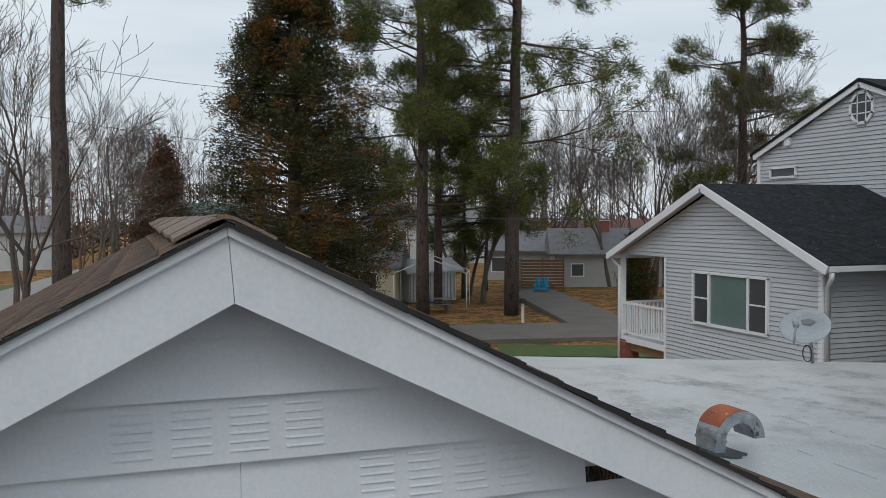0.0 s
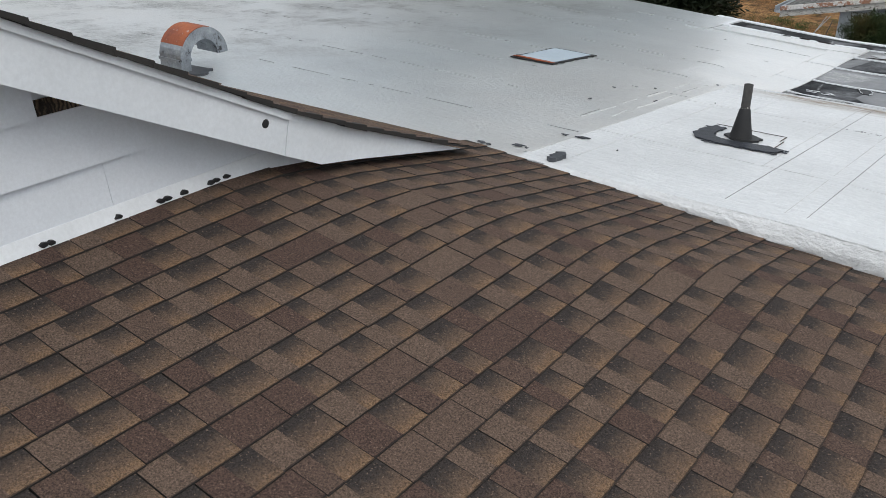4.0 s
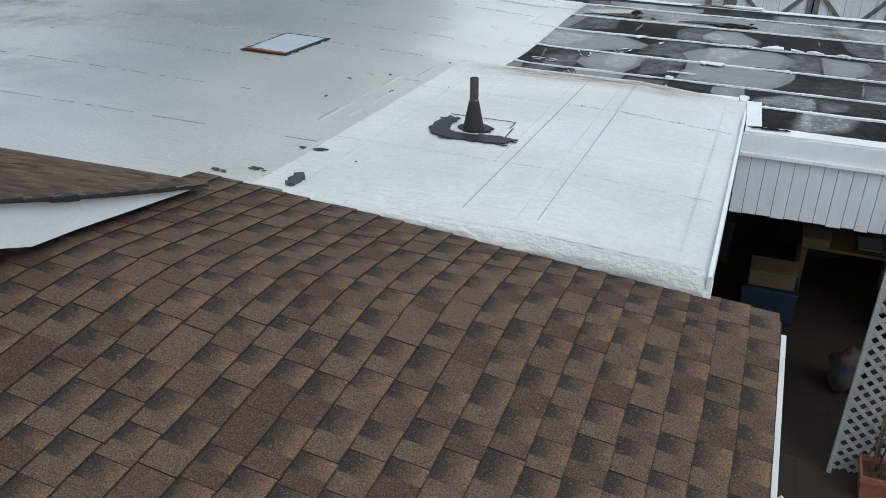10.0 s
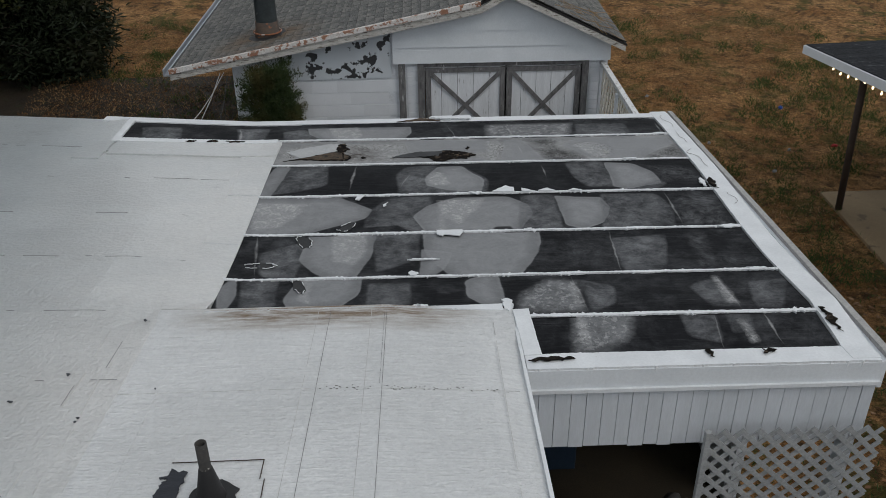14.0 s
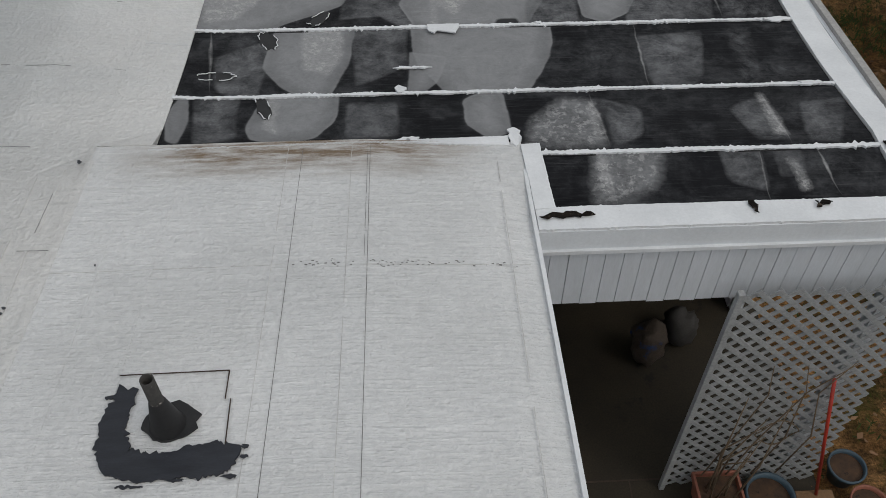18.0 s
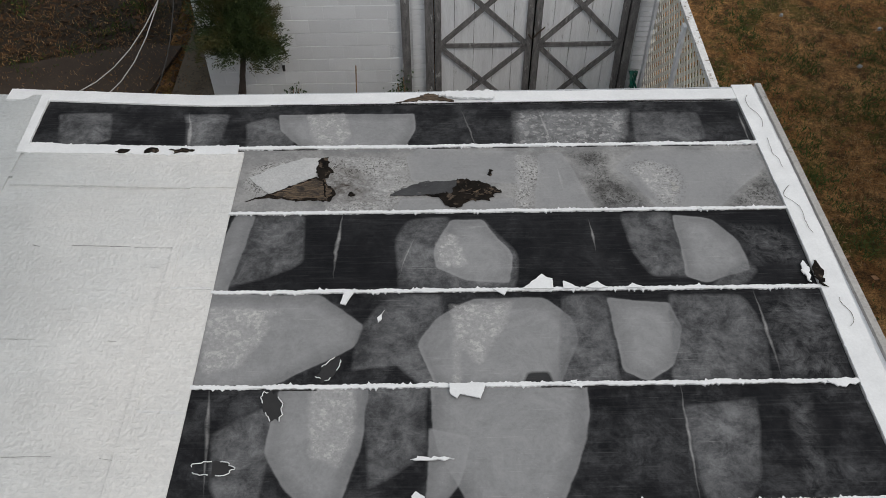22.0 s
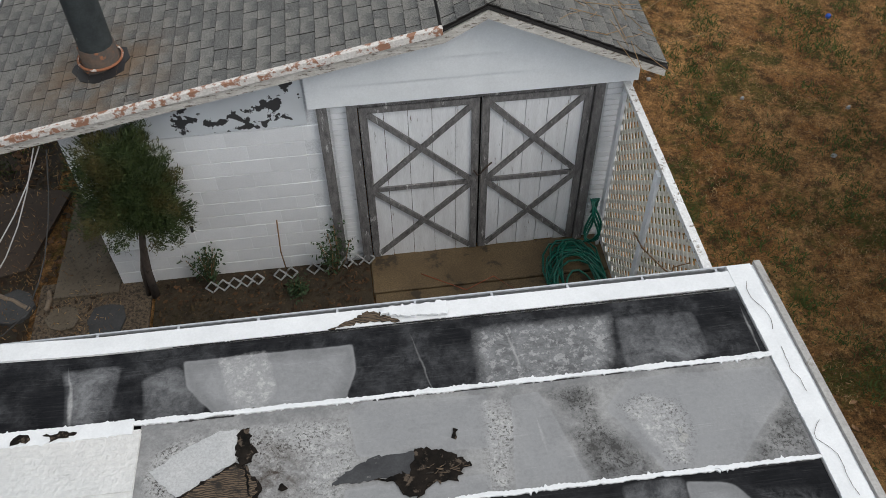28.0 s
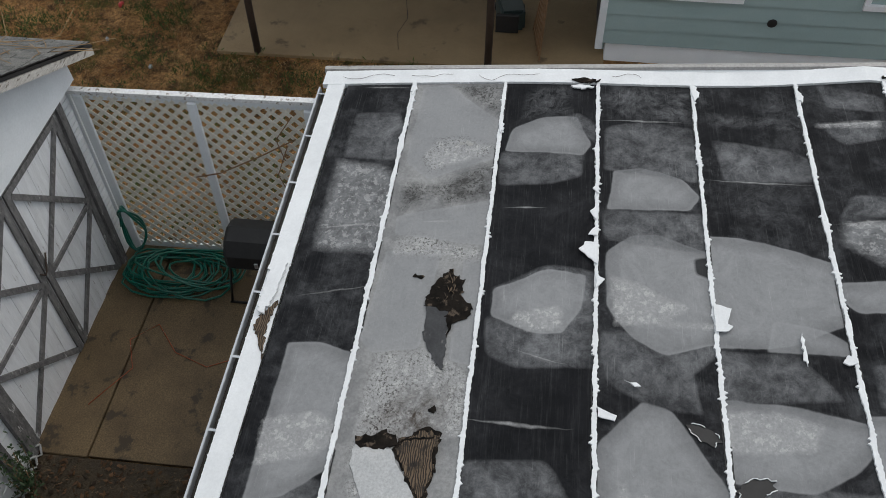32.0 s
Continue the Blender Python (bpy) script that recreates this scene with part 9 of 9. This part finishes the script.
def tubes_mesh(name, limbs, material):
    verts, faces = [], []
    for pts, rad, sides in limbs:
        base = len(verts)
        for i, p in enumerate(pts):
            d = (pts[min(i + 1, len(pts) - 1)] - pts[max(i - 1, 0)]).normalized()
            s = d.cross(Vector((0.3, 0.9, 0.1))).normalized()
            u = d.cross(s)
            for k in range(sides):
                a = 2 * math.pi * k / sides
                verts.append(p + (s * math.cos(a) + u * math.sin(a)) * rad[i])
        for i in range(len(pts) - 1):
            for k in range(sides):
                a, b = base + i * sides + k, base + i * sides + (k + 1) % sides
                faces.append((a, b, b + sides, a + sides))
    return mesh_of(name, verts, faces, material, smooth=True)


def bare_tree(seed, h, r, label, depth=6, spread=0.5, first=0.3, mt=None):
    rnd = random.Random(seed)
    t = thing("bare_tree", label, "tree", (0, 0, 0), "bare trees")
    limbs, tips = [], []
    grow(rnd, Vector((0, 0, -0.3)), Vector((0, 0, 1)), h * first, r, depth, limbs, tips, spread * 1.15, 0.22, (1, 3), 5, 0.009)
    part("trunk", tubes_mesh("trunk", limbs[:1], mt or GREYBARK), t)
    part("crown", tubes_mesh("crown", limbs[1:], mt or GREYBARK), t)
    return t


REDBARK = surf("reddish_twigs", (0.13, 0.075, 0.06), (0.19, 0.12, 0.10), None, scale=4, fine=25, bump=0.3)
kinds = [bare_tree(1, 17, 0.22, "tall bare grey tree with fine forking twigs"), bare_tree(2, 14, 0.18, "bare spreading tree with fine twigs", 6, 0.62), bare_tree(3, 16, 0.2, "slim bare tree with upright branches", 6, 0.36), bare_tree(4, 11, 0.14, "small bare reddish tree", 6, 0.6, mt=REDBARK)]
spots = [(22, 36, 1), (-30, 33, 0), (20, 52, 0), (45, 66, 1), (150, 60, 3), (175, 75, 2), (205, 85, 0), (225, 70, 1), (250, 95, 0), (330, 90, 1), (-40, 70, 2), (60, 95, 3), (110, 100, 0), (185, 110, 1), (285, 105, 2), (690, 75, 2), (800, 72, 2), (830, 62, 2), (855, 57, 2), (960, 95, 0), (1000, 100, 1), (1035, 82, 0), (1060, 100, 3), (1100, 110, 0), (1150, 60, 2), (1158, 62, 2), (1175, 70, 2), (1200, 90, 0), (1245, 55, 0), (1265, 58, 2), (1290, 80, 1), (1330, 70, 0), (1400, 60, 1), (1440, 75, 2), (640, 95, 0), (590, 100, 1), (880, 100, 2), (930, 110, 3), (1130, 85, 1), (1080, 70, 2), (1020, 115, 2), (975, 78, 2)]
br = random.Random(9)
for i, (px, d, k) in enumerate(spots):
    m = Matrix.Translation(bearing(px, d, GZ0)) @ pose(0, 0, 0, br.uniform(-4, 4), br.uniform(-4, 4), br.uniform(0, 360))
    s = br.uniform(0.8, 1.15)
    c = copy_thing(kinds[k], m)
    c.scale = (s, s, s)
for k, t in enumerate(kinds):
    t.matrix_basis = Matrix.Translation(bearing((300, 350, 1215, 720)[k], (80, 88, 84, 82)[k], GZ0))

PINE = leafmat("pine_needles", (0.042, 0.062, 0.014), (0.125, 0.14, 0.035), (0.15, 0.14, 0.04), 0.5, 0.8)
CEDAR = leafmat("cedar_sprays", (0.020, 0.028, 0.009), (0.062, 0.062, 0.018), (0.27, 0.105, 0.022), 0.6, 0.85)
RUSTCEDAR = leafmat("rusty_cedar", (0.09, 0.048, 0.03), (0.15, 0.08, 0.05), (0.06, 0.05, 0.03), 0.6, 0.8)
MAGNOLIA = leafmat("magnolia_leaves", (0.008, 0.015, 0.004), (0.034, 0.046, 0.010), (0.10, 0.082, 0.016), 1.4, 0.75)
HOLLY = leafmat("dark_evergreen", (0.006, 0.012, 0.005), (0.016, 0.026, 0.010), (0.026, 0.026, 0.009), 1.0, 0.7)


def pine(seed, px, d, h, r, first, label, lean=0.0, n_limbs=16, mt=None, clump=150):
    rnd = random.Random(seed)
    b = bearing(px, d, GZ0)
    t = thing("pine_tree", label, "tree", b)
    pts = [b + Vector((lean * (k / 8) ** 1.3 * h * 0.06, rnd.uniform(-0.08, 0.08) * k / 3, h * k / 8)) for k in range(9)]
    part("trunk", tube("trunk", pts, r, BARK, 10, taper=[r * (1.15 - 0.85 * k / 8) for k in range(9)]), t)
    limbs, cs = [], []
    for k in range(n_limbs):
        z = first + (h * 0.97 - first) * (k + rnd.random()) / n_limbs
        p = b + Vector((lean * (z / h) ** 1.3 * h * 0.06, 0, z))
        a = rnd.uniform(0, 6.28)
        ln = (0.22 * h) * (1.05 - 0.55 * (z - first) / (h - first)) * rnd.uniform(0.6, 1.15)
        tips = []
        grow(rnd, p, Vector((math.cos(a), math.sin(a), rnd.uniform(-0.1, 0.3))).normalized(), ln * 0.6, 0.09, 2, limbs, tips, 0.55, 0.2, (2, 3), 4, 0.02)
        for q, dd in tips:
            cs.append((q, 0.5, dd * 0.5))
            if rnd.random() < 0.5:
                cs.append((q - dd * 0.5 + Vector((rnd.gauss(0, 0.2), rnd.gauss(0, 0.2), 0.1)), 0.45, dd * 0.4))
    tagged(part("limb_frame", tubes_mesh("limb_frame", limbs, BARK), t), kind="stuff")
    part("crown", sprays(cs, rnd, clump, 0.26, 0.030, mt or PINE, spread=0.115), t, "green needle clumps")
    return t


pine(31, 748, 50, 27, 0.36, 5.5, "tall pine with a bare lower trunk and green needle clumps", 0.2, 42)
pine(32, 905, 50, 28, 0.40, 6.0, "tall leaning pine with long limbs and green needles", 0.9, 34)
pine(33, 108, 45, 30, 0.42, 15.5, "very tall pine trunk with needles high up", -0.6, 9)
pine(34, 1312, 62, 22, 0.4, 6.0, "pine with a rounded green crown behind the houses", 0.0, 34)
pine(35, 775, 56, 24, 0.26, 4.0, "pine standing behind another with green needles", 0.0, 32)
pine(36, 820, 60, 12, 0.16, 3.0, "young slender pine with yellow-green needles", 0.0, 14)
pine(37, 860, 66, 10, 0.14, 2.5, "young slender pine at the lawn edge", 0.0, 12)


def conifer(seed, px, d, h, w, label, mt, n, blades, size, base=0.0, at=None, power=0.75, gaps=0.0):
    """A cone of drooping limbs hung with sprays, with an uneven outline and gaps where limbs part."""
    rnd = random.Random(seed)
    b = at or bearing(px, d, GZ0)
    t = thing("cedar_tree", label, "tree", b)
    part("trunk", tube("trunk", [b, b + Vector((0.1, 0, h * 0.5)), b + Vector((0, 0.1, h * 0.98))], 0.2, BARK, 8, taper=[0.02 * h, 0.013 * h, 0.02]), t)
    cs, limbs = [], []
    for k in range(n):
        u = rnd.random() ** 0.85
        z = base + (h - base) * u
        a = rnd.uniform(0, 6.28)
        lump = noise.noise((math.cos(a) * 1.6 + seed, math.sin(a) * 1.6, z * 0.55))
        if gaps and lump < -0.28 + 0.3 * (gaps - 0.5):
            continue
        reach = w * (1 - u) ** power * (1 + 0.35 * lump + rnd.uniform(-0.18, 0.12)) * min(1.0, 0.5 + 2.2 * u)
        d0 = Vector((math.cos(a), math.sin(a), rnd.uniform(0.0, 0.35)))
        foot = b + Vector((0, 0, z))
        limbs.append(([foot, foot + d0 * reach * 0.5, foot + d0 * reach], [0.045, 0.03, 0.012], 3))
        for s in (1.0, 0.9, 0.78, 0.64, 0.48):
            if rnd.random() < 0.9 - 0.35 * gaps * (1 - s):
                cs.append((foot + d0 * reach * s + Vector((rnd.gauss(0, 0.14), rnd.gauss(0, 0.14), rnd.gauss(0, 0.16) - 0.12)), size * 1.5, d0 * 0.5))
    tagged(part("limb_frame", tubes_mesh("limb_frame", limbs, BARK), t), kind="stuff")
    part("crown", sprays(cs, rnd, blades, size, size * 0.22, mt, spread=0.15), t, "foliage sprays")
    return t


conifer(41, 522, 33, 17.5, 4.4, "large cedar with dark green and rusty brown foliage", CEDAR, 1200, 40, 0.15, 0.3, None, 0.85, 0.62)
conifer(42, 290, 62, 11, 2.6, "rusty brown conifer among bare trees", RUSTCEDAR, 200, 22, 0.28, 1.0, None, 0.8, 0.5)
conifer(43, 1128, 60, 4.6, 1.3, "small dark green cone-shaped evergreen", CEDAR, 160, 22, 0.22, 0.2)
conifer(44, 0, 0, 6.5, 2.2, "dark evergreen behind the flat roof", HOLLY, 320, 24, 0.22, 0.2, at=Vector((-14.6, 22.6, GZ0)))
conifer(45, 0, 0, 5.5, 2.0, "dark evergreen in the back lawn", HOLLY, 300, 24, 0.22, 0.2, at=Vector((-11.6, 24.5, GZ0)))
conifer(46, 0, 0, 3.0, 1.6, "low dark evergreen shrub", HOLLY, 220, 24, 0.2, 0.0, at=Vector((-9.6, 23.2, GZ0)))
conifer(47, 0, 0, 3.2, 1.8, "low dark evergreen shrub by the lawn", HOLLY, 220, 24, 0.2, 0.0, at=Vector((-15.8, 20.4, GZ0)))


def magnolia(x, y, h, w, seed):
    rnd = random.Random(seed)
    t = thing("magnolia_tree", "large magnolia with glossy dark green leaves", "tree", (x, y, 0))
    limbs, cs = [], []
    for k in range(170):
        u = (k + rnd.random()) / 170
        z, a = 1.0 + (h - 1.2) * u, rnd.uniform(0, 6.28)
        reach = w * min(1.0, 0.45 + 1.3 * u) * (1 - 0.75 * max(0.0, u - 0.35)) * rnd.uniform(0.6, 1.12)
        tips = []
        grow(rnd, Vector((x, y, z)), Vector((math.cos(a), math.sin(a), 0.25)).normalized(), reach * 0.42, 0.06, 2, limbs, tips, 0.5, 0.2, (2, 3), 4, 0.012)
        for q, d in tips:
            cs += [(q, 0.24, d * 0.4), (q - d * 0.3, 0.24, None)]
    part("trunk", tube("trunk", [(x, y, -0.2), (x + 0.1, y, h * 0.5), (x, y, h * 0.95)], 0.2, GREYBARK, 10, taper=[0.24, 0.15, 0.03]), t)
    tagged(part("limb_frame", tubes_mesh("limb_frame", limbs, GREYBARK), t), kind="stuff")
    part("foliage", sprays(cs, rnd, 19, 0.13, 0.06, MAGNOLIA, "leaves", spread=0.17), t, "glossy dark leaves")


magnolia(-10.5, 16.5, 12.0, 4.3, 61)
magnolia(-11.0, 23.6, 10.5, 4.0, 62)

# far woods: a belt of thin stems and twig haze
wr = random.Random(71)
limbs = []
for k in range(420):
    px, d = wr.uniform(-150, 1700), wr.uniform(115, 190)
    b = bearing(px, d, GZ0)
    h = wr.uniform(9, 18)
    top = b + Vector((wr.gauss(0, 0.6), wr.gauss(0, 0.6), h))
    limbs.append(([b, b.lerp(top, 0.5), top], [0.16, 0.10, 0.03], 3))
    for j in range(16):
        p = b.lerp(top, wr.uniform(0.3, 0.95))
        q = p + Vector((wr.gauss(0, 1.6), wr.gauss(0, 1.6), wr.uniform(0.8, 3.0)))
        limbs.append(([p, p.lerp(q, 0.6) + Vector((0, 0, -0.15)), q], [0.05, 0.035, 0.015], 3))
tagged(new("far_woods", tubes_mesh("far_woods", limbs, GREYBARK)), "belt of bare grey-brown woods in the distance", "woods", "", "stuff")
brush = [(bearing(wr.uniform(-200, 1750), wr.uniform(120, 200), wr.uniform(0.2, 4.5)), 1.6, Vector((0, 0, 0.5))) for _ in range(900)]
tagged(new("far_brush", sprays(brush, wr, 14, 1.6, 0.35, leafmat("far_brush", (0.075, 0.06, 0.05), (0.13, 0.105, 0.09), (0.09, 0.065, 0.05), 0.1, 0.9), "far_brush")), "low brown brush under the far woods", "brush", "", "stuff")

# overhead wires
for rows in (((-60, 205), (330, 248), (640, 282), (1000, 300)), ((-60, 338), (340, 368), (700, 385), (1150, 392)), ((60, 128), (330, 155), (900, 195), (1400, 215)), ((380, 355), (700, 388), (1050, 388))):
    pts = []
    for (x0, y0), (x1, y1) in zip(rows, rows[1:]):
        for k in range(8):
            u = k / 8
            px, py = x0 + (x1 - x0) * u, y0 + (y1 - y0) * u
            p = bearing(px, 27)
            p.z = level(py, 27)
            pts.append(p)
    solid("power_line", tube("power_line", pts, 0.008, DARKCABLE, 4), "thin dark overhead line across the street", "cable", group="overhead lines")


# ---- shingles, last ----
def tab_shape(w, length, thick):
    v = [(-w / 2, 0, 0), (w / 2, 0, 0), (w / 2, length, -thick * 0.6), (-w / 2, length, -thick * 0.6), (-w / 2, 0, thick), (w / 2, 0, thick), (w / 2, length, thick * 0.25), (-w / 2, length, thick * 0.25)]
    uv = [(0, 0), (1, 0), (1, 1), (0, 1)] * 2
    return v, uv


def edged(me, edge):
    """Gives all but the top faces of the tabs the asphalt edge."""
    me.materials.append(edge)
    me.polygons.foreach_set("material_index", [0 if i % 6 == 1 else 1 for i in range(len(me.polygons))])
    return me


def frame_at(zf, x, y, along, up):
    """A frame on a roof surface: x along the course, y up the slope, z out of it."""
    e = 0.02
    a = Vector((along[0], along[1], (zf(x + along[0] * e, y + along[1] * e) - zf(x - along[0] * e, y - along[1] * e)) / (2 * e))).normalized()
    b = Vector((up[0], up[1], (zf(x + up[0] * e, y + up[1] * e) - zf(x - up[0] * e, y - up[1] * e)) / (2 * e))).normalized()
    c = a.cross(b).normalized()
    if c.z < 0:
        a, c = -a, -c
    b = c.cross(a)
    m = Matrix((a, b, c)).transposed().to_4x4()
    m.translation = (x, y, zf(x, y))
    return m


def lay(zf, start, along, up, n_courses, exposure, lo, hi, widths, inside, near, parent, mats, rnd, thick=0.009, most=300, edge=None, gap=0.0035):
    """Courses of tabs. The near ones, up to a number, are objects that share meshes by width; the rest is joined."""
    kinds, verts, faces, uvs, made = {}, [], [], [], 0
    for c in range(n_courses):
        s, end = lo, hi if not callable(hi) else hi(start[0] + up[0] * c * exposure)
        while s < end - 0.02:
            w = rnd.choice(widths) * (rnd.choice((0.4, 0.6, 0.8, 1.0)) if s == lo else 1.0)
            w = round(min(w, end - s), 3)
            x, y = start[0] + up[0] * c * exposure + along[0] * (s + w / 2), start[1] + up[1] * c * exposure + along[1] * (s + w / 2)
            s += w
            if not inside(x, y):
                continue
            m = frame_at(zf, x, y, along, up)
            m = m @ Matrix.Translation((rnd.uniform(-0.002, 0.002), rnd.uniform(-0.004, 0.004), 0.004)) @ pose(0, 0, 0, 0, 0, rnd.uniform(-0.4, 0.4))
            v, uv = tab_shape(w - gap, exposure * 1.12, thick)
            if made < most and near(x, y):
                if w not in kinds:
                    kinds[w] = edged(mesh_of("shingle", v, BOXF, mats[0], uv), edge or SHINGLE_EDGE)
                part("shingle", kinds[w], parent, m=m)
                made += 1
            else:
                k = len(verts)
                verts += [m @ Vector(p) for p in v]
                faces += [tuple(k + i for i in q) for q in BOXF]
                uvs += uv
    if verts:
        tagged(part("shingles", edged(mesh_of("shingles", verts, faces, mats[1], uvs), edge or SHINGLE_EDGE), parent), "many small brown or grey roof shingles", "", "", "stuff")


rnd = random.Random(11)
PAIR = (SHINGLE, SHINGLE_JOINED)
W = (0.17, 0.20, 0.22, 0.24, 0.26, 0.29)
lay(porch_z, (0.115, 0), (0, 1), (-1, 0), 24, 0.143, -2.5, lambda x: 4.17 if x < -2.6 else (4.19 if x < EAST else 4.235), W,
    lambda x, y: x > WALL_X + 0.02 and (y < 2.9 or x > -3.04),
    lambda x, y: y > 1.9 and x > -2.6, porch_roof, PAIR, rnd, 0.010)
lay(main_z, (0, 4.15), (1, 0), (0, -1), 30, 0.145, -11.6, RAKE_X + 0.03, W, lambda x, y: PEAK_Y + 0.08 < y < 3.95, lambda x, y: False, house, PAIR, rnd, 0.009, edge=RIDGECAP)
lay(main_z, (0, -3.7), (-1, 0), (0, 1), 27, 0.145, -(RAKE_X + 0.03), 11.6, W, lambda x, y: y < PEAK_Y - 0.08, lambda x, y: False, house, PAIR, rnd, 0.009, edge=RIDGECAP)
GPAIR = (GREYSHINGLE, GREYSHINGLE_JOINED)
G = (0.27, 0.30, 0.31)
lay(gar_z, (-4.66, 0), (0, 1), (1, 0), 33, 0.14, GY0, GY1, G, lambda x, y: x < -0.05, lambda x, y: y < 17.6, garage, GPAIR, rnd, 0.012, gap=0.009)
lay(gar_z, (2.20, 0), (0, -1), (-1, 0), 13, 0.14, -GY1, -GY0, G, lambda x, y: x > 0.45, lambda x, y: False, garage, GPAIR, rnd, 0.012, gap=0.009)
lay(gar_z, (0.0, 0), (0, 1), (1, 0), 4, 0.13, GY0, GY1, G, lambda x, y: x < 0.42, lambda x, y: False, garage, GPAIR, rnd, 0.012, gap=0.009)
# ridge caps
arch = [(u, 0.024 - 0.53 * (math.hypot(u, 0.022) - 0.022)) for u in [0.155 * (k - 7) / 7 for k in range(15)]]
cap = [(PEAK_Y + u, PEAK_Z + v) for u, v in arch] + [(PEAK_Y + u, PEAK_Z + v - 0.012) for u, v in reversed(arch)]
for i in range(58):
    x = RAKE_X - 0.05
    me = prism("ridge_cap", cap, "x", x - 0.16, x + 0.09, RIDGECAP) if i == 0 else me
    part("ridge_cap", me, house, m=Matrix.Translation((-i * 0.145, 0, -0.002 * (i % 2))) @ pose(0, 0, 0, 0, 0, rnd.uniform(-0.2, 0.2)))
